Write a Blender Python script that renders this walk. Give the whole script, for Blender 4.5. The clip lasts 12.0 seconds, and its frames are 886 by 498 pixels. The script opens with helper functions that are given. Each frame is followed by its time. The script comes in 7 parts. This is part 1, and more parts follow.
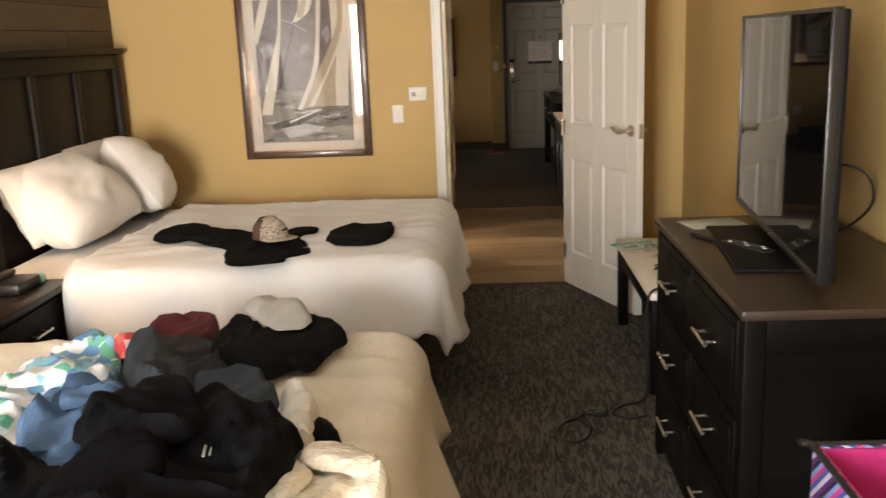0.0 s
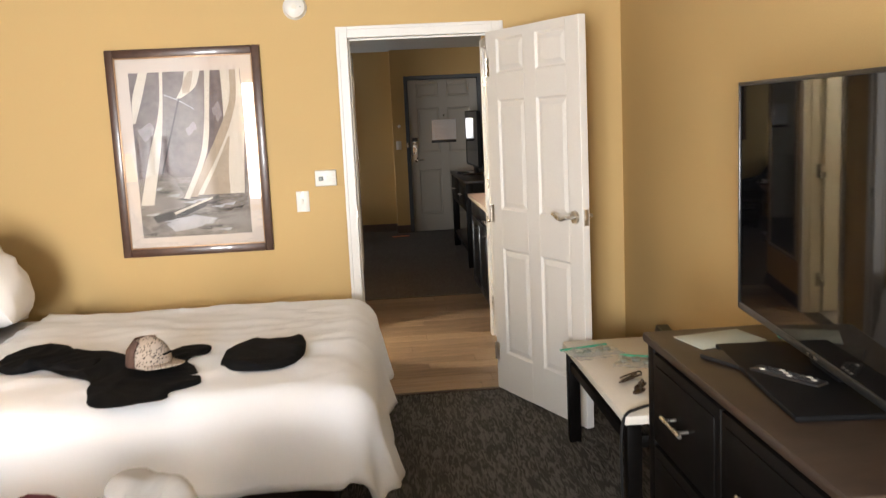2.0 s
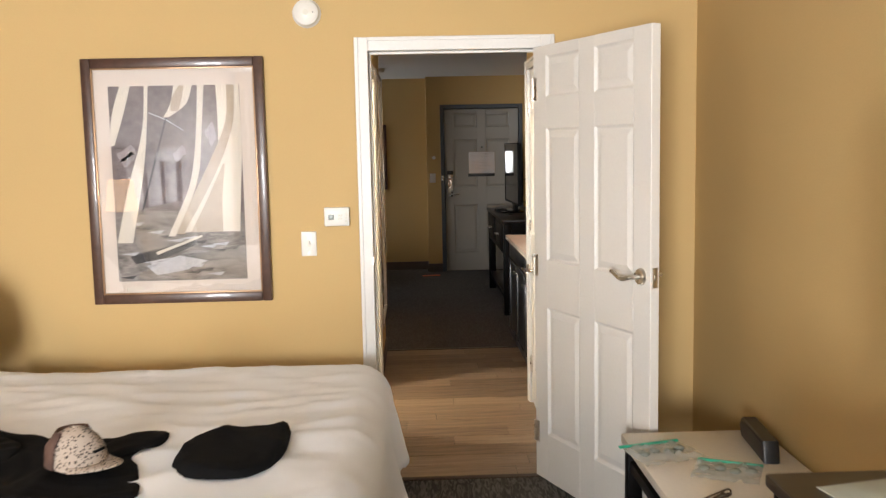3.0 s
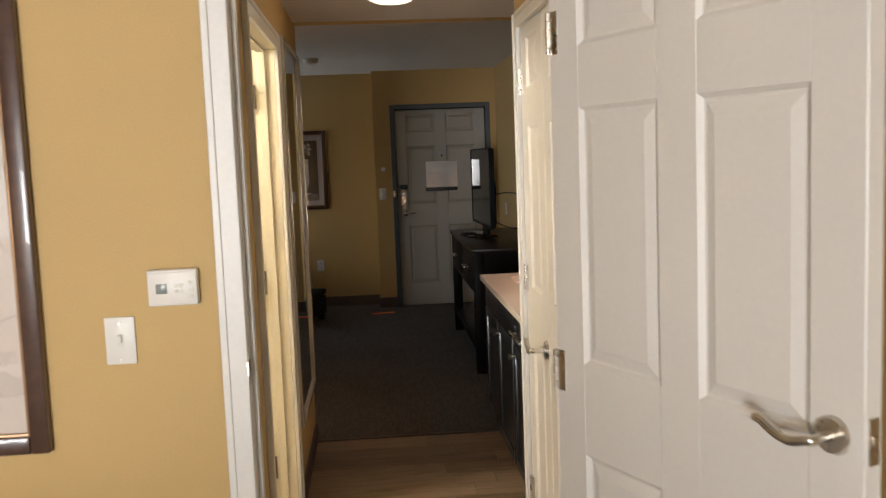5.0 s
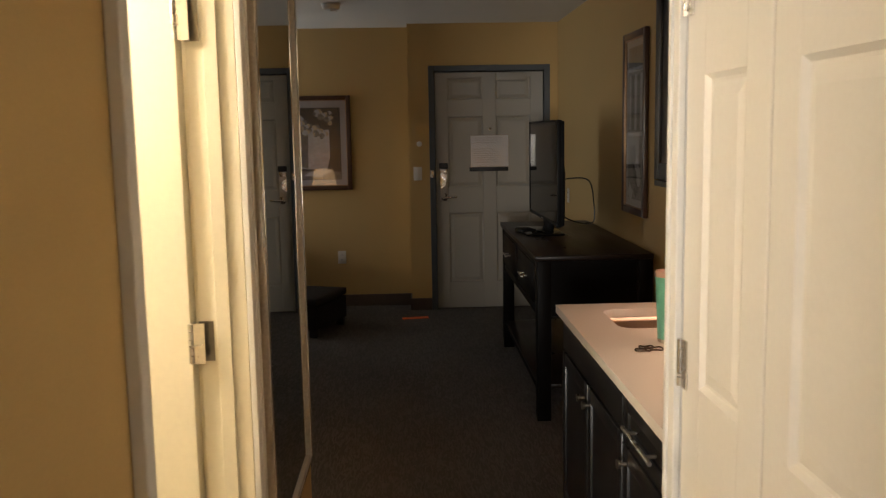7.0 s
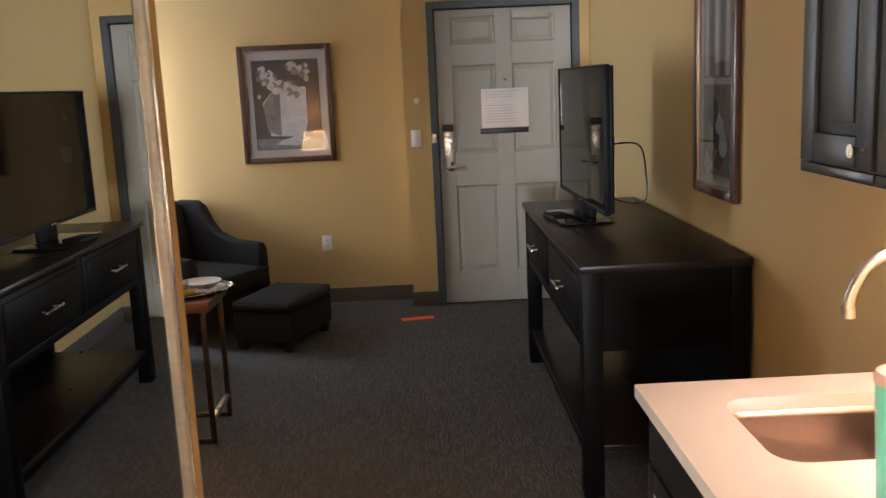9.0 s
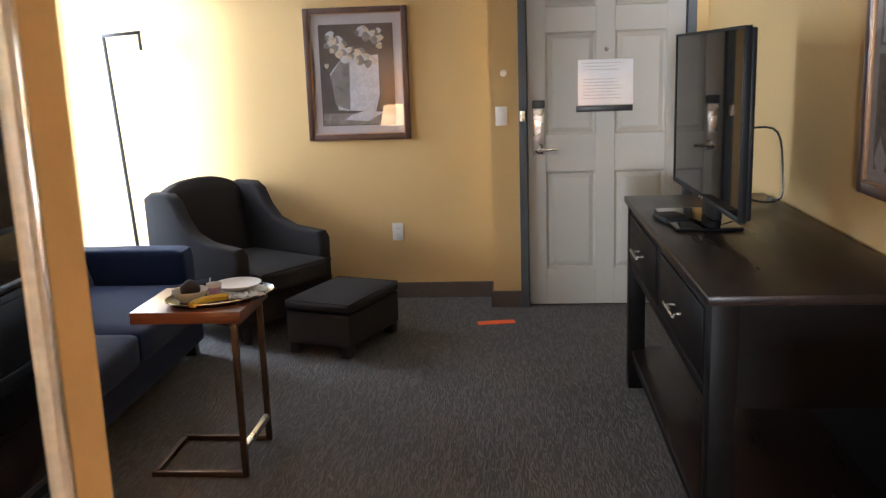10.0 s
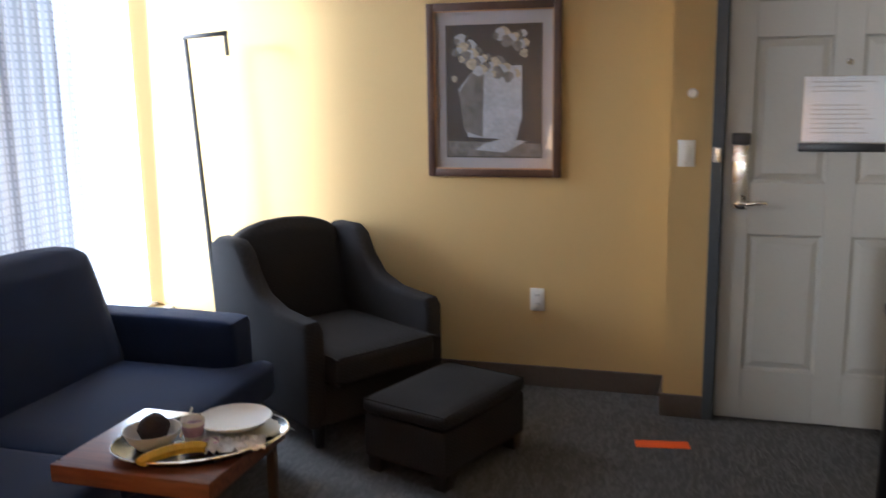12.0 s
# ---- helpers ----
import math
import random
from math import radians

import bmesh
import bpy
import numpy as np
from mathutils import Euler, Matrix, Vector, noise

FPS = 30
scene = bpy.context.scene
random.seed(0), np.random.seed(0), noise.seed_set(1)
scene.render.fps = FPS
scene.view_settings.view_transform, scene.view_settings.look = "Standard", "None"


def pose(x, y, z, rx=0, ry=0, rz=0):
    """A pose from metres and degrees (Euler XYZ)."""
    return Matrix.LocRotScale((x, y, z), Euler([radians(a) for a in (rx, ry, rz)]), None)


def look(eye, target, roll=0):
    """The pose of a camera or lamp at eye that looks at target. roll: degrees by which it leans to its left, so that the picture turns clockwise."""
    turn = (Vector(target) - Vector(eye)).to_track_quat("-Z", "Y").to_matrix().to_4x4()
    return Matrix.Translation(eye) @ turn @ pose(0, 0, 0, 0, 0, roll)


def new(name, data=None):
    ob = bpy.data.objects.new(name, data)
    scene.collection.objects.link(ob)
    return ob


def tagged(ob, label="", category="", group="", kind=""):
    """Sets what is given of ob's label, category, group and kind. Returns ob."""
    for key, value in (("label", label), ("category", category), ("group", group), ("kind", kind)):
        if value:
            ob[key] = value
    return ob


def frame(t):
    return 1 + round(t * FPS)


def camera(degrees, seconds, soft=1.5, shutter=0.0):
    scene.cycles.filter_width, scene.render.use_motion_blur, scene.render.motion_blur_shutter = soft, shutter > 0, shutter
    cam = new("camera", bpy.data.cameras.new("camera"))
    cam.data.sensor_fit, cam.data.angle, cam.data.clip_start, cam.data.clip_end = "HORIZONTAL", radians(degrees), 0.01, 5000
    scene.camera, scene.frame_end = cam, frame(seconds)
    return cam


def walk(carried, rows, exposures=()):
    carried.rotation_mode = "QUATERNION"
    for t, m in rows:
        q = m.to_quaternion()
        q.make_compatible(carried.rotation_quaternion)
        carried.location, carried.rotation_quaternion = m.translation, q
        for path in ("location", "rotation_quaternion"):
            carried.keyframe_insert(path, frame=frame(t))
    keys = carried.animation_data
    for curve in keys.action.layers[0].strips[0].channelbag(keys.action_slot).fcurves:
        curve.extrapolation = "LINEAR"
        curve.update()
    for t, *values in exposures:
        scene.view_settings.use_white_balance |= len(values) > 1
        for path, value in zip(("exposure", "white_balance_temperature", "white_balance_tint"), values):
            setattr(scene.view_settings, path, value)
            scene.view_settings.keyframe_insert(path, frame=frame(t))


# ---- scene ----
cam = camera(52.7, 12.0, soft=1.3, shutter=0.35)
PATH = [
    (0, (-0.052, -0.524, 1.612), (-0.158, 1.42, 1.155), -2.3),
    (0.5, (-0.05, -0.518, 1.625), (-0.014, 1.433, 1.186), -1.7),
    (1, (-0.125, -0.352, 1.619), (-0.065, 1.604, 1.204), -1.4),
    (1.5, (-0.234, -0.097, 1.633), (-0.138, 1.867, 1.266), -1.5),
    (2, (-0.192, 0.242, 1.599), (-0.059, 2.215, 1.301), -2.7),
    (2.5, (-0.175, 0.626, 1.624), (-0.086, 2.611, 1.388), -2.3),
    (2.7, (-0.154, 0.8, 1.605), (-0.091, 2.786, 1.377), -1.5),
    (4.3, (-0.014, 2.457, 1.563), (0.084, 4.443, 1.344), 0.6),
    (4.5, (-0.015, 2.626, 1.564), (0.136, 4.609, 1.347), -0.3),
    (5, (-0.002, 3.111, 1.56), (0.148, 5.095, 1.357), -2.2),
    (5.5, (-0.054, 3.589, 1.563), (0.061, 5.577, 1.381), -0.4),
    (6, (-0.04, 3.986, 1.567), (0.148, 5.969, 1.386), -1.0),
    (6.5, (0.033, 4.371, 1.572), (0.115, 6.359, 1.378), -1.8),
    (7, (0.024, 4.733, 1.567), (0.096, 6.715, 1.306), -1.0),
    (7.2, (0.027, 4.9, 1.585), (0.147, 6.877, 1.308), -1.7),
    (8.8, (0.117, 6.093, 1.551), (0.117, 8.066, 1.222), -1.8),
    (9, (0.133, 6.24, 1.57), (0.17, 8.207, 1.208), -2.6),
    (9.5, (0.197, 6.614, 1.566), (0.11, 8.576, 1.188), -3.2),
    (10, (0.162, 7.019, 1.541), (0.004, 8.971, 1.131), -1.9),
    (10.5, (0.146, 7.405, 1.542), (0.03, 9.348, 1.084), -2.9),
    (11, (0.213, 7.833, 1.537), (-0.004, 9.763, 1.057), -3.3),
    (11.5, (0.202, 8.202, 1.522), (-0.129, 10.122, 1.07), -1.1),
    (12, (0.187, 8.501, 1.54), (-0.372, 10.385, 1.166), -0.9),
]

EXPOSURE = [(0.0, 0.0, 6750, 10), (0.5, 0.24, 6450, 10), (1.5, 0.52, 6150, 10), (2.7, 0.52, 6050, 10), (4.5, 0.2, 6100, 10), (6.0, 0.0, 6500, 10), (7.2, 0.05, 6700, 10), (8.8, 1.45, 5800, 10), (9.5, 2.2, 5650, 10), (10.5, 2.4, 5400, 10), (11.4, 2.3, 5350, 10), (12.0, 1.85, 5350, 10)]
walk(cam, [(t, look(eye, target, roll)) for t, eye, target, roll in PATH], EXPOSURE)

# ---- world, window light and lamps ----
world = bpy.data.worlds.new("sky")
scene.world = world
world.use_nodes = True
wn = world.node_tree.nodes
sky = wn.new("ShaderNodeTexSky")
sky.sky_type = "NISHITA"
sky.sun_disc = False
sky.sun_elevation, sky.sun_rotation = radians(13), radians(235)
wn["Background"].inputs["Strength"].default_value = 0.075
world.node_tree.links.new(sky.outputs["Color"], wn["Background"].inputs["Color"])

LAMP_X, LAMP_Y = -1.15, 8.40   # table lamp by the rear wall


def lamp(name, kind, m, power, colour, size=0.1, size_y=None):
    data = bpy.data.lights.new(name, kind)
    data.energy, data.color = power, colour
    if kind == "AREA":
        data.shape = "RECTANGLE"
        data.size, data.size_y = size, size_y or size
    elif kind == "SUN":
        data.angle = radians(size)
    else:
        data.shadow_soft_size = size
    ob = new(name, data)
    ob.matrix_world = m
    return ob


lamp("sun", "SUN", look((-10, -7, 2.8), (0, 0, 0)), 1.9, (1, 0.96, 0.91), 10)
lamp("bedroom_daylight", "AREA", look((-1.44, -2.62, 1.36), (-1.2, 5, 1.20)), 435, (1, 0.97, 0.93), 1.25, 1.66)
lamp("living_daylight", "AREA", look((-2.90, 10.85, 1.42), (3, 10.85, 1.2)), 1.35, (0.86, 0.94, 1), 2.15, 1.66)
lamp("living_corner_daylight", "AREA", look((-2.74, 12.42, 1.29), (3, 12.42, 1.2)), 19, (0.88, 0.94, 1), 0.72, 1.92)
lamp("bedside_bulb", "POINT", pose(-2.29, 2.80, 1.28), 17, (1, 0.66, 0.36), 0.05)
lamp("hall_bulb", "POINT", pose(0.11, 6.85, 2.17), 0.7, (1, 0.72, 0.45), 0.08)
lamp("counter_light", "AREA", look((1.1, 7.40, 1.337), (1.1, 7.40, 0)), 4.8, (1, 0.62, 0.44), 0.18, 1.3)
lamp("bath_bulb", "POINT", pose(-1.3, 6.5, 2.1), 75, (1, 0.86, 0.66), 0.12)
lamp("table_lamp_bulb", "POINT", pose(LAMP_X, LAMP_Y, 0.97), 7.0, (1, 0.66, 0.34), 0.05)


# ---- materials ----
def surface(name, base, rough=0.6, metal=0.0, var=0.12, scale=3.0, grain=60.0, bump=0.1, stretch=(1, 1, 1), coat=0.0, tint=None, sheen=0.0, spec=0.5, piece=0.0, span=(0.6, 1.4)):
    """Base colour broken up by slow stains and fine grain, with relief from the grain."""
    m = bpy.data.materials.new(name)
    m.use_nodes = True
    n, l = m.node_tree.nodes, m.node_tree.links
    b = n["Principled BSDF"]
    tc = n.new("ShaderNodeTexCoord")
    mp = n.new("ShaderNodeMapping")
    mp.inputs["Scale"].default_value = stretch
    l.new(tc.outputs["Object"], mp.inputs["Vector"])
    slow, fine = n.new("ShaderNodeTexNoise"), n.new("ShaderNodeTexNoise")
    for t, sc, det in ((slow, scale, 4), (fine, grain, 3)):
        t.inputs["Scale"].default_value, t.inputs["Detail"].default_value = sc, det
        l.new(mp.outputs["Vector"], t.inputs["Vector"])
    add = n.new("ShaderNodeMath")
    add.operation = "ADD"
    l.new(slow.outputs["Fac"], add.inputs[0])
    l.new(fine.outputs["Fac"], add.inputs[1])
    source = add.outputs[0]
    if piece:
        info = n.new("ShaderNodeObjectInfo")
        mul = n.new("ShaderNodeMath")
        mul.operation = "MULTIPLY_ADD"
        mul.inputs[1].default_value = piece
        l.new(info.outputs["Random"], mul.inputs[0])
        l.new(source, mul.inputs[2])
        source = mul.outputs[0]
    ramp = n.new("ShaderNodeMapRange")
    ramp.inputs["From Min"].default_value, ramp.inputs["From Max"].default_value = span[0], span[1] + piece
    l.new(source, ramp.inputs["Value"])
    mix = n.new("ShaderNodeMix")
    mix.data_type = "RGBA"
    lo = [c * (1 - var) for c in (tint or base)]
    hi = [min(1, c * (1 + var)) for c in base]
    mix.inputs["A"].default_value, mix.inputs["B"].default_value = (*lo, 1), (*hi, 1)
    l.new(ramp.outputs["Result"], mix.inputs["Factor"])
    l.new(mix.outputs["Result"], b.inputs["Base Color"])
    rr = n.new("ShaderNodeMapRange")
    rr.inputs["To Min"].default_value, rr.inputs["To Max"].default_value = max(0.02, rough - 0.07), min(1, rough + 0.07)
    l.new(slow.outputs["Fac"], rr.inputs["Value"])
    l.new(rr.outputs["Result"], b.inputs["Roughness"])
    b.inputs["Metallic"].default_value = metal
    b.inputs["Coat Weight"].default_value = coat
    b.inputs["Specular IOR Level"].default_value = spec
    b.inputs["Sheen Weight"].default_value = sheen
    if bump:
        bp = n.new("ShaderNodeBump")
        bp.inputs["Strength"].default_value, bp.inputs["Distance"].default_value = bump, 0.004
        l.new(fine.outputs["Fac"], bp.inputs["Height"])
        l.new(bp.outputs["Normal"], b.inputs["Normal"])
    return m


def carpet_material(name, dark, light, along=9.0, across=52.0):
    m = bpy.data.materials.new(name)
    m.use_nodes = True
    n, l = m.node_tree.nodes, m.node_tree.links
    b = n["Principled BSDF"]
    tc, mp = n.new("ShaderNodeTexCoord"), n.new("ShaderNodeMapping")
    mp.inputs["Scale"].default_value = (across, along, 1)
    l.new(tc.outputs["Object"], mp.inputs["Vector"])
    streak, pile, slow = n.new("ShaderNodeTexNoise"), n.new("ShaderNodeTexNoise"), n.new("ShaderNodeTexNoise")
    streak.inputs["Scale"].default_value, streak.inputs["Detail"].default_value, streak.inputs["Distortion"].default_value = 1.0, 1.2, 1.5
    l.new(mp.outputs["Vector"], streak.inputs["Vector"])
    pile.inputs["Scale"].default_value, slow.inputs["Scale"].default_value = 260, 1.6
    l.new(tc.outputs["Object"], pile.inputs["Vector"])
    l.new(tc.outputs["Object"], slow.inputs["Vector"])
    ramp = n.new("ShaderNodeMapRange")
    ramp.inputs["From Min"].default_value, ramp.inputs["From Max"].default_value = 0.43, 0.62
    l.new(streak.outputs["Fac"], ramp.inputs["Value"])
    mul = n.new("ShaderNodeMath")
    mul.operation = "MULTIPLY"
    l.new(ramp.outputs["Result"], mul.inputs[0])
    l.new(pile.outputs["Fac"], mul.inputs[1])
    add = n.new("ShaderNodeMath")
    add.operation = "MULTIPLY_ADD"
    add.inputs[1].default_value = 1.3
    l.new(mul.outputs[0], add.inputs[0])
    sub = n.new("ShaderNodeMapRange")
    sub.inputs["From Min"].default_value, sub.inputs["From Max"].default_value = 0.3, 0.7
    sub.inputs["To Min"].default_value, sub.inputs["To Max"].default_value = 0.0, 0.22
    l.new(slow.outputs["Fac"], sub.inputs["Value"])
    l.new(sub.outputs["Result"], add.inputs[2])
    mix = n.new("ShaderNodeMix")
    mix.data_type = "RGBA"
    mix.inputs["A"].default_value, mix.inputs["B"].default_value = (*dark, 1), (*light, 1)
    l.new(add.outputs[0], mix.inputs["Factor"])
    l.new(mix.outputs["Result"], b.inputs["Base Color"])
    b.inputs["Roughness"].default_value = 0.95
    b.inputs["Specular IOR Level"].default_value = 0.15
    bp = n.new("ShaderNodeBump")
    bp.inputs["Strength"].default_value, bp.inputs["Distance"].default_value = 0.6, 0.006
    l.new(add.outputs[0], bp.inputs["Height"])
    l.new(bp.outputs["Normal"], b.inputs["Normal"])
    return m


def wood_material(name, a, bcol, rough=0.45, scale=(3, 30, 30), piece=0.35, bump=0.05, span=(0.6, 1.4)):
    """Long grain along local x."""
    return surface(name, a, rough, var=0.1, scale=1.0, grain=4.0, bump=bump, stretch=scale, tint=bcol, piece=piece, span=span)


def glow(name, colour, strength):
    m = bpy.data.materials.new(name)
    m.use_nodes = True
    b = m.node_tree.nodes["Principled BSDF"]
    b.inputs["Base Color"].default_value = (*colour, 1)
    b.inputs["Emission Color"].default_value = (*colour, 1)
    b.inputs["Emission Strength"].default_value = strength
    return m


def clear_glass(name, rough=0.0, base=0.04, gloss=1.0):
    m = bpy.data.materials.new(name)
    m.use_nodes = True
    n, l = m.node_tree.nodes, m.node_tree.links
    n.remove(n["Principled BSDF"])
    tr, gl, fr, mix = n.new("ShaderNodeBsdfTransparent"), n.new("ShaderNodeBsdfGlossy"), n.new("ShaderNodeLayerWeight"), n.new("ShaderNodeMixShader")
    gl.inputs["Roughness"].default_value = rough
    gl.inputs["Color"].default_value = (gloss, gloss, gloss, 1)
    power, part_ = n.new("ShaderNodeMath"), n.new("ShaderNodeMath")
    power.operation, power.inputs[1].default_value = "POWER", 5.0
    part_.operation, part_.inputs[1].default_value, part_.inputs[2].default_value = "MULTIPLY_ADD", 0.9, base
    l.new(fr.outputs["Facing"], power.inputs[0])
    l.new(power.outputs[0], part_.inputs[0])
    l.new(part_.outputs[0], mix.inputs["Fac"])
    l.new(tr.outputs["BSDF"], mix.inputs[1])
    l.new(gl.outputs["BSDF"], mix.inputs[2])
    l.new(mix.outputs["Shader"], n["Material Output"].inputs["Surface"])
    return m


def sheer_material(name, colour, clear=0.35):
    m = bpy.data.materials.new(name)
    m.use_nodes = True
    n, l = m.node_tree.nodes, m.node_tree.links
    n.remove(n["Principled BSDF"])
    tr, tl, df = n.new("ShaderNodeBsdfTransparent"), n.new("ShaderNodeBsdfTranslucent"), n.new("ShaderNodeBsdfDiffuse")
    tc, br = n.new("ShaderNodeTexCoord"), n.new("ShaderNodeTexBrick")
    br.inputs["Scale"].default_value = 14
    br.inputs["Mortar Size"].default_value = 0.14
    br.inputs["Mortar Smooth"].default_value = 0.8
    br.offset = 0
    mp = n.new("ShaderNodeMapping")
    mp.inputs["Rotation"].default_value = (0, radians(90), 0)
    l.new(tc.outputs["Object"], mp.inputs["Vector"])
    l.new(mp.outputs["Vector"], br.inputs["Vector"])
    br.inputs["Color1"].default_value = br.inputs["Color2"].default_value = (*colour, 1)
    br.inputs["Mortar"].default_value = (*[c * 0.6 for c in colour], 1)
    for node in (tl, df):
        l.new(br.outputs["Color"], node.inputs["Color"])
    m1, m2 = n.new("ShaderNodeMixShader"), n.new("ShaderNodeMixShader")
    m1.inputs["Fac"].default_value, m2.inputs["Fac"].default_value = 0.5, clear
    l.new(df.outputs["BSDF"], m1.inputs[1])
    l.new(tl.outputs["BSDF"], m1.inputs[2])
    l.new(m1.outputs["Shader"], m2.inputs[1])
    l.new(tr.outputs["BSDF"], m2.inputs[2])
    l.new(m2.outputs["Shader"], n["Material Output"].inputs["Surface"])
    return m


def spotted_material(name, ground, spot, scale=26):
    m = surface(name, ground, 0.8)
    n, l = m.node_tree.nodes, m.node_tree.links
    v = n.new("ShaderNodeTexVoronoi")
    v.inputs["Scale"].default_value = scale
    tc = n.new("ShaderNodeTexCoord")
    l.new(tc.outputs["Object"], v.inputs["Vector"])
    mr = n.new("ShaderNodeMapRange")
    mr.inputs["From Min"].default_value, mr.inputs["From Max"].default_value = 0.32, 0.40
    l.new(v.outputs["Distance"], mr.inputs["Value"])
    mix = n.new("ShaderNodeMix")
    mix.data_type = "RGBA"
    mix.inputs["A"].default_value, mix.inputs["B"].default_value = (*spot, 1), (*ground, 1)
    l.new(mr.outputs["Result"], mix.inputs["Factor"])
    l.new(mix.outputs["Result"], n["Principled BSDF"].inputs["Base Color"])
    return m


def print_material(name, stops, scale=18, rough=0.5):
    """Many-coloured cloth: cells coloured from a short list."""
    m = surface(name, stops[0], rough)
    n, l = m.node_tree.nodes, m.node_tree.links
    v, tc = n.new("ShaderNodeTexVoronoi"), n.new("ShaderNodeTexCoord")
    v.inputs["Scale"].default_value = scale
    l.new(tc.outputs["Object"], v.inputs["Vector"])
    ramp = n.new("ShaderNodeValToRGB")
    ramp.color_ramp.interpolation = "CONSTANT"
    for i, c in enumerate(stops):
        e = ramp.color_ramp.elements[i] if i < 2 else ramp.color_ramp.elements.new(i / len(stops))
        e.position, e.color = i / len(stops), (*c, 1)
    sep = n.new("ShaderNodeSeparateColor")
    l.new(v.outputs["Color"], sep.inputs["Color"])
    l.new(sep.outputs["Red"], ramp.inputs["Fac"])
    l.new(ramp.outputs["Color"], n["Principled BSDF"].inputs["Base Color"])
    return m


def stripe_material(name, stops, scale=9.0):
    m = surface(name, stops[0], 0.6)
    n, l = m.node_tree.nodes, m.node_tree.links
    w, tc = n.new("ShaderNodeTexWave"), n.new("ShaderNodeTexCoord")
    w.bands_direction = "DIAGONAL"
    w.wave_profile = "SAW"
    w.inputs["Scale"].default_value = scale
    l.new(tc.outputs["Object"], w.inputs["Vector"])
    ramp = n.new("ShaderNodeValToRGB")
    ramp.color_ramp.interpolation = "CONSTANT"
    for i, c in enumerate(stops):
        e = ramp.color_ramp.elements[i] if i < 2 else ramp.color_ramp.elements.new(i / len(stops))
        e.position, e.color = i / len(stops), (*c, 1)
    l.new(w.outputs["Fac"], ramp.inputs["Fac"])
    l.new(ramp.outputs["Color"], n["Principled BSDF"].inputs["Base Color"])
    return m


PAINT = surface("tan_wall_paint", (0.55, 0.385, 0.165), 0.7, var=0.05, scale=1.2, grain=180, bump=0.12, spec=0.3)
CEIL = surface("white_ceiling_paint", (0.72, 0.70, 0.66), 0.85, var=0.04, scale=2, grain=220, bump=0.3)
BATH = surface("cream_bath_paint", (0.75, 0.69, 0.54), 0.6, var=0.04)
WHITE = surface("white_door_paint", (0.74, 0.71, 0.66), 0.38, var=0.03, scale=2, grain=90, bump=0.03)
TRIM = surface("white_trim_paint", (0.72, 0.70, 0.66), 0.42, var=0.04, scale=5, grain=80, bump=0.03)
DARKTRIM = surface("grey_metal_door_frame", (0.055, 0.065, 0.075), 0.45, var=0.15, scale=6, grain=120, bump=0.03)
ENTRY = surface("cream_grey_door_paint", (0.345, 0.328, 0.288), 0.42, var=0.04, scale=2, grain=90, bump=0.04)
CARPET1 = carpet_material("dark_patterned_carpet", (0.036, 0.0335, 0.030), (0.150, 0.139, 0.121), 9.0, 48.0)
CARPET2 = carpet_material("grey_loop_carpet", (0.070, 0.0645, 0.060), (0.122, 0.113, 0.105), 12, 60)
BASE = surface("grey_rubber_baseboard", (0.10, 0.078, 0.065), 0.6, var=0.15, scale=4)
OAK = wood_material("oak_vinyl_plank", (0.37, 0.255, 0.158), (0.13, 0.080, 0.047), 0.42, (1.3, 34, 34), 0.45, span=(0.78, 1.22))
GREYWOOD = wood_material("weathered_wood_plank", (0.115, 0.080, 0.052), (0.055, 0.037, 0.024), 0.65, (1.5, 16, 16), 0.5, 0.15)
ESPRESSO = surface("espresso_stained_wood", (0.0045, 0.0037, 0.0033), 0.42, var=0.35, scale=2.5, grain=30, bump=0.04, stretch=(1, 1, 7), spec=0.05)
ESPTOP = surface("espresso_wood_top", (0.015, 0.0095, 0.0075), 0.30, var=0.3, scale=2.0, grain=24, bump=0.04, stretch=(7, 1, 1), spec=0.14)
# espresso lightened to brown: the lit wall's sheen is put into the base colour
DRESSTOP = surface("espresso_dresser_top_painted_sheen", (0.034, 0.022, 0.015), 0.34, var=0.3, scale=2.0, grain=24, bump=0.04, stretch=(1, 7, 1), spec=0.35)
HEAD = surface("dark_headboard_wood", (0.008, 0.005, 0.004), 0.5, var=0.35, scale=3, grain=26, bump=0.06, stretch=(1, 1, 6), spec=0.22)
BLACKCAB = surface("black_cabinet_paint", (0.011, 0.0105, 0.011), 0.34, var=0.2, scale=4, grain=60, bump=0.03, coat=0.1)
GREYPANEL = surface("charcoal_cabinet_panel", (0.030, 0.033, 0.038), 0.40, var=0.2, scale=3, grain=30, bump=0.05, stretch=(1, 1, 5))
STEEL = surface("brushed_nickel", (0.62, 0.58, 0.52), 0.28, 1.0, var=0.08, scale=12, grain=150, bump=0.03)
CHROME = surface("polished_chrome", (0.75, 0.74, 0.72), 0.12, 1.0, var=0.05, bump=0)
COPPER = surface("stainless_sink", (0.46, 0.38, 0.32), 0.30, 1.0, var=0.06, scale=8, grain=120, bump=0.04)
BRONZE = surface("bronze_painted_metal", (0.07, 0.045, 0.032), 0.38, 0.7, var=0.2)
BLACKMETAL = surface("black_metal", (0.012, 0.012, 0.012), 0.4, 0.6, var=0.2)
SCREEN = surface("black_tv_screen", (0.0035, 0.0035, 0.004), 0.03, var=0.1, bump=0, spec=0.42)
for link in list(SCREEN.node_tree.nodes["Principled BSDF"].inputs["Roughness"].links):
    SCREEN.node_tree.links.remove(link)
SCREEN.node_tree.nodes["Principled BSDF"].inputs["Roughness"].default_value = 0.03
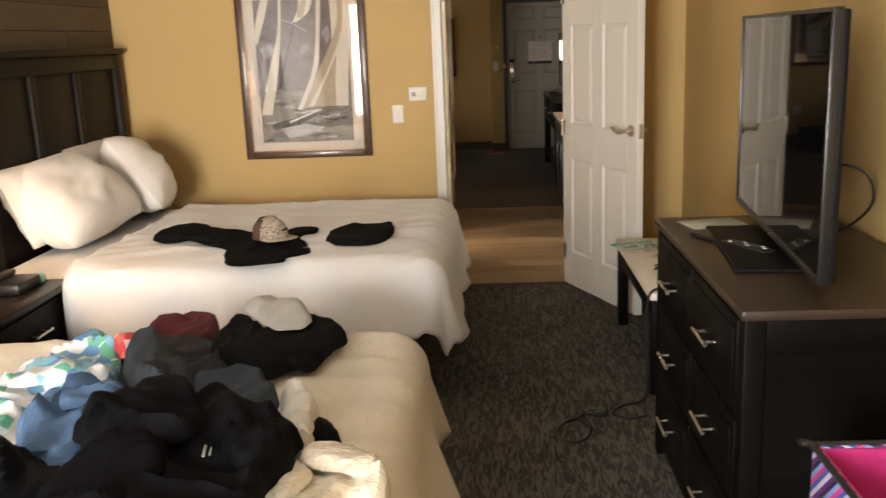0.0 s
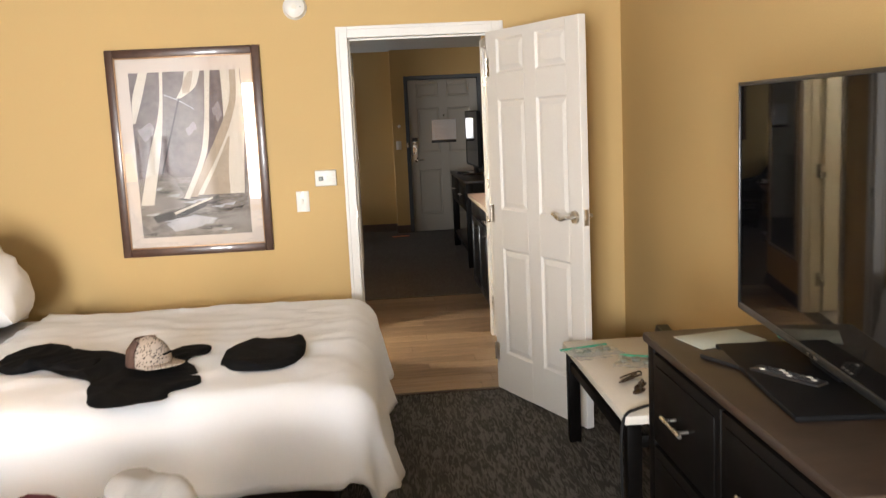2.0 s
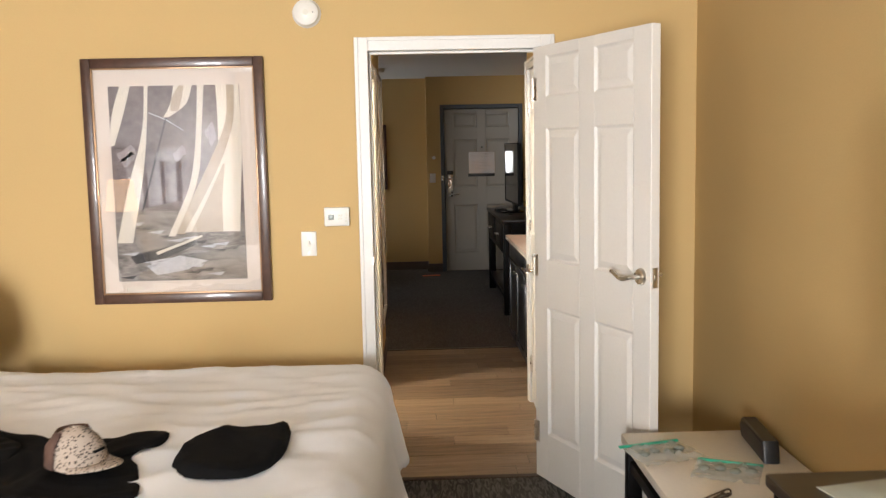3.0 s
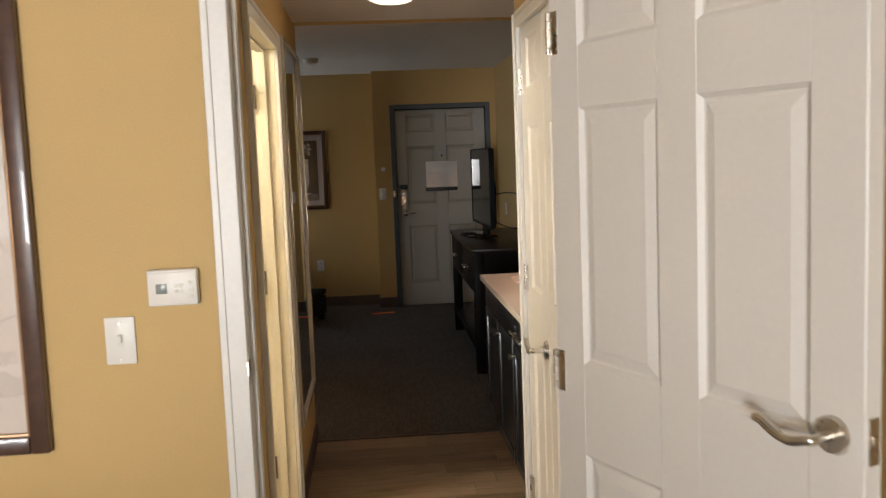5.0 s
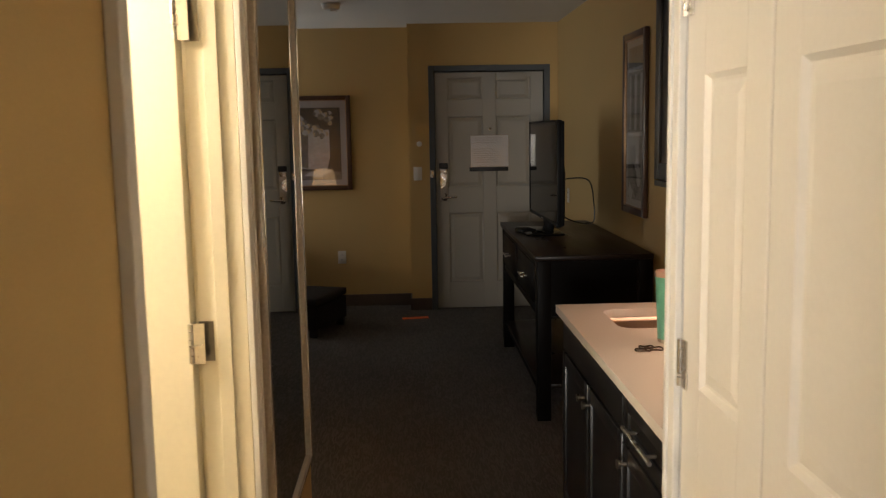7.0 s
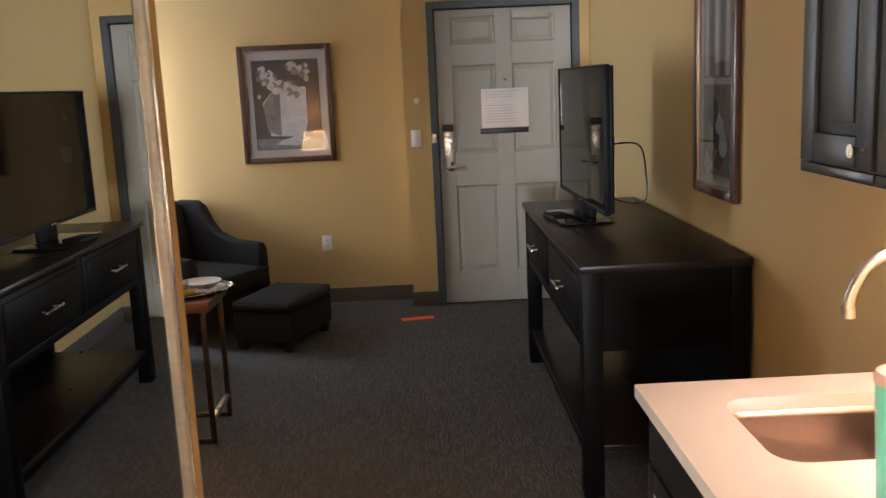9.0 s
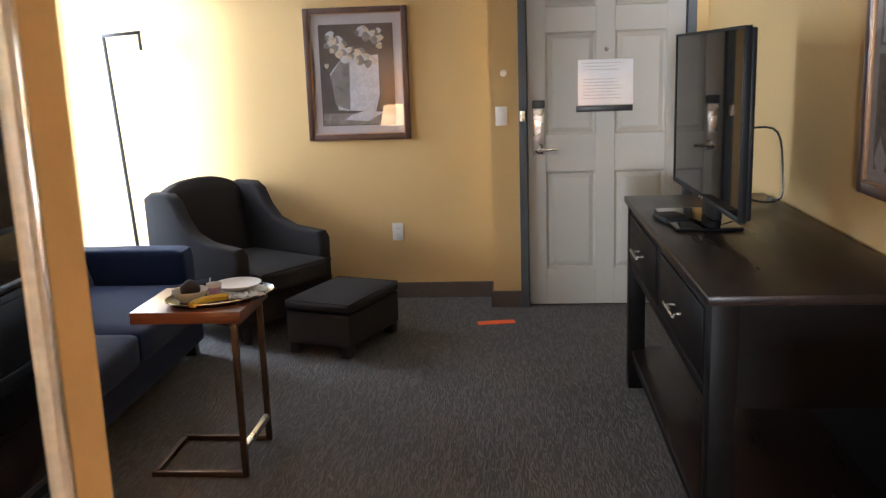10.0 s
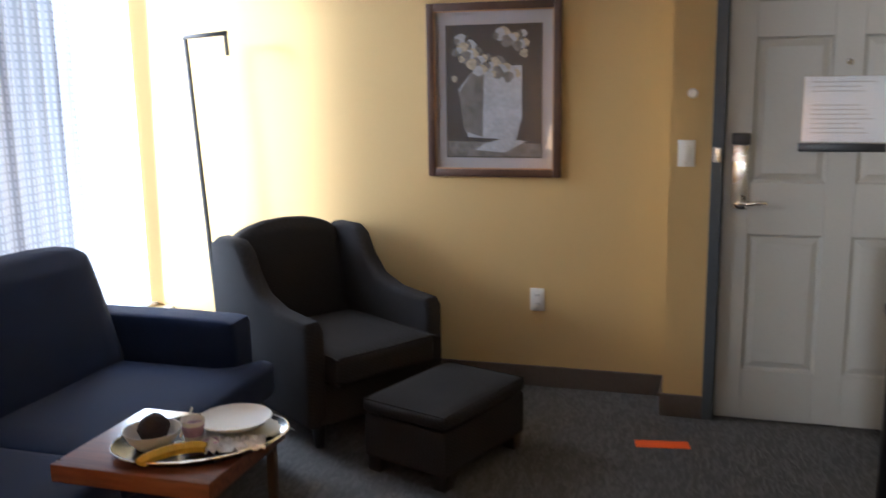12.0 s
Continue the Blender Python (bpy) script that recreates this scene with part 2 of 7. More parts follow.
TVPLASTIC = surface("black_tv_plastic", (0.006, 0.006, 0.0065), 0.5, var=0.15, grain=200, bump=0.04, spec=0.1)
BEZEL = surface("grey_tv_bezel", (0.010, 0.0105, 0.0105), 0.3, 0.0, var=0.1)
DUVET = surface("white_cotton_duvet", (0.85, 0.865, 0.90), 0.85, var=0.03, scale=4, grain=300, bump=0.15, sheen=0.2)
QUILT = surface("cream_matelasse_coverlet", (0.74, 0.68, 0.57), 0.85, var=0.06, scale=7, grain=42, bump=0.55, sheen=0.2)
PILLOW = surface("white_pillow_cotton", (0.82, 0.79, 0.76), 0.85, var=0.04, scale=6, grain=300, bump=0.12, sheen=0.2)
SHEET = surface("white_bed_sheet", (0.74, 0.73, 0.73), 0.85, var=0.08)
BEDBASE = surface("dark_bed_base", (0.03, 0.02, 0.016), 0.7)
BLACKCLOTH = surface("black_jersey", (0.0055, 0.0055, 0.006), 0.95, var=0.25, scale=12, grain=320, bump=0.3, spec=0.12)
HOODIE = surface("black_sweatshirt_cloth", (0.0034, 0.0034, 0.0046), 0.72, var=0.3, scale=10, grain=260, bump=0.15, spec=0.07)
MAROON = surface("maroon_jersey", (0.085, 0.009, 0.017), 0.85, var=0.25, scale=12, grain=260, bump=0.3)
NAVY = surface("navy_cotton", (0.012, 0.014, 0.024), 0.85, var=0.3, scale=12, grain=260, bump=0.3)
DENIM = surface("light_blue_denim", (0.075, 0.145, 0.27), 0.85, var=0.3, scale=10, grain=220, bump=0.4)
JEANS = surface("dark_washed_denim", (0.016, 0.023, 0.033), 0.85, var=0.35, scale=10, grain=220, bump=0.4)
SLATE = surface("slate_blue_jersey", (0.027, 0.041, 0.066), 0.85, var=0.2, scale=12, grain=260, bump=0.3)
GREYTEE = surface("pale_grey_jersey", (0.44, 0.43, 0.42), 0.85, var=0.08, scale=12, grain=260, bump=0.3)
LACE = surface("white_lace_cloth", (0.72, 0.71, 0.68), 0.85, var=0.12, scale=30, grain=120, bump=0.6)
KNIT = surface("cream_cable_knit", (0.66, 0.60, 0.49), 0.9, var=0.2, scale=30, grain=60, bump=1.0, stretch=(1, 3, 1))
FLORAL = print_material("floral_print_cloth", [(0.75, 0.78, 0.80), (0.12, 0.30, 0.55), (0.75, 0.76, 0.78), (0.12, 0.42, 0.28), (0.65, 0.70, 0.78), (0.20, 0.45, 0.62), (0.78, 0.76, 0.74)], 26)
REDPRINT = print_material("red_print_cloth", [(0.60, 0.05, 0.06), (0.70, 0.10, 0.10), (0.75, 0.65, 0.62), (0.55, 0.04, 0.05)], 24)
LEOPARD = spotted_material("leopard_print_cloth", (0.40, 0.33, 0.27), (0.04, 0.028, 0.022), 110)
CAPBROWN = surface("brown_cap_cotton", (0.10, 0.055, 0.04), 0.85, var=0.15)
BENCHTOP = surface("white_laminate_bench_top", (0.68, 0.63, 0.55), 0.35, var=0.06, scale=4)
PAPER = surface("white_paper", (0.70, 0.68, 0.60), 0.7, var=0.04)
PALEPAPER = surface("pale_green_paper", (0.50, 0.52, 0.44), 0.5, var=0.05)
BAGGREEN = surface("green_plastic_zip", (0.02, 0.36, 0.22), 0.3, var=0.1)
BAG = surface("clear_plastic_bag", (0.62, 0.64, 0.60), 0.15, var=0.1, bump=0.3, grain=30)
BAG.node_tree.nodes["Principled BSDF"].inputs["Alpha"].default_value = 0.45
PINK = surface("magenta_nylon_lining", (0.50, 0.03, 0.20), 0.55, var=0.15, scale=6)
STRIPES = stripe_material("striped_suitcase_fabric", [(0.12, 0.02, 0.20), (0.55, 0.55, 0.70), (0.05, 0.10, 0.40), (0.60, 0.05, 0.28), (0.20, 0.30, 0.60), (0.02, 0.02, 0.05)], 7)
BLACKPLASTIC = surface("black_plastic", (0.012, 0.012, 0.013), 0.4, var=0.15)
WHITEPLASTIC = surface("white_plastic", (0.74, 0.72, 0.67), 0.4, var=0.03, bump=0.02)
GREYLCD = surface("grey_display", (0.20, 0.22, 0.20), 0.25)
SOLID_QUARTZ = surface("pale_stone_counter", (0.68, 0.62, 0.56), 0.55, var=0.012, scale=3, grain=260, bump=0.0)
TEAL = surface("mint_steel_tumbler", (0.16, 0.50, 0.40), 0.3, var=0.06)
ROSE = surface("rose_plastic", (0.62, 0.36, 0.28), 0.35, var=0.06)
FRAME = surface("walnut_picture_frame", (0.070, 0.034, 0.022), 0.34, var=0.3, scale=6, grain=40, bump=0.05, coat=0.3)
FRAMELIP = surface("gilt_frame_lip", (0.36, 0.22, 0.12), 0.35, 0.5, var=0.2)
MAT = surface("off_white_mat_board", (0.62, 0.55, 0.49), 0.8, var=0.03)
MATGREY = surface("grey_mat_board", (0.40, 0.38, 0.39), 0.8, var=0.04)
SKYPRINT = surface("grey_violet_print_sky", (0.165, 0.135, 0.135), 0.7, var=0.35, scale=5, grain=30, bump=0)
SEAPRINT = surface("dark_print_sea", (0.20, 0.18, 0.165), 0.7, var=0.75, scale=7, grain=34, bump=0, stretch=(1, 1, 3))
CLOUDPRINT = surface("pale_violet_print_cloud", (0.30, 0.265, 0.27), 0.7, var=0.2, scale=9, bump=0)
SAIL = surface("cream_print_sail", (0.62, 0.57, 0.49), 0.7, var=0.10, scale=6, bump=0)
SAIL2 = surface("tan_print_sail", (0.40, 0.33, 0.25), 0.7, var=0.15, scale=6, bump=0)
DARKPRINT = surface("charcoal_print", (0.050, 0.046, 0.046), 0.7, var=0.4, scale=7, bump=0)
MIDPRINT = surface("mid_grey_print", (0.17, 0.16, 0.15), 0.7, var=0.5, scale=14, grain=40, bump=0)
PALEPRINT = surface("pale_grey_print", (0.42, 0.42, 0.44), 0.7, var=0.25, scale=12, bump=0)
CREAMPRINT = surface("cream_flower_print", (0.45, 0.37, 0.26), 0.7, var=0.4, scale=20, bump=0)
GLASS = clear_glass("picture_glass", 0.0, 0.055)
PANE = clear_glass("window_glass")
SLEEVE = clear_glass("plastic_sleeve", 0.12, 0.10)
MIRROR = surface("mirror_glass", (0.86, 0.88, 0.86), 0.02, 1.0, var=0.01, bump=0)
MIRROR.node_tree.nodes["Principled BSDF"].inputs["Roughness"].default_value = 0.0
for link in list(MIRROR.node_tree.nodes["Principled BSDF"].inputs["Roughness"].links):
    MIRROR.node_tree.links.remove(link)
SILVER = surface("silver_mirror_frame", (0.50, 0.47, 0.42), 0.38, 0.35, var=0.2, scale=8, grain=90)
SOFA = surface("navy_woven_upholstery", (0.0100, 0.0205, 0.062), 0.9, var=0.25, scale=5, grain=420, bump=0.4, sheen=0.08, spec=0.2)
CHAIR = surface("charcoal_diamond_upholstery", (0.027, 0.026, 0.029), 0.9, var=0.25, scale=6, grain=160, bump=0.5, spec=0.1)
def diamond_weave(m, dark, light, size=62):
    """A small woven diamond figure over an upholstery cloth."""
    n, l = m.node_tree.nodes, m.node_tree.links
    tc, mp, ch, mix = n.new("ShaderNodeTexCoord"), n.new("ShaderNodeMapping"), n.new("ShaderNodeTexVoronoi"), n.new("ShaderNodeMix")
    ch.distance, ch.inputs["Scale"].default_value, ch.inputs["Randomness"].default_value = "MANHATTAN", size, 0.15
    mp.inputs["Rotation"].default_value = (0.6, 0.55, 0.785)
    l.new(tc.outputs["Object"], mp.inputs["Vector"])
    l.new(mp.outputs["Vector"], ch.inputs["Vector"])
    mix.data_type = "RGBA"
    mix.inputs["A"].default_value, mix.inputs["B"].default_value = (*light, 1), (*dark, 1)
    l.new(ch.outputs["Distance"], mix.inputs["Factor"])
    l.new(mix.outputs["Result"], n["Principled BSDF"].inputs["Base Color"])


diamond_weave(CHAIR, (0.026, 0.0235, 0.0235), (0.038, 0.035, 0.0355), 90)
LEG = surface("dark_furniture_leg", (0.012, 0.008, 0.006), 0.4)
CTOP = wood_material("reddish_walnut_top", (0.24, 0.085, 0.040), (0.12, 0.040, 0.020), 0.3, (2, 20, 20), 0.0)
FOAM = surface("white_foam_plate", (0.78, 0.77, 0.75), 0.6, var=0.02)
BANANA = surface("ripe_banana_skin", (0.62, 0.42, 0.04), 0.5, var=0.15)
TRAY = surface("black_lacquer_tray", (0.008, 0.008, 0.008), 0.25)
NAPKIN = surface("silvery_wrapper", (0.62, 0.62, 0.64), 0.3, var=0.2, scale=30, bump=0.3)
PURPLE = surface("lilac_wrapper", (0.42, 0.28, 0.45), 0.35, var=0.3, scale=40)
MUFFIN = surface("dark_chocolate_muffin", (0.02, 0.011, 0.012), 0.8, var=0.4, scale=40, grain=120, bump=0.8)
ORANGE = surface("orange_door_hanger", (0.85, 0.10, 0.01), 0.5, var=0.04)
SHADE = glow("lit_linen_shade", (1.0, 0.62, 0.30), 1.8)
DOME = glow("lit_opal_glass", (1.0, 0.86, 0.66), 1.6)
SHEER = sheer_material("white_sheer_curtain", (0.42, 0.42, 0.47), 0.10)
HINGE = surface("dull_steel_hinge", (0.22, 0.20, 0.17), 0.4, 1.0, var=0.2)
DRAPE = surface("tan_curtain_cloth", (0.30, 0.21, 0.11), 0.85, var=0.15)
TILE = surface("cream_bath_tile", (0.55, 0.50, 0.42), 0.3)
DAYGLOW = glow("bright_overcast_daylight", (0.93, 0.97, 1.0), 0.8)


# ---- mesh helpers ----
def box(bm, lo, hi, bevel=0.0, seg=2, m=None):
    """A box from corner to corner, its edges rounded."""
    c = [(a + b) / 2 for a, b in zip(lo, hi)]
    d = [b - a for a, b in zip(lo, hi)]
    mat = Matrix.Translation(c) @ Matrix.Diagonal((*d, 1))
    made = bmesh.ops.create_cube(bm, size=1, matrix=(m or Matrix()) @ mat)["verts"]
    if bevel:
        edges = list({e for v in made for e in v.link_edges})
        bmesh.ops.bevel(bm, geom=edges, offset=min(bevel, min(d) * 0.45), segments=seg, affect="EDGES", profile=0.5)
    return bm


def cyl(bm, a, b, r, r2=None, n=16):
    """A round bar from a to b."""
    a, b = Vector(a), Vector(b)
    d = b - a
    m = Matrix.Translation((a + b) / 2) @ d.to_track_quat("Z", "Y").to_matrix().to_4x4()
    bmesh.ops.create_cone(bm, cap_ends=True, segments=n, radius1=r, radius2=r if r2 is None else r2, depth=d.length, matrix=m)
    return bm


def lathe(bm, profile, n=28, centre=(0, 0)):
    """A turned body from (radius, height) pairs."""
    rings = []
    for r, z in profile:
        rings.append([bm.verts.new((centre[0] + r * math.cos(2 * math.pi * i / n), centre[1] + r * math.sin(2 * math.pi * i / n), z)) for i in range(n)])
    for p, q in zip(rings, rings[1:]):
        for i in range(n):
            bm.faces.new((p[i], p[(i + 1) % n], q[(i + 1) % n], q[i]))
    if profile[0][0] > 1e-4:
        bm.faces.new(rings[0][::-1])
    if profile[-1][0] > 1e-4:
        bm.faces.new(rings[-1])
    return bm


def tube(bm, points, r, n=8, smooth=4):
    """A round cord through points, eased between them."""
    p = [Vector(q) for q in points]
    path = []
    for i in range(len(p) - 1):
        a, b, c, d = p[max(i - 1, 0)], p[i], p[i + 1], p[min(i + 2, len(p) - 1)]
        for k in range(smooth):
            t = k / smooth
            path.append(0.5 * (2 * b + (c - a) * t + (2 * a - 5 * b + 4 * c - d) * t * t + (3 * b - a - 3 * c + d) * t ** 3))
    path.append(p[-1])
    rings = []
    for i, q in enumerate(path):
        d = (path[min(i + 1, len(path) - 1)] - path[max(i - 1, 0)]).normalized()
        u = d.orthogonal().normalized() if not rings else (last - d * last.dot(d)).normalized()
        last, v = u, d.cross(u)
        rings.append([bm.verts.new(q + r * (math.cos(2 * math.pi * k / n) * u + math.sin(2 * math.pi * k / n) * v)) for k in range(n)])
    for a, b in zip(rings, rings[1:]):
        for k in range(n):
            bm.faces.new((a[k], a[(k + 1) % n], b[(k + 1) % n], b[k]))
    bm.faces.new(rings[0][::-1])
    bm.faces.new(rings[-1])
    return bm


def prism(bm, outline, axis, lo, hi, bevel=0.0, seg=3):
    """An outline drawn in the plane across axis (0: y,z; 1: x,z; 2: x,y), given depth from lo to hi."""
    def at(p, d):
        q = list(p)
        q.insert(axis, d)
        return q
    a = [bm.verts.new(at(p, lo)) for p in outline]
    b = [bm.verts.new(at(p, hi)) for p in outline]
    faces = [bm.faces.new(a[::-1]), bm.faces.new(b)]
    n = len(outline)
    faces += [bm.faces.new((a[i], a[(i + 1) % n], b[(i + 1) % n], b[i])) for i in range(n)]
    bmesh.ops.recalc_face_normals(bm, faces=faces)
    if bevel:
        edges = list({e for f in faces[:2] for e in f.edges})
        bmesh.ops.bevel(bm, geom=edges, offset=bevel, segments=seg, affect="EDGES", profile=0.5)
    return bm


def link_mesh(name, bm, material, smooth=True):
    bmesh.ops.recalc_face_normals(bm, faces=bm.faces[:])
    me = bpy.data.meshes.new(name)
    bm.to_mesh(me)
    bm.free()
    me.materials.append(material)
    if smooth:
        for f in me.polygons:
            f.use_smooth = True
        me.set_sharp_from_angle(angle=radians(38))
    return new(name, me)


def thing(name, label, category, m=None, group=""):
    ob = tagged(new(name), label, category, group)
    ob.empty_display_size = 0.1
    ob.matrix_basis = m or Matrix()
    return ob


def part(name, bm, material, parent, label="", smooth=True):
    ob = link_mesh(name, bm, material, smooth)
    ob.parent = parent
    if label:
        ob["label"] = label
    return ob


def solid(name, bm, material, label, category, m=None, group="", smooth=True):
    """A thing of one piece."""
    ob = tagged(link_mesh(name, bm, material, smooth), label, category, group)
    ob.matrix_basis = m or Matrix()
    return ob


def structure(name, bm, material, label="", smooth=False):
    return tagged(link_mesh(name, bm, material, smooth), label, "", "", "structure")


def B():
    return bmesh.new()


def boxes(*pairs, bevel=0.0):
    bm = B()
    for lo, hi in pairs:
        box(bm, lo, hi, bevel)
    return bm


# ---- the plan ----
XL, XR = -2.46, 1.205          # bedroom side walls
YB, YP = -2.45, 5.30           # bedroom window wall, partition
DL, DR, DH = -0.325, 0.475, 2.035  # bedroom doorway
HL, HC = -0.385, 0.575         # hall: bath wall, closet front
YE = 8.10                      # end of the hall
KR = 1.325                     # kitchen and living room side wall
LX = -2.72                     # living room window wall
YF, YD = 12.80, 12.54          # far wall, entry wall
JX = 0.03                      # jog between them
T = 0.12
CB, CH, CL = 2.62, 2.30, 2.48  # ceilings

structure("wall_south", boxes(((XL - T, YB - T, 0), (-2.08, YB, CB)), ((-0.80, YB - T, 0), (XR + T, YB, CB)), ((-2.08, YB - T, 0), (-0.80, YB, 0.5)), ((-2.08, YB - T, 2.2), (-0.80, YB, CB))), PAINT, "tan painted wall with a wide window opening")
structure("wall_east", boxes(((XR, YB, 0), (XR + T, YP, CB))), PAINT, "tan painted plaster wall")
structure("wall_partition", boxes(((XL, YP, 0), (DL - 0.02, YP + T, CB)), ((DR + 0.02, YP, 0), (KR + T, YP + T, CB)), ((DL - 0.02, YP, DH + 0.02), (DR + 0.02, YP + T, CB))), PAINT, "tan painted wall with a doorway through it")
wall_west = structure("wall_west", boxes(((XL - T, YB, 0), (XL, YP, CB))), GREYWOOD, "wall clad in weathered grey-brown wood planks")
structure("ceiling_bedroom", boxes(((XL - T, YB - T, CB), (KR + T, YP + T, CB + 0.1))), CEIL, "white textured ceiling")
# hall, bath and closet
B0, B1 = 6.05, 6.93            # bath doorway
structure("wall_bath", boxes(((HL - T, YP + T, 0), (HL, B0 - 0.02, CH)), ((HL - T, B1 + 0.02, 0), (HL, YE, CH)), ((HL - T, B0 - 0.02, DH + 0.02), (HL, B1 + 0.02, CH))), PAINT, "tan painted hall wall with the bathroom doorway")
structure("wall_bath_inner", boxes(((-2.6, YP + T + 0.003, 0), (HL - T, YP + T + 0.04, CH)), ((-2.64, YP + T, 0), (-2.6, YE - T, CH)), ((-2.6, YE - T - 0.04, 0), (HL - T, YE - T - 0.003, CH))), BATH, "cream painted bathroom walls")
structure("wall_living_rear", boxes(((LX - T, YE - T, 0), (HL - T, YE, CL)), ((HL - T, YE - T, CH), (KR, YE + 0.0, CL))), PAINT, "tan painted wall and ceiling drop")
C0, C1 = 5.55, 6.505            # closet doorway
structure("wall_closet", boxes(((HC, YP + T, 0), (HC + T, C0 - 0.02, CH)), ((HC, C1 + 0.02, 0), (HC + T, 6.61, CH)), ((HC, C0 - 0.02, DH + 0.02), (HC + T, C1 + 0.02, CH)), ((HC + T, 6.50, 0), (KR, 6.60, CH))), PAINT, "tan painted closet wall")
structure("wall_kitchen", boxes(((KR, YP + T, 0), (KR + T, YD, CL))), PAINT, "tan painted plaster wall")
E0, E1, EH = 0.255, 1.205, 2.075
structure("wall_entry", boxes(((JX, YD, 0), (E0 - 0.05, YD + 0.3, CL)), ((E1 + 0.05, YD, 0), (KR + T, YD + 0.3, CL)), ((E0 - 0.05, YD, EH + 0.05), (E1 + 0.05, YD + 0.3, CL)), ((E0 - 0.1, YD + 0.2, 0), (E1 + 0.1, YD + 0.3, EH + 0.1))), PAINT, "tan painted wall round the entry door")
structure("wall_north", boxes(((LX - T, YF, 0), (JX, YF + T, CL))), PAINT, "tan painted plaster wall")
W0, W1, WS, WT = 9.75, 12.83, 0.30, 2.28
structure("wall_window", boxes(((LX - T, YE, 0), (LX, W0, CL)), ((LX - T, W0, 0), (LX, YF, WS)), ((LX - T, W0, WT), (LX, YF, CL))), PAINT, "tan painted wall with a wide window opening")
structure("ceiling_hall", boxes(((-2.64, YP + T, CH), (KR + T, YE - T, CH + 0.1))), CEIL, "white ceiling")
structure("ceiling_living", boxes(((LX - T, YE - T, CL), (KR + T, YF + 0.2, CL + 0.1))), CEIL, "white textured ceiling")
# floors
YT = 5.26                      # edge of the bedroom carpet
structure("floor_bedroom", boxes(((XL - T, YB - T, -0.1), (XR + T, YT, 0))), CARPET1, "dark brown carpet with wavy streaks")
floor_hall = structure("floor_hall", boxes(((-2.6, YT, -0.1), (KR, YE - 0.04, -0.004))), BEDBASE, "oak-look plank floor")
structure("floor_living", boxes(((LX - T, YE - 0.04, -0.1), (KR + T, YF + 0.2, 0))), CARPET2, "dark grey loop-pile carpet")
structure("threshold", boxes(((DL - 0.01, YT - 0.02, 0), (DR + 0.01, YT + 0.02, 0.005)), ((HL, YE - 0.06, 0), (0.58, YE - 0.025, 0.005)), bevel=0.002), BRONZE, "thin metal carpet strip")
structure("ground", boxes(((-60, -60, -3.2), (60, 60, -3.1))), surface("far_ground", (0.20, 0.19, 0.17), 0.9), "pale ground outside")
# baseboards
structure("baseboard_living", boxes(((LX, YF - 0.014, 0), (JX - 0.014, YF, 0.105)), ((JX - 0.014, YD - 0.014, 0), (JX, YF, 0.105)), ((JX, YD - 0.014, 0), (E0 - 0.05, YD, 0.105)), ((KR - 0.014, 8.2, 0), (KR, YD, 0.105)), ((E1 + 0.05, YD - 0.014, 0), (KR, YD, 0.105)), ((LX, YE, 0), (LX + 0.014, YF, 0.105)), bevel=0.003), BASE, "grey-brown rubber baseboard")
structure("baseboard_bedroom", boxes(((DR + 0.09, YP - 0.014, 0), (XR - 0.014, YP, 0.10)), ((XR - 0.014, YB, 0), (XR, YP, 0.10)), ((XL + 0.03, YP - 0.014, 0), (DL - 0.09, YP, 0.10)), bevel=0.003), BASE, "grey-brown rubber baseboard")
structure("baseboard_hall", boxes(((HL, YP + T + 0.07, 0), (HL + 0.012, B0 - 0.07, 0.10)), ((HL, B1 + 0.07, 0), (HL + 0.012, YE, 0.10)), bevel=0.003), BASE, "grey-brown rubber baseboard")


# ---- doors ----
def casing(name, axis, face, side, lo, hi, top, material, width=0.062, depth=0.016, label=""):
    """Three moulded boards round a doorway on the wall face; side: which way the boards stand out."""
    bm = B()
    d0, d1 = sorted((face, face + side * depth))
    e0, e1 = sorted((face, face + side * (depth + 0.006)))
    for a, b, z0, z1 in ((lo - width, lo, 0, top + width), (hi, hi + width, 0, top + width), (lo, hi, top, top + width)):
        for (da, db), (ia, ib, za, zb) in (((d0, d1), (a, b, z0, z1)), ((e0, e1), (a + (0 if a >= lo else 0.0), a + 0.018 if a < lo else b, z0, z1) if a < lo else ((b - 0.018, b, z0, z1) if a >= hi else (a, b, z1 - 0.018, z1)))):
            p, q = ((ia, da, za), (ib, db, zb)) if axis == "y" else ((da, ia, za), (db, ib, zb))
            box(bm, p, q, 0.003)
    return structure(name, bm, material, label)


def jamb(name, axis, a0, a1, lo, hi, top, material, stop_at, label=""):
    """The lining of a doorway with its stop bead."""
    bm = B()
    for i0, i1, z0, z1 in ((lo - 0.02, lo, 0, top), (hi, hi + 0.02, 0, top), (lo - 0.02, hi + 0.02, top, top + 0.02)):
        p, q = ((i0, a0, z0), (i1, a1, z1)) if axis == "y" else ((a0, i0, z0), (a1, i1, z1))
        box(bm, p, q, 0.002)
    for i0, i1, z0, z1 in ((lo, lo + 0.011, 0, top), (hi - 0.011, hi, 0, top), (lo + 0.011, hi - 0.011, top - 0.011, top)):
        p, q = ((i0, stop_at, z0), (i1, stop_at + 0.035, z1)) if axis == "y" else ((stop_at, i0, z0), (stop_at + 0.035, i1, z1))
        box(bm, p, q, 0.002)
    return structure(name, bm, material, label)


ROWS = ((0.225, 0.835), (1.055, 1.66), (1.80, 1.985))


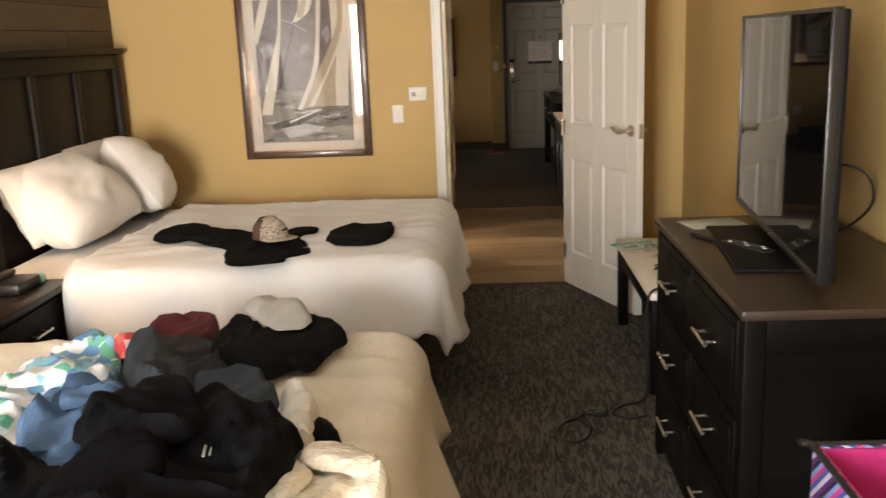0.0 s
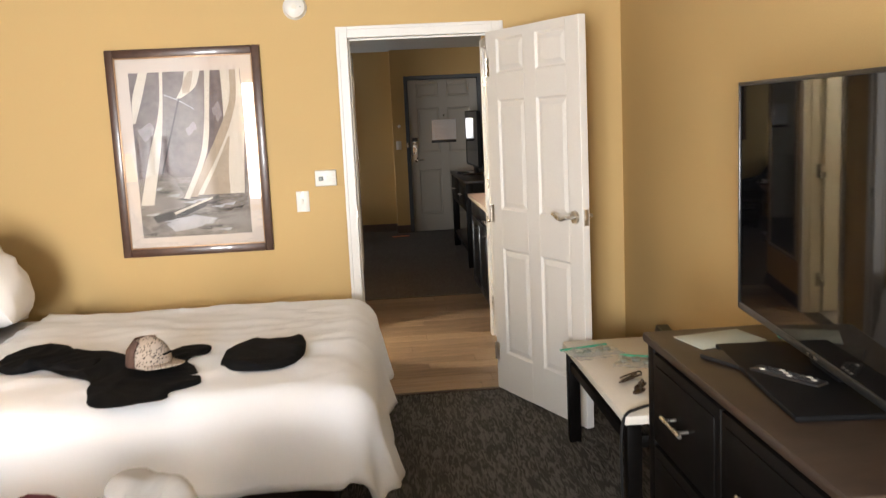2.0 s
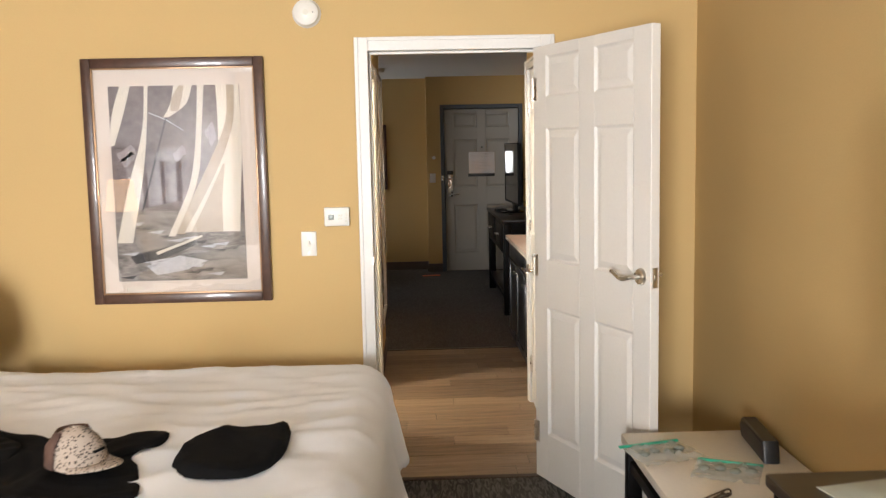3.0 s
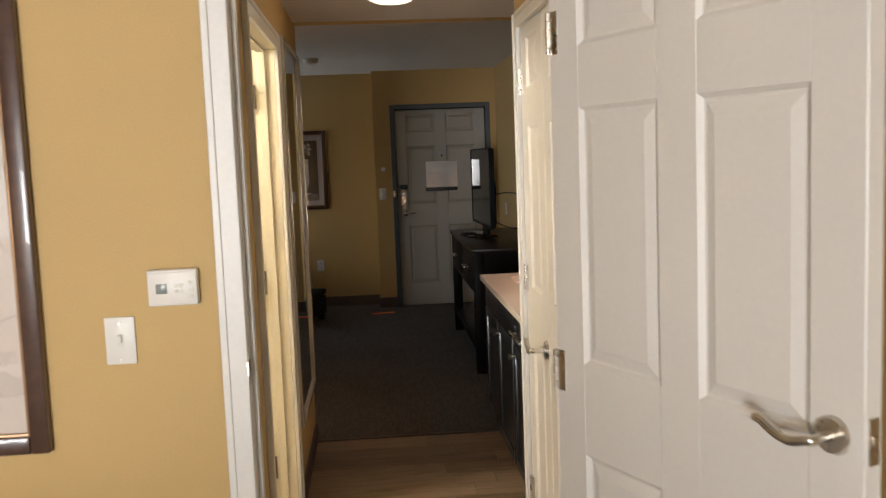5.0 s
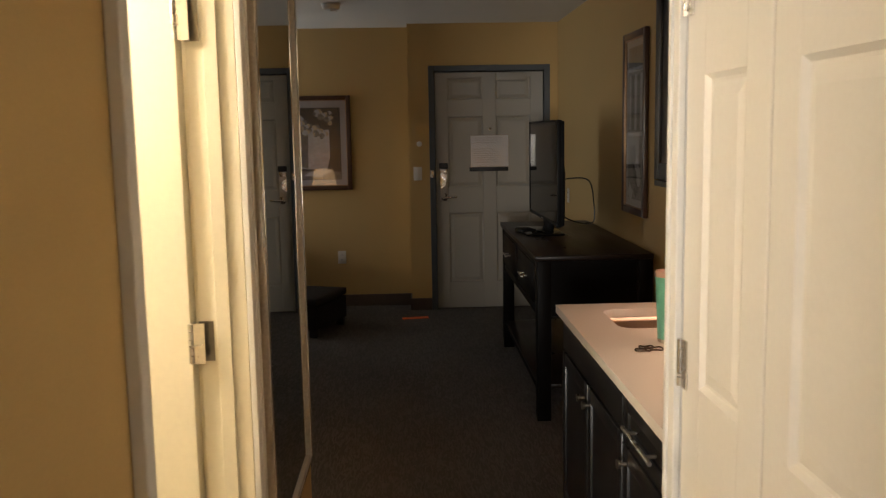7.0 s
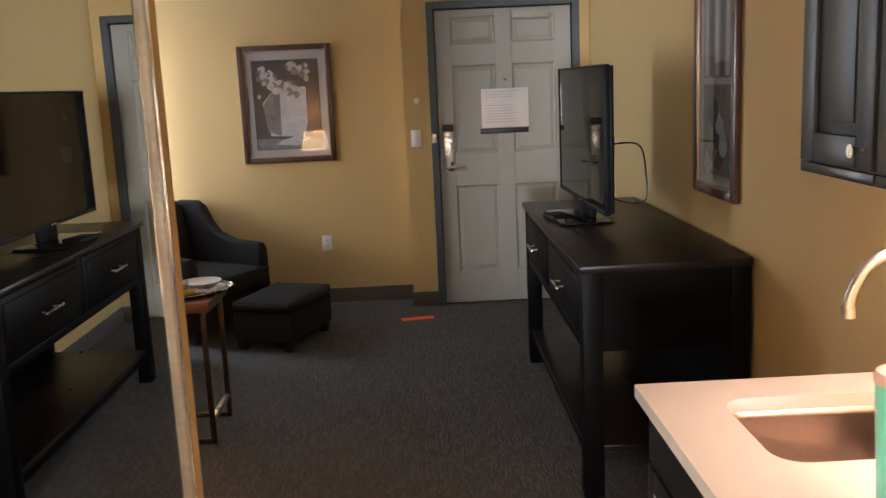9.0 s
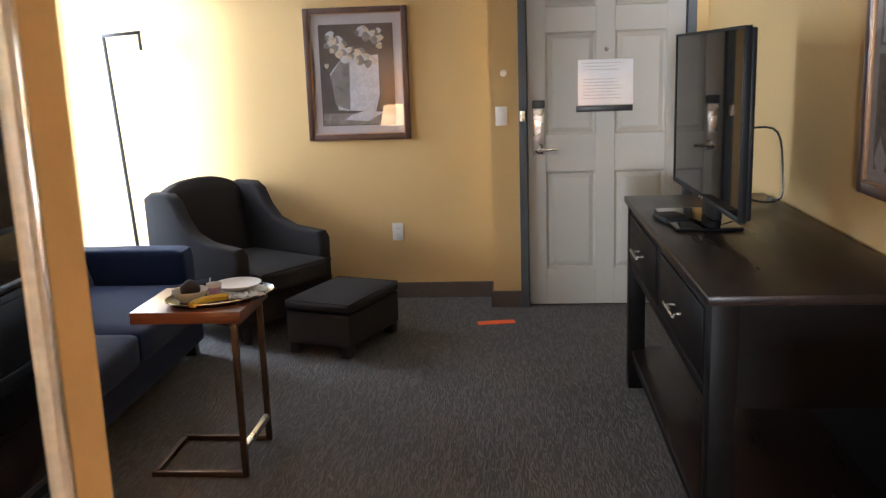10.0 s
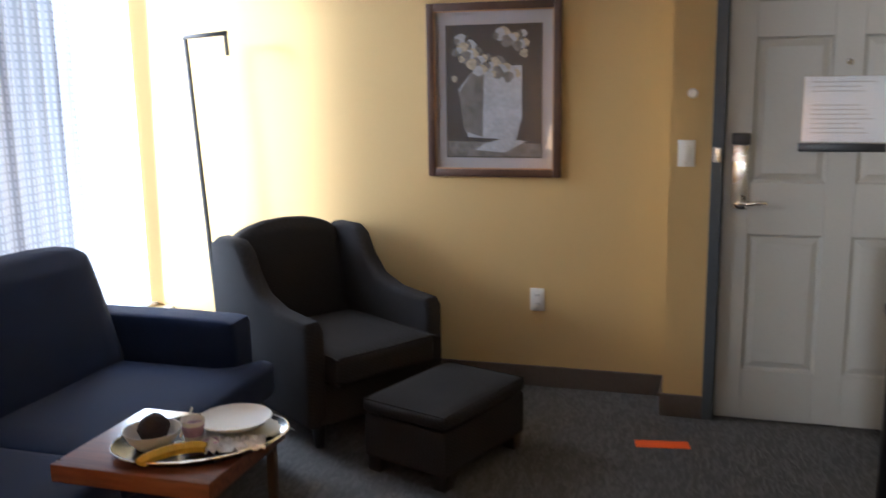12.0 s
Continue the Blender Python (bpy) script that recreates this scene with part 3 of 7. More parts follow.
def door_leaf(name, width, height, m, material, label, columns=2, thick=0.042, stile=0.11, middle=0.115, group=""):
    """A moulded panel door, hinged at local x = 0; each raised panel is a piece of its own."""
    root = thing(name, label, "door", m, group)
    pw = (width - 2 * stile - (columns - 1) * middle) / columns
    cols = [(stile + i * (pw + middle), stile + i * (pw + middle) + pw) for i in range(columns)]
    k = height / 2.03
    rows = [(a * k, b * k) for a, b in ROWS]
    h = thick / 2
    bm = B()
    xs = [0] + [x for c in cols for x in c] + [width]
    for i in range(0, len(xs), 2):
        box(bm, (xs[i], -h, 0), (xs[i + 1], h, height), 0.002, 1)
    zs = [0] + [z for r in rows for z in r] + [height]
    for a, b in cols:
        for i in range(0, len(zs), 2):
            box(bm, (a, -h, zs[i]), (b, h, zs[i + 1]))
    part("door_frame", bm, material, root, smooth=False)
    for a, b in cols:
        for c, d in rows:
            bm = B()
            prof = ((0.0, h - 0.0005), (0.010, h - 0.009), (0.016, h - 0.010), (0.042, h - 0.003), (0.05, h - 0.003))
            for s in (-1, 1):
                rings = [[bm.verts.new(p) for p in ((a + i, s * y, c + i), (b - i, s * y, c + i), (b - i, s * y, d - i), (a + i, s * y, d - i))] for i, y in prof]
                for p, q in zip(rings, rings[1:]):
                    for j in range(4):
                        bm.faces.new((p[j], p[(j + 1) % 4], q[(j + 1) % 4], q[j]))
                bm.faces.new(rings[-1])
            part("panel", bm, material, root, smooth=False)
    return root


def lever(root, x, z, side, toward, thick=0.042, material=None):
    """A curved lever handle with a round rose on one face of a door."""
    material = material or STEEL
    y = side * thick / 2
    bm = B()
    cyl(bm, (x, y, z), (x, y + side * 0.010, z), 0.034, 0.030, 24)
    rose = part("rose", bm, material, root, "round nickel rose")
    bm = B()
    tube(bm, [(x, y, z), (x, y + side * 0.030, z), (x, y + side * 0.052, z), (x + toward * 0.012, y + side * 0.058, z - 0.002), (x + toward * 0.04, y + side * 0.058, z - 0.010), (x + toward * 0.075, y + side * 0.056, z - 0.004), (x + toward * 0.105, y + side * 0.054, z + 0.010), (x + toward * 0.122, y + side * 0.052, z + 0.012)], 0.0095, 10, 5)
    part("lever_handle", bm, material, root, "curved nickel lever")


def hinge(name, parent, centre, m, material, label=""):
    """A butt hinge: two leaves, a knuckle barrel and screw heads."""
    bm = B()
    box(bm, (0, -0.0015, -0.05), (0.034, 0.0015, 0.05))
    box(bm, (-0.0015, 0.0, -0.05), (0.0015, 0.030, 0.05))
    for k in range(5):
        cyl(bm, (0, -0.003, -0.05 + k * 0.02 + 0.001), (0, -0.003, -0.05 + k * 0.02 + 0.019), 0.0065, None, 10)
    for k in range(3):
        cyl(bm, (0.012 + 0.012 * (k % 2), -0.003, -0.034 + k * 0.034), (0.012 + 0.012 * (k % 2), 0.0, -0.034 + k * 0.034), 0.004, None, 8)
    bm.transform(Matrix.Translation(centre) @ m)
    if parent:
        return part(name, bm, material, parent, label)
    return structure(name, bm, material, label)


# bedroom door
casing("trim_bedroom_door", "y", YP, -1, DL, DR, DH, TRIM, label="white moulded door casing")
jamb("jamb_bedroom_door", "y", YP, YP + T, DL, DR, DH, TRIM, YP + 0.045, "white painted door lining")
angle = math.degrees(math.atan2(4.455 - 5.275, 0.794 - 0.44))
bed_door = door_leaf("bedroom_door", 0.86, 2.02, pose(0.452, 5.262, 0.012, 0, 0, angle), WHITE, "white six-panel door standing open with nickel lever")
for s in (-1, 1):
    lever(bed_door, 0.80, 1.06, s, -1)
part("latch_plate", boxes(((0.8585, -0.012, 1.02), (0.8625, 0.012, 1.10)), ((0.862, -0.006, 1.05), (0.868, 0.006, 1.07)), bevel=0.001), STEEL, bed_door, "nickel latch plate")
for z in (0.22, 1.02, 1.83):
    hinge("hinge", bed_door, (0.0, -0.022, z), pose(0, 0, 0, 0, 0, 0), STEEL, "steel butt hinge")
structure("strike_plate", boxes(((DL - 0.001, YP + 0.012, 1.02), (DL + 0.002, YP + 0.042, 1.11)), ((DL - 0.004, YP - 0.018, 1.045), (DL + 0.003, YP + 0.012, 1.085)), bevel=0.001), STEEL, "nickel strike plate")
bm = B()
cyl(bm, (DL, YP + 0.055, 1.83), (DL + 0.006, YP + 0.055, 1.83), 0.006)
structure("door_bumper", bm, BLACKPLASTIC, "small dark rubber door bumper")

# bath doorway and door
casing("trim_bath_door", "x", HL, 1, B0, B1, DH, TRIM, label="white moulded door casing")
jamb("jamb_bath_door", "x", HL - T, HL, B0, B1, DH, BATH, HL - 0.075, "cream painted door lining")
bath_door = door_leaf("bathroom_door", 0.84, 2.02, pose(HL - T - 0.012, B1 - 0.004, 0.012, 0, 0, 180 - 6), BATH, "cream six-panel bathroom door standing open")
for s in (-1, 1):
    lever(bath_door, 0.78, 0.98, s, -1)
for z in (0.25, 1.06, 1.84):
    hinge("hinge", bath_door, (0.0, 0.022, z - 0.012), pose(0, 0, 0, 0, 0, 180), STEEL, "steel butt hinge")
for z in (0.25, 1.06, 1.84):
    structure("hinge_plate", boxes(((HL - T, B1 - 0.0025, z - 0.05), (HL - T + 0.036, B1 + 0.001, z + 0.05))), HINGE, "steel hinge plate on the door lining")
structure("floor_bath", boxes(((-2.6, YP + T, -0.003), (HL - T, YE - T, 0.001))), TILE, "cream tiled bathroom floor")

# closet doors
casing("trim_closet", "x", HC, -1, C0, C1, DH, TRIM, 0.055, label="white moulded door casing")
jamb("jamb_closet", "x", HC, HC + T, C0, C1, DH, TRIM, HC + 0.05, "white painted door lining")
CM = 6.085
closet = door_leaf("closet_door", C1 - CM - 0.006, 2.02, pose(HC + 0.022, C1 - 0.003, 0.012, 0, 0, -90), WHITE, "narrow white panelled closet door with nickel lever", 1, stile=0.105, group="closet doors")
door_leaf("closet_door", CM - C0 - 0.006, 2.02, pose(HC + 0.022, C0 + 0.003, 0.012, 0, 0, 90), WHITE, "narrow white panelled closet door without handle", 1, stile=0.095, group="closet doors")
lever(closet, C1 - CM - 0.045, 0.87, -1, -1)
for z in (0.25, 1.09, 1.83):
    hinge("hinge", closet, (0.002, -0.024, z - 0.012), pose(0, 0, 0, 0, 0, 0), STEEL, "steel butt hinge")

# entry door
bm = B()
for lo, hi in (((E0 - 0.05, YD - 0.02, 0), (E0, YD + 0.2, EH + 0.05)), ((E1, YD - 0.02, 0), (E1 + 0.05, YD + 0.2, EH + 0.05)), ((E0, YD - 0.02, EH), (E1, YD + 0.2, EH + 0.05))):
    box(bm, lo, hi, 0.004)
for lo, hi in (((E0, YD + 0.075, 0), (E0 + 0.015, YD + 0.1, EH)), ((E1 - 0.015, YD + 0.075, 0), (E1, YD + 0.1, EH))):
    box(bm, lo, hi, 0.002)
structure("entry_door_frame", bm, DARKTRIM, "dark grey steel door frame")
entry = door_leaf("entry_door", E1 - E0 - 0.01, 2.06, pose(E0 + 0.005, YD + 0.045, 0.008), ENTRY, "pale cream-grey six-panel entry door with electronic lock")
F = -0.021
bm = B()
box(bm, (0.032, F - 0.014, 0.955), (0.098, F, 1.255), 0.008)
lock = part("lock_plate", bm, STEEL, entry, "tall brushed metal lock plate")
part("lock_cap", boxes(((0.026, F - 0.030, 1.235), (0.104, F, 1.285)), bevel=0.006), BLACKPLASTIC, lock, "black card-reader cap")
bm = B()
cyl(bm, (0.065, F - 0.014, 0.985), (0.065, F - 0.055, 0.985), 0.011)
tube(bm, [(0.065, F - 0.052, 0.985), (0.10, F - 0.056, 0.985), (0.15, F - 0.052, 0.988), (0.175, F - 0.045, 0.988)], 0.009, 10)
cyl(bm, (0.065, F - 0.014, 1.10), (0.065, F - 0.028, 1.10), 0.013)
part("lever_handle", bm, CHROME, entry, "chrome lever handle and thumb turn")
bm = B()
cyl(bm, (0.475, F - 0.006, 1.575), (0.475, F, 1.575), 0.013)
part("peephole", bm, CHROME, entry, "small chrome peephole")
part("door_closer", boxes(((0.53, F - 0.05, 1.985), (0.79, F, 2.05)), bevel=0.006), ENTRY, entry, "painted metal door closer")
bm = B()
box(bm, (E0 - 0.046, YD - 0.045, 1.17), (E0 - 0.012, YD - 0.02, 1.235), 0.006)
structure("door_guard", bm, STEEL, "small metal swing-bar door guard")
# notice in a clear holder
notice = thing("door_notice", "white printed notice in a black-edged holder on the entry door", "notice", pose(E0 + 0.005, YD + 0.024, 0))
part("sheet", boxes(((0.305, -0.004, 1.255), (0.635, -0.001, 1.525)), bevel=0.001), surface("cool_white_paper", (0.74, 0.77, 0.82), 0.5, var=0.03), notice, "white printed sheet")
part("holder", boxes(((0.292, -0.016, 1.215), (0.632, -0.001, 1.250)), bevel=0.003), BLACKPLASTIC, notice, "black plastic holder strip")
bm = B()
for r in range(12):
    if r in (3, 4):
        continue
    w = 0.24 - 0.05 * ((r * 7) % 4) / 3
    z = 1.505 - r * 0.019
    box(bm, (0.335, -0.0055, z - 0.004), (0.335 + w, -0.0042, z))
part("text_lines", bm, surface("grey_ink", (0.45, 0.45, 0.46), 0.7), notice, "grey illegible print lines", False)
part("cover", boxes(((0.302, -0.0085, 1.252), (0.638, -0.007, 1.528))), SLEEVE, notice, "clear plastic cover", False)


# ---- windows and curtains ----
def curtain(name, a, b, x, y, z0, z1, material, label, amp=0.03, wave=0.11, along="y", group=""):
    """A pleated hanging cloth from a to b."""
    bm = B()
    n = max(8, int((b - a) / 0.012))
    rows = [z0 + (z1 - z0) * i / 12 for i in range(13)]
    grid = []
    for z in rows:
        line = []
        for i in range(n + 1):
            s = a + (b - a) * i / n
            d = amp * math.sin(2 * math.pi * s / wave + 0.6 * math.sin(s * 9)) * (0.75 + 0.25 * math.sin(z * 3 + s * 5))
            line.append(bm.verts.new((x + d, s, z) if along == "y" else (s, y + d, z)))
        grid.append(line)
    for p, q in zip(grid, grid[1:]):
        for i in range(n):
            bm.faces.new((p[i], p[i + 1], q[i + 1], q[i]))
    ob = solid(name, bm, material, label, "curtain", group=group)
    return ob


def window(name, axis, face, depth, lo, hi, z0, z1, bars, label, f=0.05):
    root = tagged(new(name), label, "window", "", "structure")
    def put(i0, i1, d0, d1, za, zb):
        return ((i0, d0, za), (i1, d1, zb)) if axis == "y" else ((d0, i0, za), (d1, i1, zb))
    d0, d1 = face - depth, face - depth + 0.05
    bm = B()
    for q in ((lo, lo + f, d0, d1, z0, z1), (hi - f, hi, d0, d1, z0, z1), (lo + f, hi - f, d0, d1, z0, z0 + f), (lo + f, hi - f, d0, d1, z1 - f, z1)):
        box(bm, *put(*q), 0.004)
    for k in range(1, bars):
        s = lo + (hi - lo) * k / bars
        box(bm, *put(s - 0.022, s + 0.022, d0 + 0.005, d1 - 0.005, z0 + f, z1 - f), 0.003)
    part("window_frame", bm, TRIM, root)
    part("window_sill", box(B(), *put(lo - 0.04, hi + f * 0.2, face - depth + 0.05, face + 0.03, z0 - 0.03, z0), 0.006), TRIM, root)
    for k in range(bars):
        s0, s1 = lo + (hi - lo) * k / bars, lo + (hi - lo) * (k + 1) / bars
        pane = part("pane", box(B(), *put(s0 + 0.03, s1 - 0.03, d0 + 0.022, d0 + 0.026, z0 + 0.04, z1 - 0.04)), PANE, root, smooth=False)
        pane.visible_shadow = False
    return root


window("window_1", "y", YB, T, -2.08, -0.80, 0.5, 2.2, 2, "wide white-framed bedroom window")
window("window_2", "x", LX, T, W0, W1, WS, WT, 3, "wide white-framed living room window", 0.014)
curtain("bedroom_curtain", -2.43, -2.05, 0, YB + 0.07, 0.03, 2.4, DRAPE, "tan curtain drawn to the side of the window", along="x", group="bedroom curtains")
curtain("bedroom_curtain", -0.83, -0.38, 0, YB + 0.07, 0.03, 2.4, DRAPE, "tan curtain drawn to the side of the window", along="x", group="bedroom curtains")
curtain("sheer_curtain", 9.65, 12.16, LX + 0.09, 0, 0.04, 2.36, SHEER, "white sheer curtain with a woven check over the window", 0.022, 0.10)
rod = B()
cyl(rod, (LX + 0.09, 9.5, 2.38), (LX + 0.09, 12.76, 2.38), 0.012)
solid("curtain_rod", rod, BLACKMETAL, "dark metal rod above the living room window", "curtain rod")
bm = B()
box(bm, (LX - 1.9, 12.7, -3.0), (LX - 1.86, 24, 8))
structure("backdrop", bm, DAYGLOW, "bright hazy daylight outside the window")


# ---- pictures ----
def picture(name, w, h, m, mat_material, rail, mat_w, label, glass=GLASS):
    """A framed print; local x across, z up, facing local -y, its back on the wall at y = 0."""
    root = thing(name, label, "picture", m)
    bm = B()
    for lo, hi in (((0, -0.03, 0), (rail, -0.002, h)), ((w - rail, -0.03, 0), (w, -0.002, h)), ((rail, -0.03, 0), (w - rail, -0.002, rail)), ((rail, -0.03, h - rail), (w - rail, -0.002, h))):
        box(bm, lo, hi, 0.006)
    part("frame", bm, FRAME, root, "dark walnut frame")
    bm = B()
    r = rail
    for lo, hi in (((r - 0.004, -0.025, r), (r + 0.006, -0.012, h - r)), ((w - r - 0.006, -0.025, r), (w - r + 0.004, -0.012, h - r)), ((r, -0.025, r - 0.004), (w - r, -0.012, r + 0.006)), ((r, -0.025, h - r - 0.006), (w - r, -0.012, h - r + 0.004))):
        box(bm, lo, hi, 0.002)
    part("frame_lip", bm, FRAMELIP, root, "thin gilt inner lip")
    part("mat_board", boxes(((rail, -0.010, rail), (w - rail, -0.003, h - rail))), mat_material, root, "pale mat board", False)
    part("pane", boxes(((rail, -0.020, rail), (w - rail, -0.0185, h - rail))), glass, root, "clear glazing", False).visible_shadow = False
    return root


def flat(root, name, pts, y, material, label=""):
    bm = B()
    f = bm.faces.new([bm.verts.new((x, y, z)) for x, z in pts])
    e = bmesh.ops.extrude_face_region(bm, geom=[f])["geom"]
    bmesh.ops.translate(bm, vec=(0, 0.0006, 0), verts=[v for v in e if isinstance(v, bmesh.types.BMVert)])
    return part(name, bm, material, root, label, False)


PW, PH = 0.828, 1.132
sail_pic = picture("sailing_print", PW, PH, pose(-1.632, YP, 0.888), MAT, 0.045, 0.07, "framed grey print of tall sails over a dark sea, wooden frame")
x0, x1, z0, z1 = 0.115, PW - 0.115, 0.105, PH - 0.125
U = lambda u, v: (x0 + u * (x1 - x0), z0 + v * (z1 - z0))
flat(sail_pic, "print_sky", [U(0, 0.27), U(1, 0.27), U(1, 1), U(0, 1)], -0.0110, SKYPRINT)
flat(sail_pic, "print_sea", [U(0, 0), U(1, 0), U(1, 0.345), U(0.6, 0.36), U(0.3, 0.365), U(0, 0.35)], -0.0114, SEAPRINT)


def sail(stations, material, y):
    """A sail drawn through (height, left, right) stations, eased between them."""
    fine = []
    for p, q in zip(stations, stations[1:]):
        fine += [[p[k] + (q[k] - p[k]) * t / 4 for k in range(3)] for t in range(4)]
    fine.append(stations[-1])
    for turn in range(3):
        fine = [fine[0]] + [[(fine[i - 1][k] + 2 * fine[i][k] + fine[i + 1][k]) / 4 for k in range(3)] for i in range(1, len(fine) - 1)] + [fine[-1]]
    flat(sail_pic, "print_sail", [U(l, v) for v, l, r in fine] + [U(r, v) for v, l, r in fine[::-1]], y, material)


sail([(1.0, 0.09, 0.17), (0.84, 0.005, 0.10), (0.70, 0.0, 0.025)], SAIL, -0.0120)
sail([(1.0, 0.275, 0.305), (0.82, 0.26, 0.285), (0.68, 0.21, 0.265), (0.51, 0.12, 0.225), (0.20, 0.005, 0.125)], SAIL, -0.0120)
sail([(1.0, 0.50, 0.64), (0.90, 0.47, 0.60), (0.84, 0.41, 0.45)], SAIL, -0.0122)
sail([(1.0, 0.54, 0.58), (0.93, 0.47, 0.56), (0.87, 0.47, 0.53)], SAIL2, -0.0124)
sail([(1.0, 0.68, 0.73), (0.75, 0.655, 0.695), (0.58, 0.62, 0.675), (0.46, 0.575, 0.625), (0.23, 0.40, 0.455)], SAIL, -0.0124)
sail([(1.0, 0.90, 0.96), (0.82, 0.90, 0.955), (0.64, 0.77, 0.865), (0.46, 0.63, 0.72), (0.24, 0.43, 0.53)], SAIL2, -0.0123)
sail([(1.0, 0.82, 0.93), (0.86, 0.825, 0.925), (0.67, 0.82, 0.835)], SAIL, -0.0121)
sail([(1.0, 0.96, 0.995), (0.82, 0.955, 1.0), (0.64, 0.86, 1.0), (0.46, 0.72, 0.98), (0.25, 0.53, 0.96)], SAIL, -0.0125)
sail([(0.60, 0.85, 0.865), (0.42, 0.72, 0.83), (0.25, 0.58, 0.83)], SAIL2, -0.0128)
flat(sail_pic, "print_mast", [U(0.425, 0.84), U(0.44, 0.84), U(0.215, 0.35), U(0.20, 0.35)], -0.0130, DARKPRINT)
flat(sail_pic, "print_spreader", [U(0.30, 0.868), U(0.43, 0.832), U(0.56, 0.775), U(0.56, 0.770), U(0.43, 0.825), U(0.30, 0.862)], -0.0130, PALEPRINT)
for u, v, w in ((0.04, 0.66, 0.15), (0.07, 0.63, 0.11), (0.47, 0.655, 0.10), (0.72, 0.77, 0.08), (0.75, 0.73, 0.06)):
    flat(sail_pic, "print_cloud", [U(u + w * (0.5 + 0.5 * math.cos(q)), v + 0.022 * math.sin(q) * (1.4 + math.sin(2 * q))) for q in [2 * math.pi * k / 12 for k in range(12)]], -0.0115, CLOUDPRINT)
flat(sail_pic, "print_hull", [U(0.10, 0.13), U(0.35, 0.17), U(0.62, 0.22), U(0.60, 0.18), U(0.38, 0.12), U(0.14, 0.09)], -0.0130, DARKPRINT)
flat(sail_pic, "print_foam", [U(0.22, 0.08), U(0.48, 0.13), U(0.70, 0.10), U(0.50, 0.05), U(0.30, 0.03)], -0.0132, PALEPRINT)
flat(sail_pic, "print_spar", [U(0.30, 0.15), U(0.66, 0.235), U(0.665, 0.225), U(0.31, 0.135)], -0.0136, SAIL)
for k in range(26):
    u, v = 0.86 * ((k * 0.618) % 1), 0.02 + 0.30 * ((k * 5) % 27) / 27
    flat(sail_pic, "print_wave", [U(u, v), U(min(1, u + 0.14), v + 0.010), U(min(1, u + 0.11), v - 0.010)], -0.0117 - 0.00001 * k, PALEPRINT if k % 2 else DARKPRINT)

jug_pic = picture("still_life_print", 0.665, 0.835, pose(-1.15, YF, 1.062), MATGREY, 0.038, 0.06, "framed grey print of a jug of flowers, wooden frame")
x0, x1, z0, z1 = 0.10, 0.565, 0.10, 0.725
flat(jug_pic, "print_ground", [U(0, 0), U(1, 0), U(1, 1), U(0, 1)], -0.0110, DARKPRINT)
flat(jug_pic, "print_table", [U(0, 0.0), U(1, 0.0), U(1, 0.10), U(0, 0.12)], -0.0114, MIDPRINT)
flat(jug_pic, "print_jug", [U(0.22, 0.15), U(0.74, 0.13), U(0.80, 0.30), U(0.80, 0.70), U(0.30, 0.68), U(0.12, 0.52)], -0.0117, PALEPRINT)
flat(jug_pic, "print_jug_shade", [U(0.18, 0.20), U(0.38, 0.15), U(0.40, 0.66), U(0.28, 0.66), U(0.13, 0.5)], -0.0120, MIDPRINT)
for k in range(44):
    u, v = 0.08 + 0.78 * ((k * 0.618) % 1), 0.60 + 0.35 * ((k * 0.37) % 1)
    r = 0.032 + 0.035 * ((k * 0.77) % 1)
    flat(jug_pic, "print_petal", [U(u + r * math.cos(a) * (1 + 0.3 * math.sin(3 * a + k)), v + 0.8 * r * math.sin(a)) for a in [2 * math.pi * j / 9 for j in range(9)]], -0.0126 - 0.0001 * k, (CREAMPRINT, MIDPRINT, PALEPRINT)[k % 3])
flat(jug_pic, "print_cloth", [U(0.30, 0.05), U(0.62, 0.03), U(0.85, 0.12), U(0.60, 0.14), U(0.40, 0.10)], -0.0124, PALEPRINT)
bm = B()
for lo, hi in (((x0 - 0.006, -0.0118, z0 - 0.006), (x0, -0.0104, z1 + 0.006)), ((x1, -0.0118, z0 - 0.006), (x1 + 0.006, -0.0104, z1 + 0.006)), ((x0, -0.0118, z0 - 0.006), (x1, -0.0104, z0)), ((x0, -0.0118, z1), (x1, -0.0104, z1 + 0.006))):
    box(bm, lo, hi)
part("mat_rule", bm, DARKPRINT, jug_pic, "thin dark rule on the mat", False)

tall_pic = picture("tall_print", 0.50, 1.03, pose(KR, 10.06, 1.075, 0, 0, -90), MATGREY, 0.04, 0.05, "tall framed grey print of columns and carved relief")
x0, x1, z0, z1 = 0.085, 0.415, 0.085, 0.945
flat(tall_pic, "print_ground", [U(0, 0), U(1, 0), U(1, 1), U(0, 1)], -0.0110, MIDPRINT)
for k in range(5):
    flat(tall_pic, "print_column", [U(0.05 + 0.19 * k, 0.46), U(0.17 + 0.19 * k, 0.46), U(0.17 + 0.19 * k, 0.82), U(0.05 + 0.19 * k, 0.82)], -0.0116, DARKPRINT if k % 2 else PALEPRINT)
flat(tall_pic, "print_band", [U(0, 0.84), U(1, 0.84), U(1, 0.87), U(0, 0.87)], -0.0117, PALEPRINT)
flat(tall_pic, "print_band", [U(0, 0.42), U(1, 0.42), U(1, 0.45), U(0, 0.45)], -0.0117, PALEPRINT)
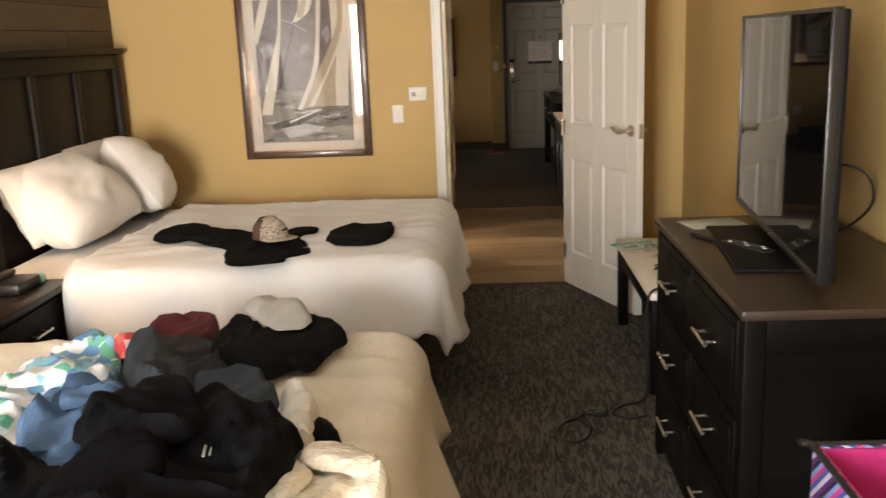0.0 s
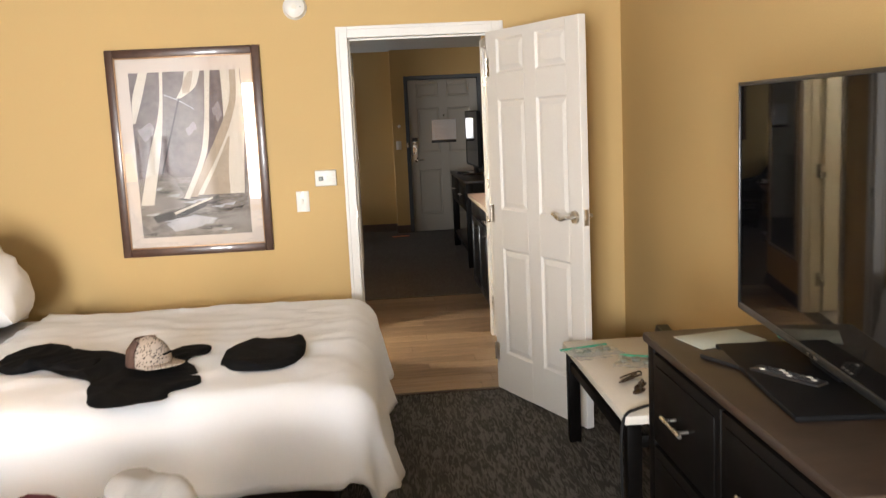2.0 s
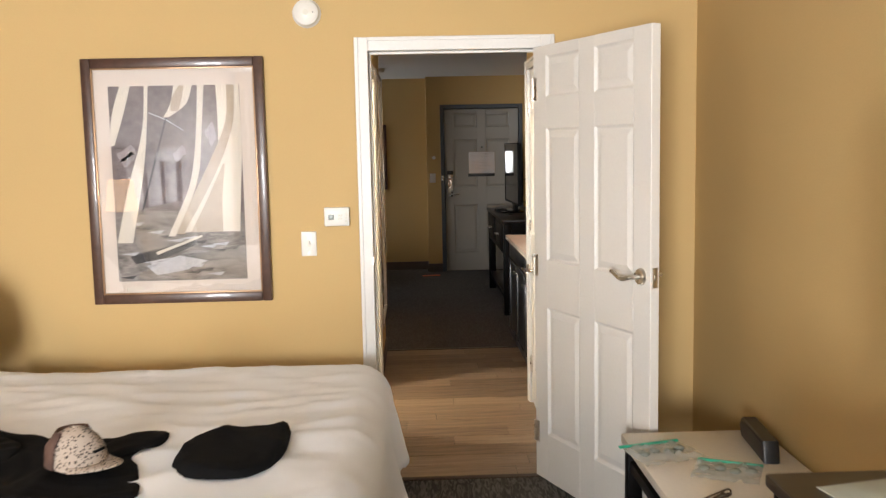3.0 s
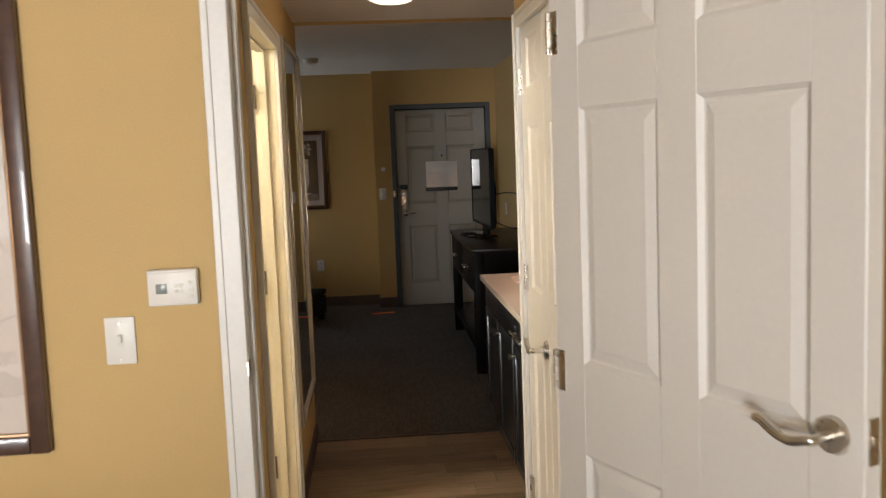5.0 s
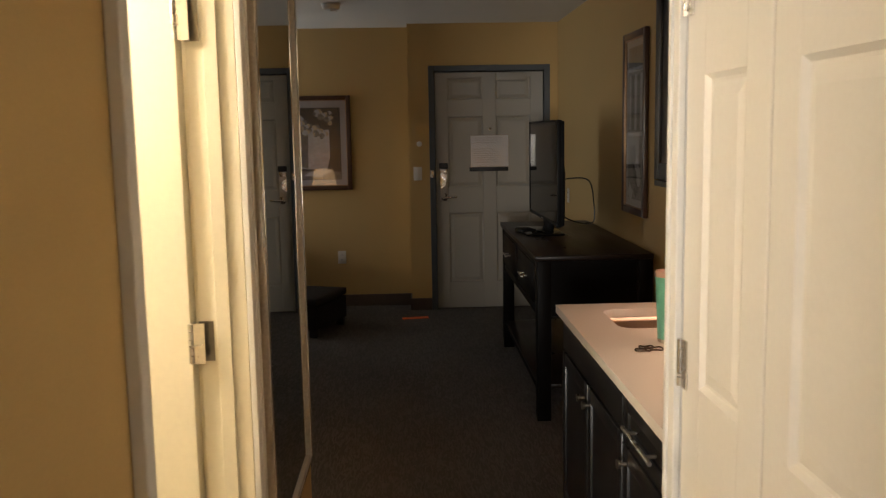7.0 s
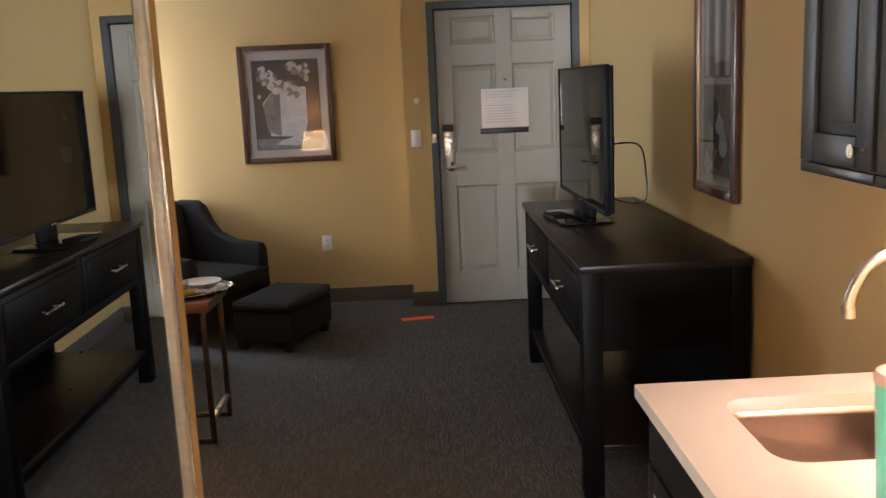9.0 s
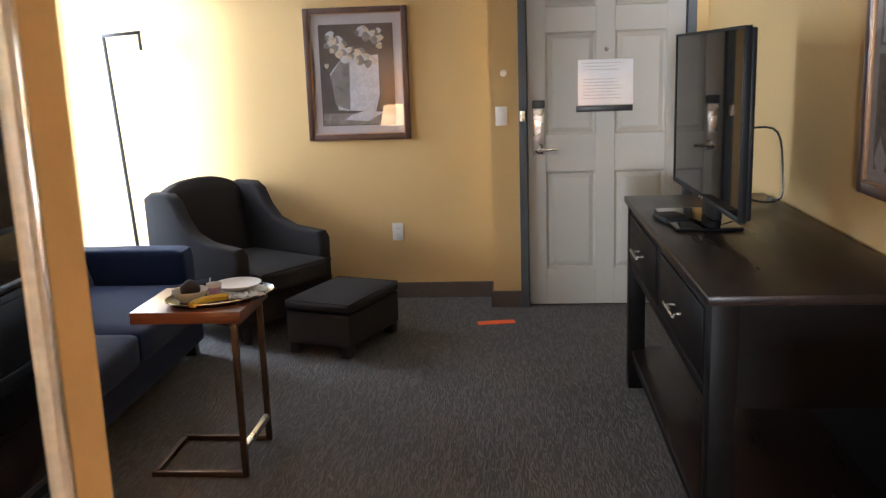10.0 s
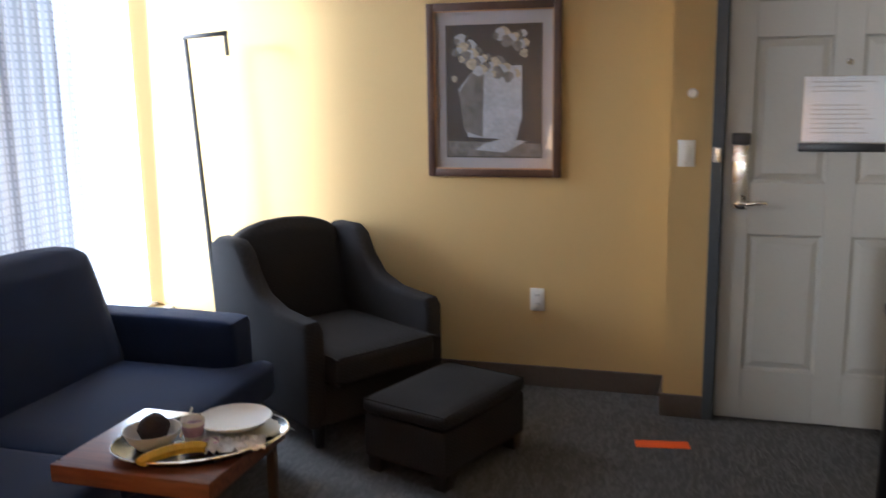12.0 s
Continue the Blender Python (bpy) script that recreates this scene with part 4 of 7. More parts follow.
for k in range(9):
    u, v, r = 0.2 + 0.6 * ((k * 0.618) % 1), 0.06 + 0.3 * k / 9, 0.16
    flat(tall_pic, "print_relief", [U(u + r * math.cos(a) * (1 + 0.3 * math.sin(2 * a + k)), v + 0.45 * r * math.sin(a)) for a in [2 * math.pi * j / 9 for j in range(9)]], -0.0118 - 0.0002 * k, (PALEPRINT, DARKPRINT, MIDPRINT)[k % 3])


# ---- wall fittings ----
def wall_plate(name, m, label, kind, w=0.072, h=0.116):
    """A white wall plate facing local -y, centred."""
    root = thing(name, label, "switch" if kind != "outlet" else "outlet", m)
    part("cover_plate", boxes(((-w / 2, -0.007, -h / 2), (w / 2, 0, h / 2)), bevel=0.004), WHITEPLASTIC, root)
    if kind == "toggle":
        part("toggle", boxes(((-0.005, -0.018, -0.004), (0.005, -0.007, 0.014)), bevel=0.002), WHITEPLASTIC, root)
        part("toggle_slot", boxes(((-0.008, -0.0078, -0.014), (0.008, -0.0068, 0.016))), PAPER, root)
    elif kind == "rocker":
        part("rocker", boxes(((-0.016, -0.011, -0.032), (0.016, -0.006, 0.032)), bevel=0.003), WHITEPLASTIC, root)
    else:
        for s in (-1, 1):
            face = part("socket", boxes(((-0.017, -0.009, s * 0.021 - 0.014), (0.017, -0.006, s * 0.021 + 0.014)), bevel=0.003), WHITEPLASTIC, root)
            bm = boxes(((-0.008, -0.0098, s * 0.021 - 0.004), (-0.0055, -0.0088, s * 0.021 + 0.007)), ((0.0055, -0.0098, s * 0.021 - 0.004), (0.008, -0.0088, s * 0.021 + 0.007)))
            part("slot", bm, BLACKPLASTIC, face, smooth=False)
    for s in (-1, 1):
        part("screw", cyl(B(), (0, -0.0085, s * h * 0.36), (0, -0.006, s * h * 0.36), 0.0035, None, 8), STEEL, root)
    return root


wall_plate("light_switch", pose(-0.626, YP, 1.150), "white toggle light switch on the tan wall", "toggle")
thermostat = thing("thermostat", "white wall thermostat with a small grey display", "thermostat", pose(-0.549, YP, 1.232))
part("case", boxes(((0, -0.028, 0), (0.118, 0, 0.088)), bevel=0.005), WHITEPLASTIC, thermostat)
part("display", boxes(((0.020, -0.0295, 0.030), (0.046, -0.027, 0.054)), bevel=0.001), GREYLCD, thermostat, "grey display")
part("cover_rib", boxes(((0.004, -0.031, 0.080), (0.112, -0.026, 0.086)), ((0.112, -0.029, 0.012), (0.116, -0.024, 0.074)), bevel=0.0015), WHITEPLASTIC, thermostat)
bm = B()
for k in range(4):
    box(bm, (0.064 + 0.012 * (k % 2), -0.030, 0.030 + 0.014 * (k // 2)), (0.072 + 0.012 * (k % 2), -0.027, 0.039 + 0.014 * (k // 2)), 0.001)
for k in range(3):
    box(bm, (0.098, -0.030, 0.018 + 0.016 * k), (0.108, -0.027, 0.026 + 0.016 * k), 0.001)
part("buttons", bm, PAPER, thermostat)
wall_plate("wall_outlet", pose(-0.600, YF, 0.450), "white duplex wall outlet", "outlet")
wall_plate("entry_switch", pose(0.10, YD, 1.205), "white rocker light switch beside the entry door", "rocker")
bm = B()
cyl(bm, (0.118, YD, 1.462), (0.118, YD - 0.012, 1.462), 0.022, 0.018, 20)
solid("door_bell_button", bm, WHITEPLASTIC, "small round white sensor on the wall", "sensor")


def detector(name, m, r, label):
    root = thing(name, label, "smoke detector", m)
    part("base", lathe(B(), [(r, 0), (r, 0.012), (r * 0.93, 0.016), (r * 0.93, 0.020), (r * 0.86, 0.040), (r * 0.55, 0.050), (0.0, 0.051)]), WHITEPLASTIC, root)
    bm = B()
    cyl(bm, (0, 0, 0.049), (0, 0, 0.054), r * 0.2, None, 14)
    part("test_button", bm, PAPER, root)
    bm = B()
    cyl(bm, (r * 0.5, 0, 0.045), (r * 0.5, 0, 0.053), 0.003, None, 8)
    part("status_light", bm, GREYLCD, root)
    return root


detector("smoke_detector", pose(-0.598, YP, 2.208, 90), 0.065, "round white smoke detector on the tan wall")
horn = thing("fire_strobe", "round white fire alarm strobe on the tan wall", "alarm", pose(-0.598, YP, 2.365, 90))
part("base", lathe(B(), [(0.050, 0), (0.050, 0.012), (0.044, 0.020), (0, 0.021)]), WHITEPLASTIC, horn)
part("lens", boxes(((-0.020, -0.020, 0.018), (0.020, 0.020, 0.034)), bevel=0.006), WHITEPLASTIC, horn)
sd = detector("ceiling_smoke_detector", pose(-0.505, 11.28, CL, 180), 0.07, "round dark-looking smoke detector on the ceiling")
light = thing("ceiling_dome_light", "opal glass dome ceiling light, switched on", "ceiling light", pose(0.11, 6.85, CH))
part("rim", lathe(B(), [(0.155, 0), (0.155, -0.02), (0.145, -0.025), (0.14, -0.025)]), STEEL, light)
part("dome", lathe(B(), [(0.142, -0.022), (0.135, -0.05), (0.11, -0.08), (0.07, -0.10), (0.02, -0.108), (0.0, -0.108)]), DOME, light, "glowing opal dome")
for o in light.children:
    if o.name.startswith("dome"):
        o.visible_shadow = False

# full-length mirror on the hall wall
mirror = thing("wall_mirror", "tall rectangular mirror in a silver frame on the hall wall", "mirror", pose(HL, 0, 0))
MY0, MY1, MZ0, MZ1 = 7.10, 7.97, 0.36, 2.12
bm = B()
for lo, hi in (((0.0, MY0, MZ0), (0.022, MY0 + 0.028, MZ1)), ((0.0, MY1 - 0.028, MZ0), (0.022, MY1, MZ1)), ((0.0, MY0 + 0.028, MZ0), (0.022, MY1 - 0.028, MZ0 + 0.028)), ((0.0, MY0 + 0.028, MZ1 - 0.028), (0.022, MY1 - 0.028, MZ1))):
    box(bm, lo, hi, 0.006)
part("frame", bm, SILVER, mirror, "narrow silver frame")
bm = B()
for lo, hi in (((0.018, MY0 + 0.009, MZ0 + 0.009), (0.027, MY0 + 0.016, MZ1 - 0.009)), ((0.018, MY1 - 0.016, MZ0 + 0.009), (0.027, MY1 - 0.009, MZ1 - 0.009)), ((0.018, MY0 + 0.016, MZ0 + 0.009), (0.027, MY1 - 0.016, MZ0 + 0.016)), ((0.018, MY0 + 0.016, MZ1 - 0.016), (0.027, MY1 - 0.016, MZ1 - 0.009))):
    box(bm, lo, hi, 0.002)
part("frame_bead", bm, CHROME, mirror, "bright raised bead")
part("mirror_glass", boxes(((0.004, MY0 + 0.02, MZ0 + 0.02), (0.012, MY1 - 0.02, MZ1 - 0.02))), MIRROR, mirror, "mirror glass", False)


# ---- beds ----
def drape(x0, x1, y0, y1, top, over_x, over_n, over_f, seed, puff=0.03, r=0.07, flare=0.05, step=0.03, wrinkle=0.010, fall=0.0):
    """A bedcover over a mattress: foot at x1; it hangs by over_x at the foot, over_n on the y0 side, over_f on the y1 side."""
    bm = B()
    nu, nv = int((x1 + over_x - x0) / step), int((y1 + over_f - y0 + over_n) / step)
    ph = seed * 1.7
    grid = []
    for i in range(nu + 1):
        u = x0 + (x1 + over_x - x0) * i / nu
        line = []
        for j in range(nv + 1):
            v = y0 - over_n + (y1 + over_f - y0 + over_n) * j / nv
            ex = max(0.0, u - (x1 - r))
            en, ef = max(0.0, (y0 + r) - v), max(0.0, v - (y1 - r))
            ey = en if en else ef
            sy = -1 if en else 1
            e = math.hypot(ex, ey)
            cx, cy = min(u, x1 - r), min(max(v, y0 + r), y1 - r)
            base = top - fall * max(0.0, (v - y0) / (y1 - y0)) + puff * (0.5 + 0.5 * noise.noise((u * 1.4 + ph, v * 1.4, 0))) + wrinkle * noise.noise((u * 6 + ph, v * 9, 1.3)) + wrinkle * 0.7 * abs(noise.noise((u * 15 - v * 5, v * 13 + ph, 4))) + wrinkle * 1.3 * (1 - abs(noise.noise((u * 1.3 + v * 1.1 + ph, v * 4.5 - u * 1.5, 8)))) ** 7
            if e < 1e-6:
                p = (cx, cy, base)
            else:
                dx, dy = ex / e, sy * ey / e
                quarter = r * math.pi / 2
                if e < quarter:
                    out, down = r * math.sin(e / r), r * (1 - math.cos(e / r))
                else:
                    s = (e - quarter) * (1 - 0.30 * abs(2 * dx * dy))
                    turn = math.atan2(ey, ex + 1e-9) * sy * 0.45
                    run = cy + (x1 - cx) * sy + turn
                    fold = math.sin(run * 13 + 2.5 * noise.noise((run * 2, ph, 0))) * 0.45 + noise.noise((run * 3 + ph, 3, 7)) * 0.7
                    out, down = r + flare * min(1, s / 0.3) * (0.35 + 0.6 * fold), r + s * (0.97 - 0.03 * fold)
                p = (cx + dx * out, cy + dy * out, base - down)
            line.append(bm.verts.new((p[0], p[1], max(p[2], 0.012))))
        grid.append(line)
    for p, q in zip(grid, grid[1:]):
        for j in range(nv):
            bm.faces.new((p[j], p[j + 1], q[j + 1], q[j]))
    return bm


def thicken(ob, t):
    m = ob.modifiers.new("thickness", "SOLIDIFY")
    m.thickness, m.offset = t, -1
    return ob


def pillow(name, m, w, h, d, seed, material, label, group=""):
    """A soft pillow standing in local x (width) and z (height)."""
    bm = B()
    n = 22
    sides = []
    for s in (-1, 1):
        grid = []
        for i in range(n + 1):
            a = -1 + 2 * i / n
            line = []
            for j in range(n + 1):
                b = -1 + 2 * j / n
                k = max(0.0, (1 - abs(a) ** 2.6)) ** 0.55 * max(0.0, (1 - abs(b) ** 2.6)) ** 0.55
                pinch = 1 - 0.07 * (1 - abs(b) ** 2) * abs(a) ** 3
                pinch2 = 1 - 0.09 * (1 - abs(a) ** 2) * abs(b) ** 3
                y = s * d / 2 * k * (1 + 0.22 * noise.noise((a * 1.8 + seed, b * 1.8, s))) + 0.014 * noise.noise((a * 5, b * 5 + seed, s * 3)) * k
                line.append(bm.verts.new((a * w / 2 * pinch2, y, h / 2 + b * h / 2 * pinch)))
            grid.append(line)
        for p, q in zip(grid, grid[1:]):
            for j in range(n):
                bm.faces.new((p[j], p[j + 1], q[j + 1], q[j]))
    bmesh.ops.remove_doubles(bm, verts=bm.verts[:], dist=0.003)
    return solid(name, bm, material, label, "pillow", m, group)


def headboard(root, y0, y1, top):
    """Framed panel headboard against the plank wall."""
    w = 0.09
    bm = boxes(((XL + 0.02, y0, 0.0), (XL + 0.085, y0 + w, top)), ((XL + 0.02, y1 - w, 0.0), (XL + 0.085, y1, top)), ((XL + 0.02, y0 + w, top - w), (XL + 0.085, y1 - w, top)), ((XL + 0.02, y0 + w, 0.3), (XL + 0.085, y1 - w, 0.42)), bevel=0.006)
    frame_ob = part("headboard_frame", bm, HEAD, root, "dark wood headboard frame")
    part("headboard_cap", boxes(((XL + 0.01, y0 - 0.02, top), (XL + 0.11, y1 + 0.02, top + 0.035)), bevel=0.008), HEAD, root)
    n = 3
    for k in range(n):
        a, b = y0 + w + (y1 - y0 - 2 * w) * k / n, y0 + w + (y1 - y0 - 2 * w) * (k + 1) / n
        part("headboard_panel", boxes(((XL + 0.03, a + 0.003, 0.42), (XL + 0.058, b - 0.003, top - w)), bevel=0.004), HEAD, root)
        if k:
            part("headboard_stile", boxes(((XL + 0.03, a - 0.03, 0.42), (XL + 0.075, a + 0.03, top - w)), bevel=0.004), HEAD, root)


BT = 0.665
bed1 = thing("queen_bed", "queen bed made with a white duvet and dark headboard", "bed", group="beds")
part("bed_base", boxes(((XL + 0.1, 3.38, 0.12), (-0.42, 4.94, 0.38)), bevel=0.02), BEDBASE, bed1, "dark bed base")
part("mattress", boxes(((XL + 0.1, 3.30, 0.38), (-0.38, 4.97, BT - 0.03)), bevel=0.05), SHEET, bed1, "mattress in white sheet")
for x in (-2.2, -0.55):
    for y in (3.60, 4.84):
        part("bed_leg", cyl(B(), (x, y, 0), (x, y, 0.13), 0.03), LEG, bed1)
headboard(bed1, 3.45, 5.20, 1.60)
thicken(part("duvet", drape(-1.93, -0.24, 3.16, 5.02, BT + 0.012, 0.36, 0.28, 0.12, 1.0, 0.030, 0.14, 0.13, wrinkle=0.010, fall=0.035), DUVET, bed1, "rumpled white duvet"), 0.02)
bed2 = thing("queen_bed", "queen bed with a cream quilted coverlet, heaped with clothes", "bed", group="beds")
part("bed_base", boxes(((XL + 0.1, 0.80, 0.12), (-0.42, 2.26, 0.38)), bevel=0.02), BEDBASE, bed2, "dark bed base")
part("mattress", boxes(((XL + 0.1, 0.76, 0.38), (-0.38, 2.30, BT - 0.01)), bevel=0.05), SHEET, bed2, "mattress in white sheet")
for x in (-2.2, -0.55):
    for y in (0.95, 2.15):
        part("bed_leg", cyl(B(), (x, y, 0), (x, y, 0.13), 0.03), LEG, bed2)
headboard(bed2, 0.65, 2.40, 1.60)
thicken(part("coverlet", drape(-2.05, -0.26, 0.68, 2.34, BT, 0.36, 0.38, 0.30, 5.0, 0.03, 0.13, 0.15), QUILT, bed2, "cream quilted coverlet"), 0.018)
PG = "pillows on the made bed"
pillow("pillow", pose(-2.25, 4.64, 0.70, -22, 0, 90 + 4), 0.72, 0.43, 0.20, 1, PILLOW, "white pillow leaning on the dark headboard", PG)
pillow("pillow", pose(-2.23, 3.94, 0.70, -22, 0, 90 - 3), 0.72, 0.41, 0.20, 2, PILLOW, "white pillow leaning on the dark headboard", PG)
pillow("pillow", pose(-1.99, 4.70, 0.69, -34, 9, 90 + 16), 0.70, 0.50, 0.32, 3, PILLOW, "plump white pillow propped in front of another", PG)
pillow("pillow", pose(-2.02, 3.97, 0.72, -52, -3, 90 - 5), 0.76, 0.52, 0.36, 4, PILLOW, "plump white pillow propped in front of another", PG)
PG = "pillows on the heaped bed"
pillow("pillow", pose(-2.24, 1.95, 0.70, -20, 0, 90), 0.70, 0.46, 0.22, 5, PILLOW, "white pillow leaning on the dark headboard", PG)
pillow("pillow", pose(-2.24, 1.15, 0.70, -20, 0, 90), 0.70, 0.46, 0.22, 6, PILLOW, "white pillow leaning on the dark headboard", PG)


# ---- clothes ----
def garment(name, outline, z, thick, fold, seed, material, label, category="clothing", step=0.013, freq=1.0, group="", rise=None, parent=None):
    """Cloth lying in an outline (x, y): rounded at its rim, with ridged folds."""
    pts = np.array(outline, float)
    # round the outline
    for k in range(2):
        if k:
            pts = pts + np.array([[noise.noise((q[0] * 22, q[1] * 22, seed)), noise.noise((q[0] * 22, q[1] * 22, seed + 40))] for q in pts]) * 0.020
        nxt = np.roll(pts, -1, 0)
        pts = np.stack([0.75 * pts + 0.25 * nxt, 0.25 * pts + 0.75 * nxt], 1).reshape(-1, 2)
    a, b = pts, np.roll(pts, -1, 0)
    lo, hi = pts.min(0) - step, pts.max(0) + step
    nx, ny = int((hi[0] - lo[0]) / step) + 1, int((hi[1] - lo[1]) / step) + 1
    bm = B()
    verts = {}
    info = {}
    for i in range(nx + 1):
        for j in range(ny + 1):
            p = lo + np.array((i, j)) * step
            ab, ap = b - a, p - a
            t = np.clip((ap * ab).sum(1) / np.maximum((ab * ab).sum(1), 1e-9), 0, 1)
            near = a + ab * t[:, None]
            d2 = ((p - near) ** 2).sum(1)
            k = int(d2.argmin())
            d = float(np.sqrt(d2[k]))
            cross = ((a[:, 1] > p[1]) != (b[:, 1] > p[1])) & (p[0] < (b[:, 0] - a[:, 0]) * (p[1] - a[:, 1]) / (b[:, 1] - a[:, 1] + 1e-12) + a[:, 0])
            inside = bool(cross.sum() % 2)
            info[i, j] = (inside, d, near[k], p)
    def height(p, d):
        e = min(1.0, d / 0.028)
        k = math.sqrt(max(0.0, 1 - (1 - e) ** 2))
        w = noise.noise((p[0] * 7 * freq + seed, p[1] * 7 * freq, 0.3))
        ca, sa = math.cos(seed * 1.9), math.sin(seed * 1.9)
        s, t = freq * (p[0] * ca + p[1] * sa), freq * (p[1] * ca - p[0] * sa)
        bend = noise.noise((s * 3 + seed, t * 3, 4.1))
        much = 0.5 + noise.noise((s * 4 + seed, t * 4, 8.3))
        ridge = (1 - abs(math.sin(17 * t + 4.0 * bend + seed))) ** 1.4 * max(0.15, much)
        cross_fold = (0.5 + 0.5 * math.sin(24 * s + 5 * noise.noise((s * 3, t * 4 + seed, 6.2)))) ** 3
        fine = (1 - abs(math.sin(44 * t + 9 * s + 8 * bend + 3 * w))) ** 1.5
        lift = rise(p[0], p[1]) if rise else 0.0
        return z + lift + k * (thick + 1.0 * fold * ridge + 0.40 * fold * cross_fold + 0.30 * fold * fine - 0.45 * fold + 0.5 * fold * w)
    for i in range(nx):
        for j in range(ny):
            keys = [(i, j), (i + 1, j), (i + 1, j + 1), (i, j + 1)]
            if not any(info[q][0] for q in keys):
                continue
            loop = []
            for q in keys:
                if q not in verts:
                    inside, d, near, p = info[q]
                    if inside:
                        verts[q] = bm.verts.new((p[0], p[1], height(p, d)))
                    else:
                        verts[q] = bm.verts.new((near[0], near[1], height(near, 0)))
                loop.append(verts[q])
            bm.faces.new(loop)
    bm.normal_update()
    top = bm.faces[:]
    ext = bmesh.ops.extrude_face_region(bm, geom=[f for f in top])
    for v in ext["geom"]:
        if isinstance(v, bmesh.types.BMVert):
            lift = rise(v.co.x, v.co.y) if rise else 0.0
            v.co.z = min(v.co.z - 0.003, z + lift - 0.004)
    bm.normal_update()
    rim = {v for f in bm.faces if abs(f.normal.z) < 0.25 for v in f.verts}
    for turn in range(2):
        bmesh.ops.smooth_vert(bm, verts=list(rim), factor=0.45, use_axis_x=True, use_axis_y=True, use_axis_z=False)
    bmesh.ops.smooth_vert(bm, verts=bm.verts[:], factor=0.25, use_axis_x=False, use_axis_y=False, use_axis_z=True)
    if parent:
        return part(name, bm, material, parent, label)
    return solid(name, bm, material, label, category, group=group)


ZB = 0.716
shirt = garment("long_sleeved_shirt", [(-1.73, 3.75), (-1.75, 3.93), (-1.7, 4.07), (-1.6, 4.08), (-1.42, 3.88), (-1.29, 3.88), (-1.16, 3.72), (-1.06, 3.88), (-0.94, 3.92), (-0.9, 3.8), (-0.98, 3.67), (-0.92, 3.58), (-0.85, 3.37), (-0.89, 3.31), (-0.96, 3.29), (-0.94, 3.18), (-1.03, 3.16), (-1.18, 3.12), (-1.25, 3.33), (-1.28, 3.48), (-1.44, 3.6), (-1.53, 3.7), (-1.57, 3.64), (-1.66, 3.63)], ZB - 0.014, 0.010, 0.016, 3, BLACKCLOTH, "black long-sleeved top spread on the white duvet", step=0.014)
garment("sleeve", [(-1.72, 3.73), (-1.74, 3.88), (-1.68, 4.02), (-1.58, 4.03), (-1.41, 3.83), (-1.31, 3.77), (-1.31, 3.57), (-1.44, 3.6), (-1.52, 3.68), (-1.56, 3.63), (-1.64, 3.61)], ZB, 0.010, 0.020, 4, BLACKCLOTH, "", parent=shirt)
garment("sleeve", [(-1.11, 3.66), (-1.05, 3.84), (-0.93, 3.88), (-0.9, 3.78), (-0.98, 3.65), (-1.06, 3.59)], ZB, 0.010, 0.014, 5, BLACKCLOTH, "", parent=shirt)
garment("folded_black_trousers", [(-0.83, 3.57), (-0.84, 3.67), (-0.82, 3.81), (-0.75, 3.87), (-0.65, 3.88), (-0.55, 3.94), (-0.52, 3.83), (-0.51, 3.62), (-0.55, 3.5), (-0.62, 3.46), (-0.78, 3.47)], ZB - 0.012, 0.024, 0.012, 6, BLACKCLOTH, "folded black trousers lying on the white duvet", step=0.014)
cap = thing("baseball_cap", "leopard-print and brown baseball cap on the black top", "cap", pose(-1.08, 3.54, ZB + 0.018, 0, 0, -22) @ Matrix.Scale(0.9, 4))
bm = B()
n = 24
rings = []
for i in range(9):
    a = math.pi / 2 * i / 8
    rings.append([bm.verts.new((0.095 * math.cos(a) * math.cos(2 * math.pi * k / n), 0.085 * math.cos(a) * math.sin(2 * math.pi * k / n), 0.115 * math.sin(a) ** 0.85 + 0.004 * math.cos(6 * math.pi * k / n) * math.cos(a))) for k in range(n)])
for p, q in zip(rings, rings[1:]):
    for k in range(n):
        bm.faces.new((p[k], p[(k + 1) % n], q[(k + 1) % n], q[k]))
crown = part("crown", bm, LEOPARD, cap, "leopard-print crown")
bm = B()
for k in range(9):
    a = math.radians(88 + 22 * k)
    bm.verts.new((0.098 * math.cos(a), 0.088 * math.sin(a), 0.002))
    bm.verts.new((0.090 * math.cos(a), 0.081 * math.sin(a), 0.062))
    bm.verts.new((0.055 * math.cos(a), 0.05 * math.sin(a), 0.106))
bm.verts.ensure_lookup_table()
for k in range(8):
    for r in range(2):
        bm.faces.new((bm.verts[3 * k + r], bm.verts[3 * k + 3 + r], bm.verts[3 * k + 4 + r], bm.verts[3 * k + 1 + r]))
thicken(part("back_panel", bm, CAPBROWN, cap, "brown mesh back panel"), -0.003)
bm = B()
top = []
for k in range(13):
    a = math.radians(-72 + 12 * k)
    row = []
    for r in range(5):
        f = 1 + 0.72 * r / 4 * max(0.12, math.cos(a)) ** 0.6
        row.append(bm.verts.new((0.094 * math.cos(a) * f, 0.084 * math.sin(a) * (1 + 0.10 * r / 4), 0.012 - 0.016 * (math.sin(a) ** 2) * r / 4)))
    top.append(row)
for p, q in zip(top, top[1:]):
    for r in range(4):
        bm.faces.new((p[r], p[r + 1], q[r + 1], q[r]))
thicken(part("visor", bm, LEOPARD, cap, "leopard-print visor"), 0.004)
part("button", lathe(B(), [(0.009, 0.112), (0.008, 0.118), (0, 0.120)], 12), LEOPARD, cap)
bm = B()
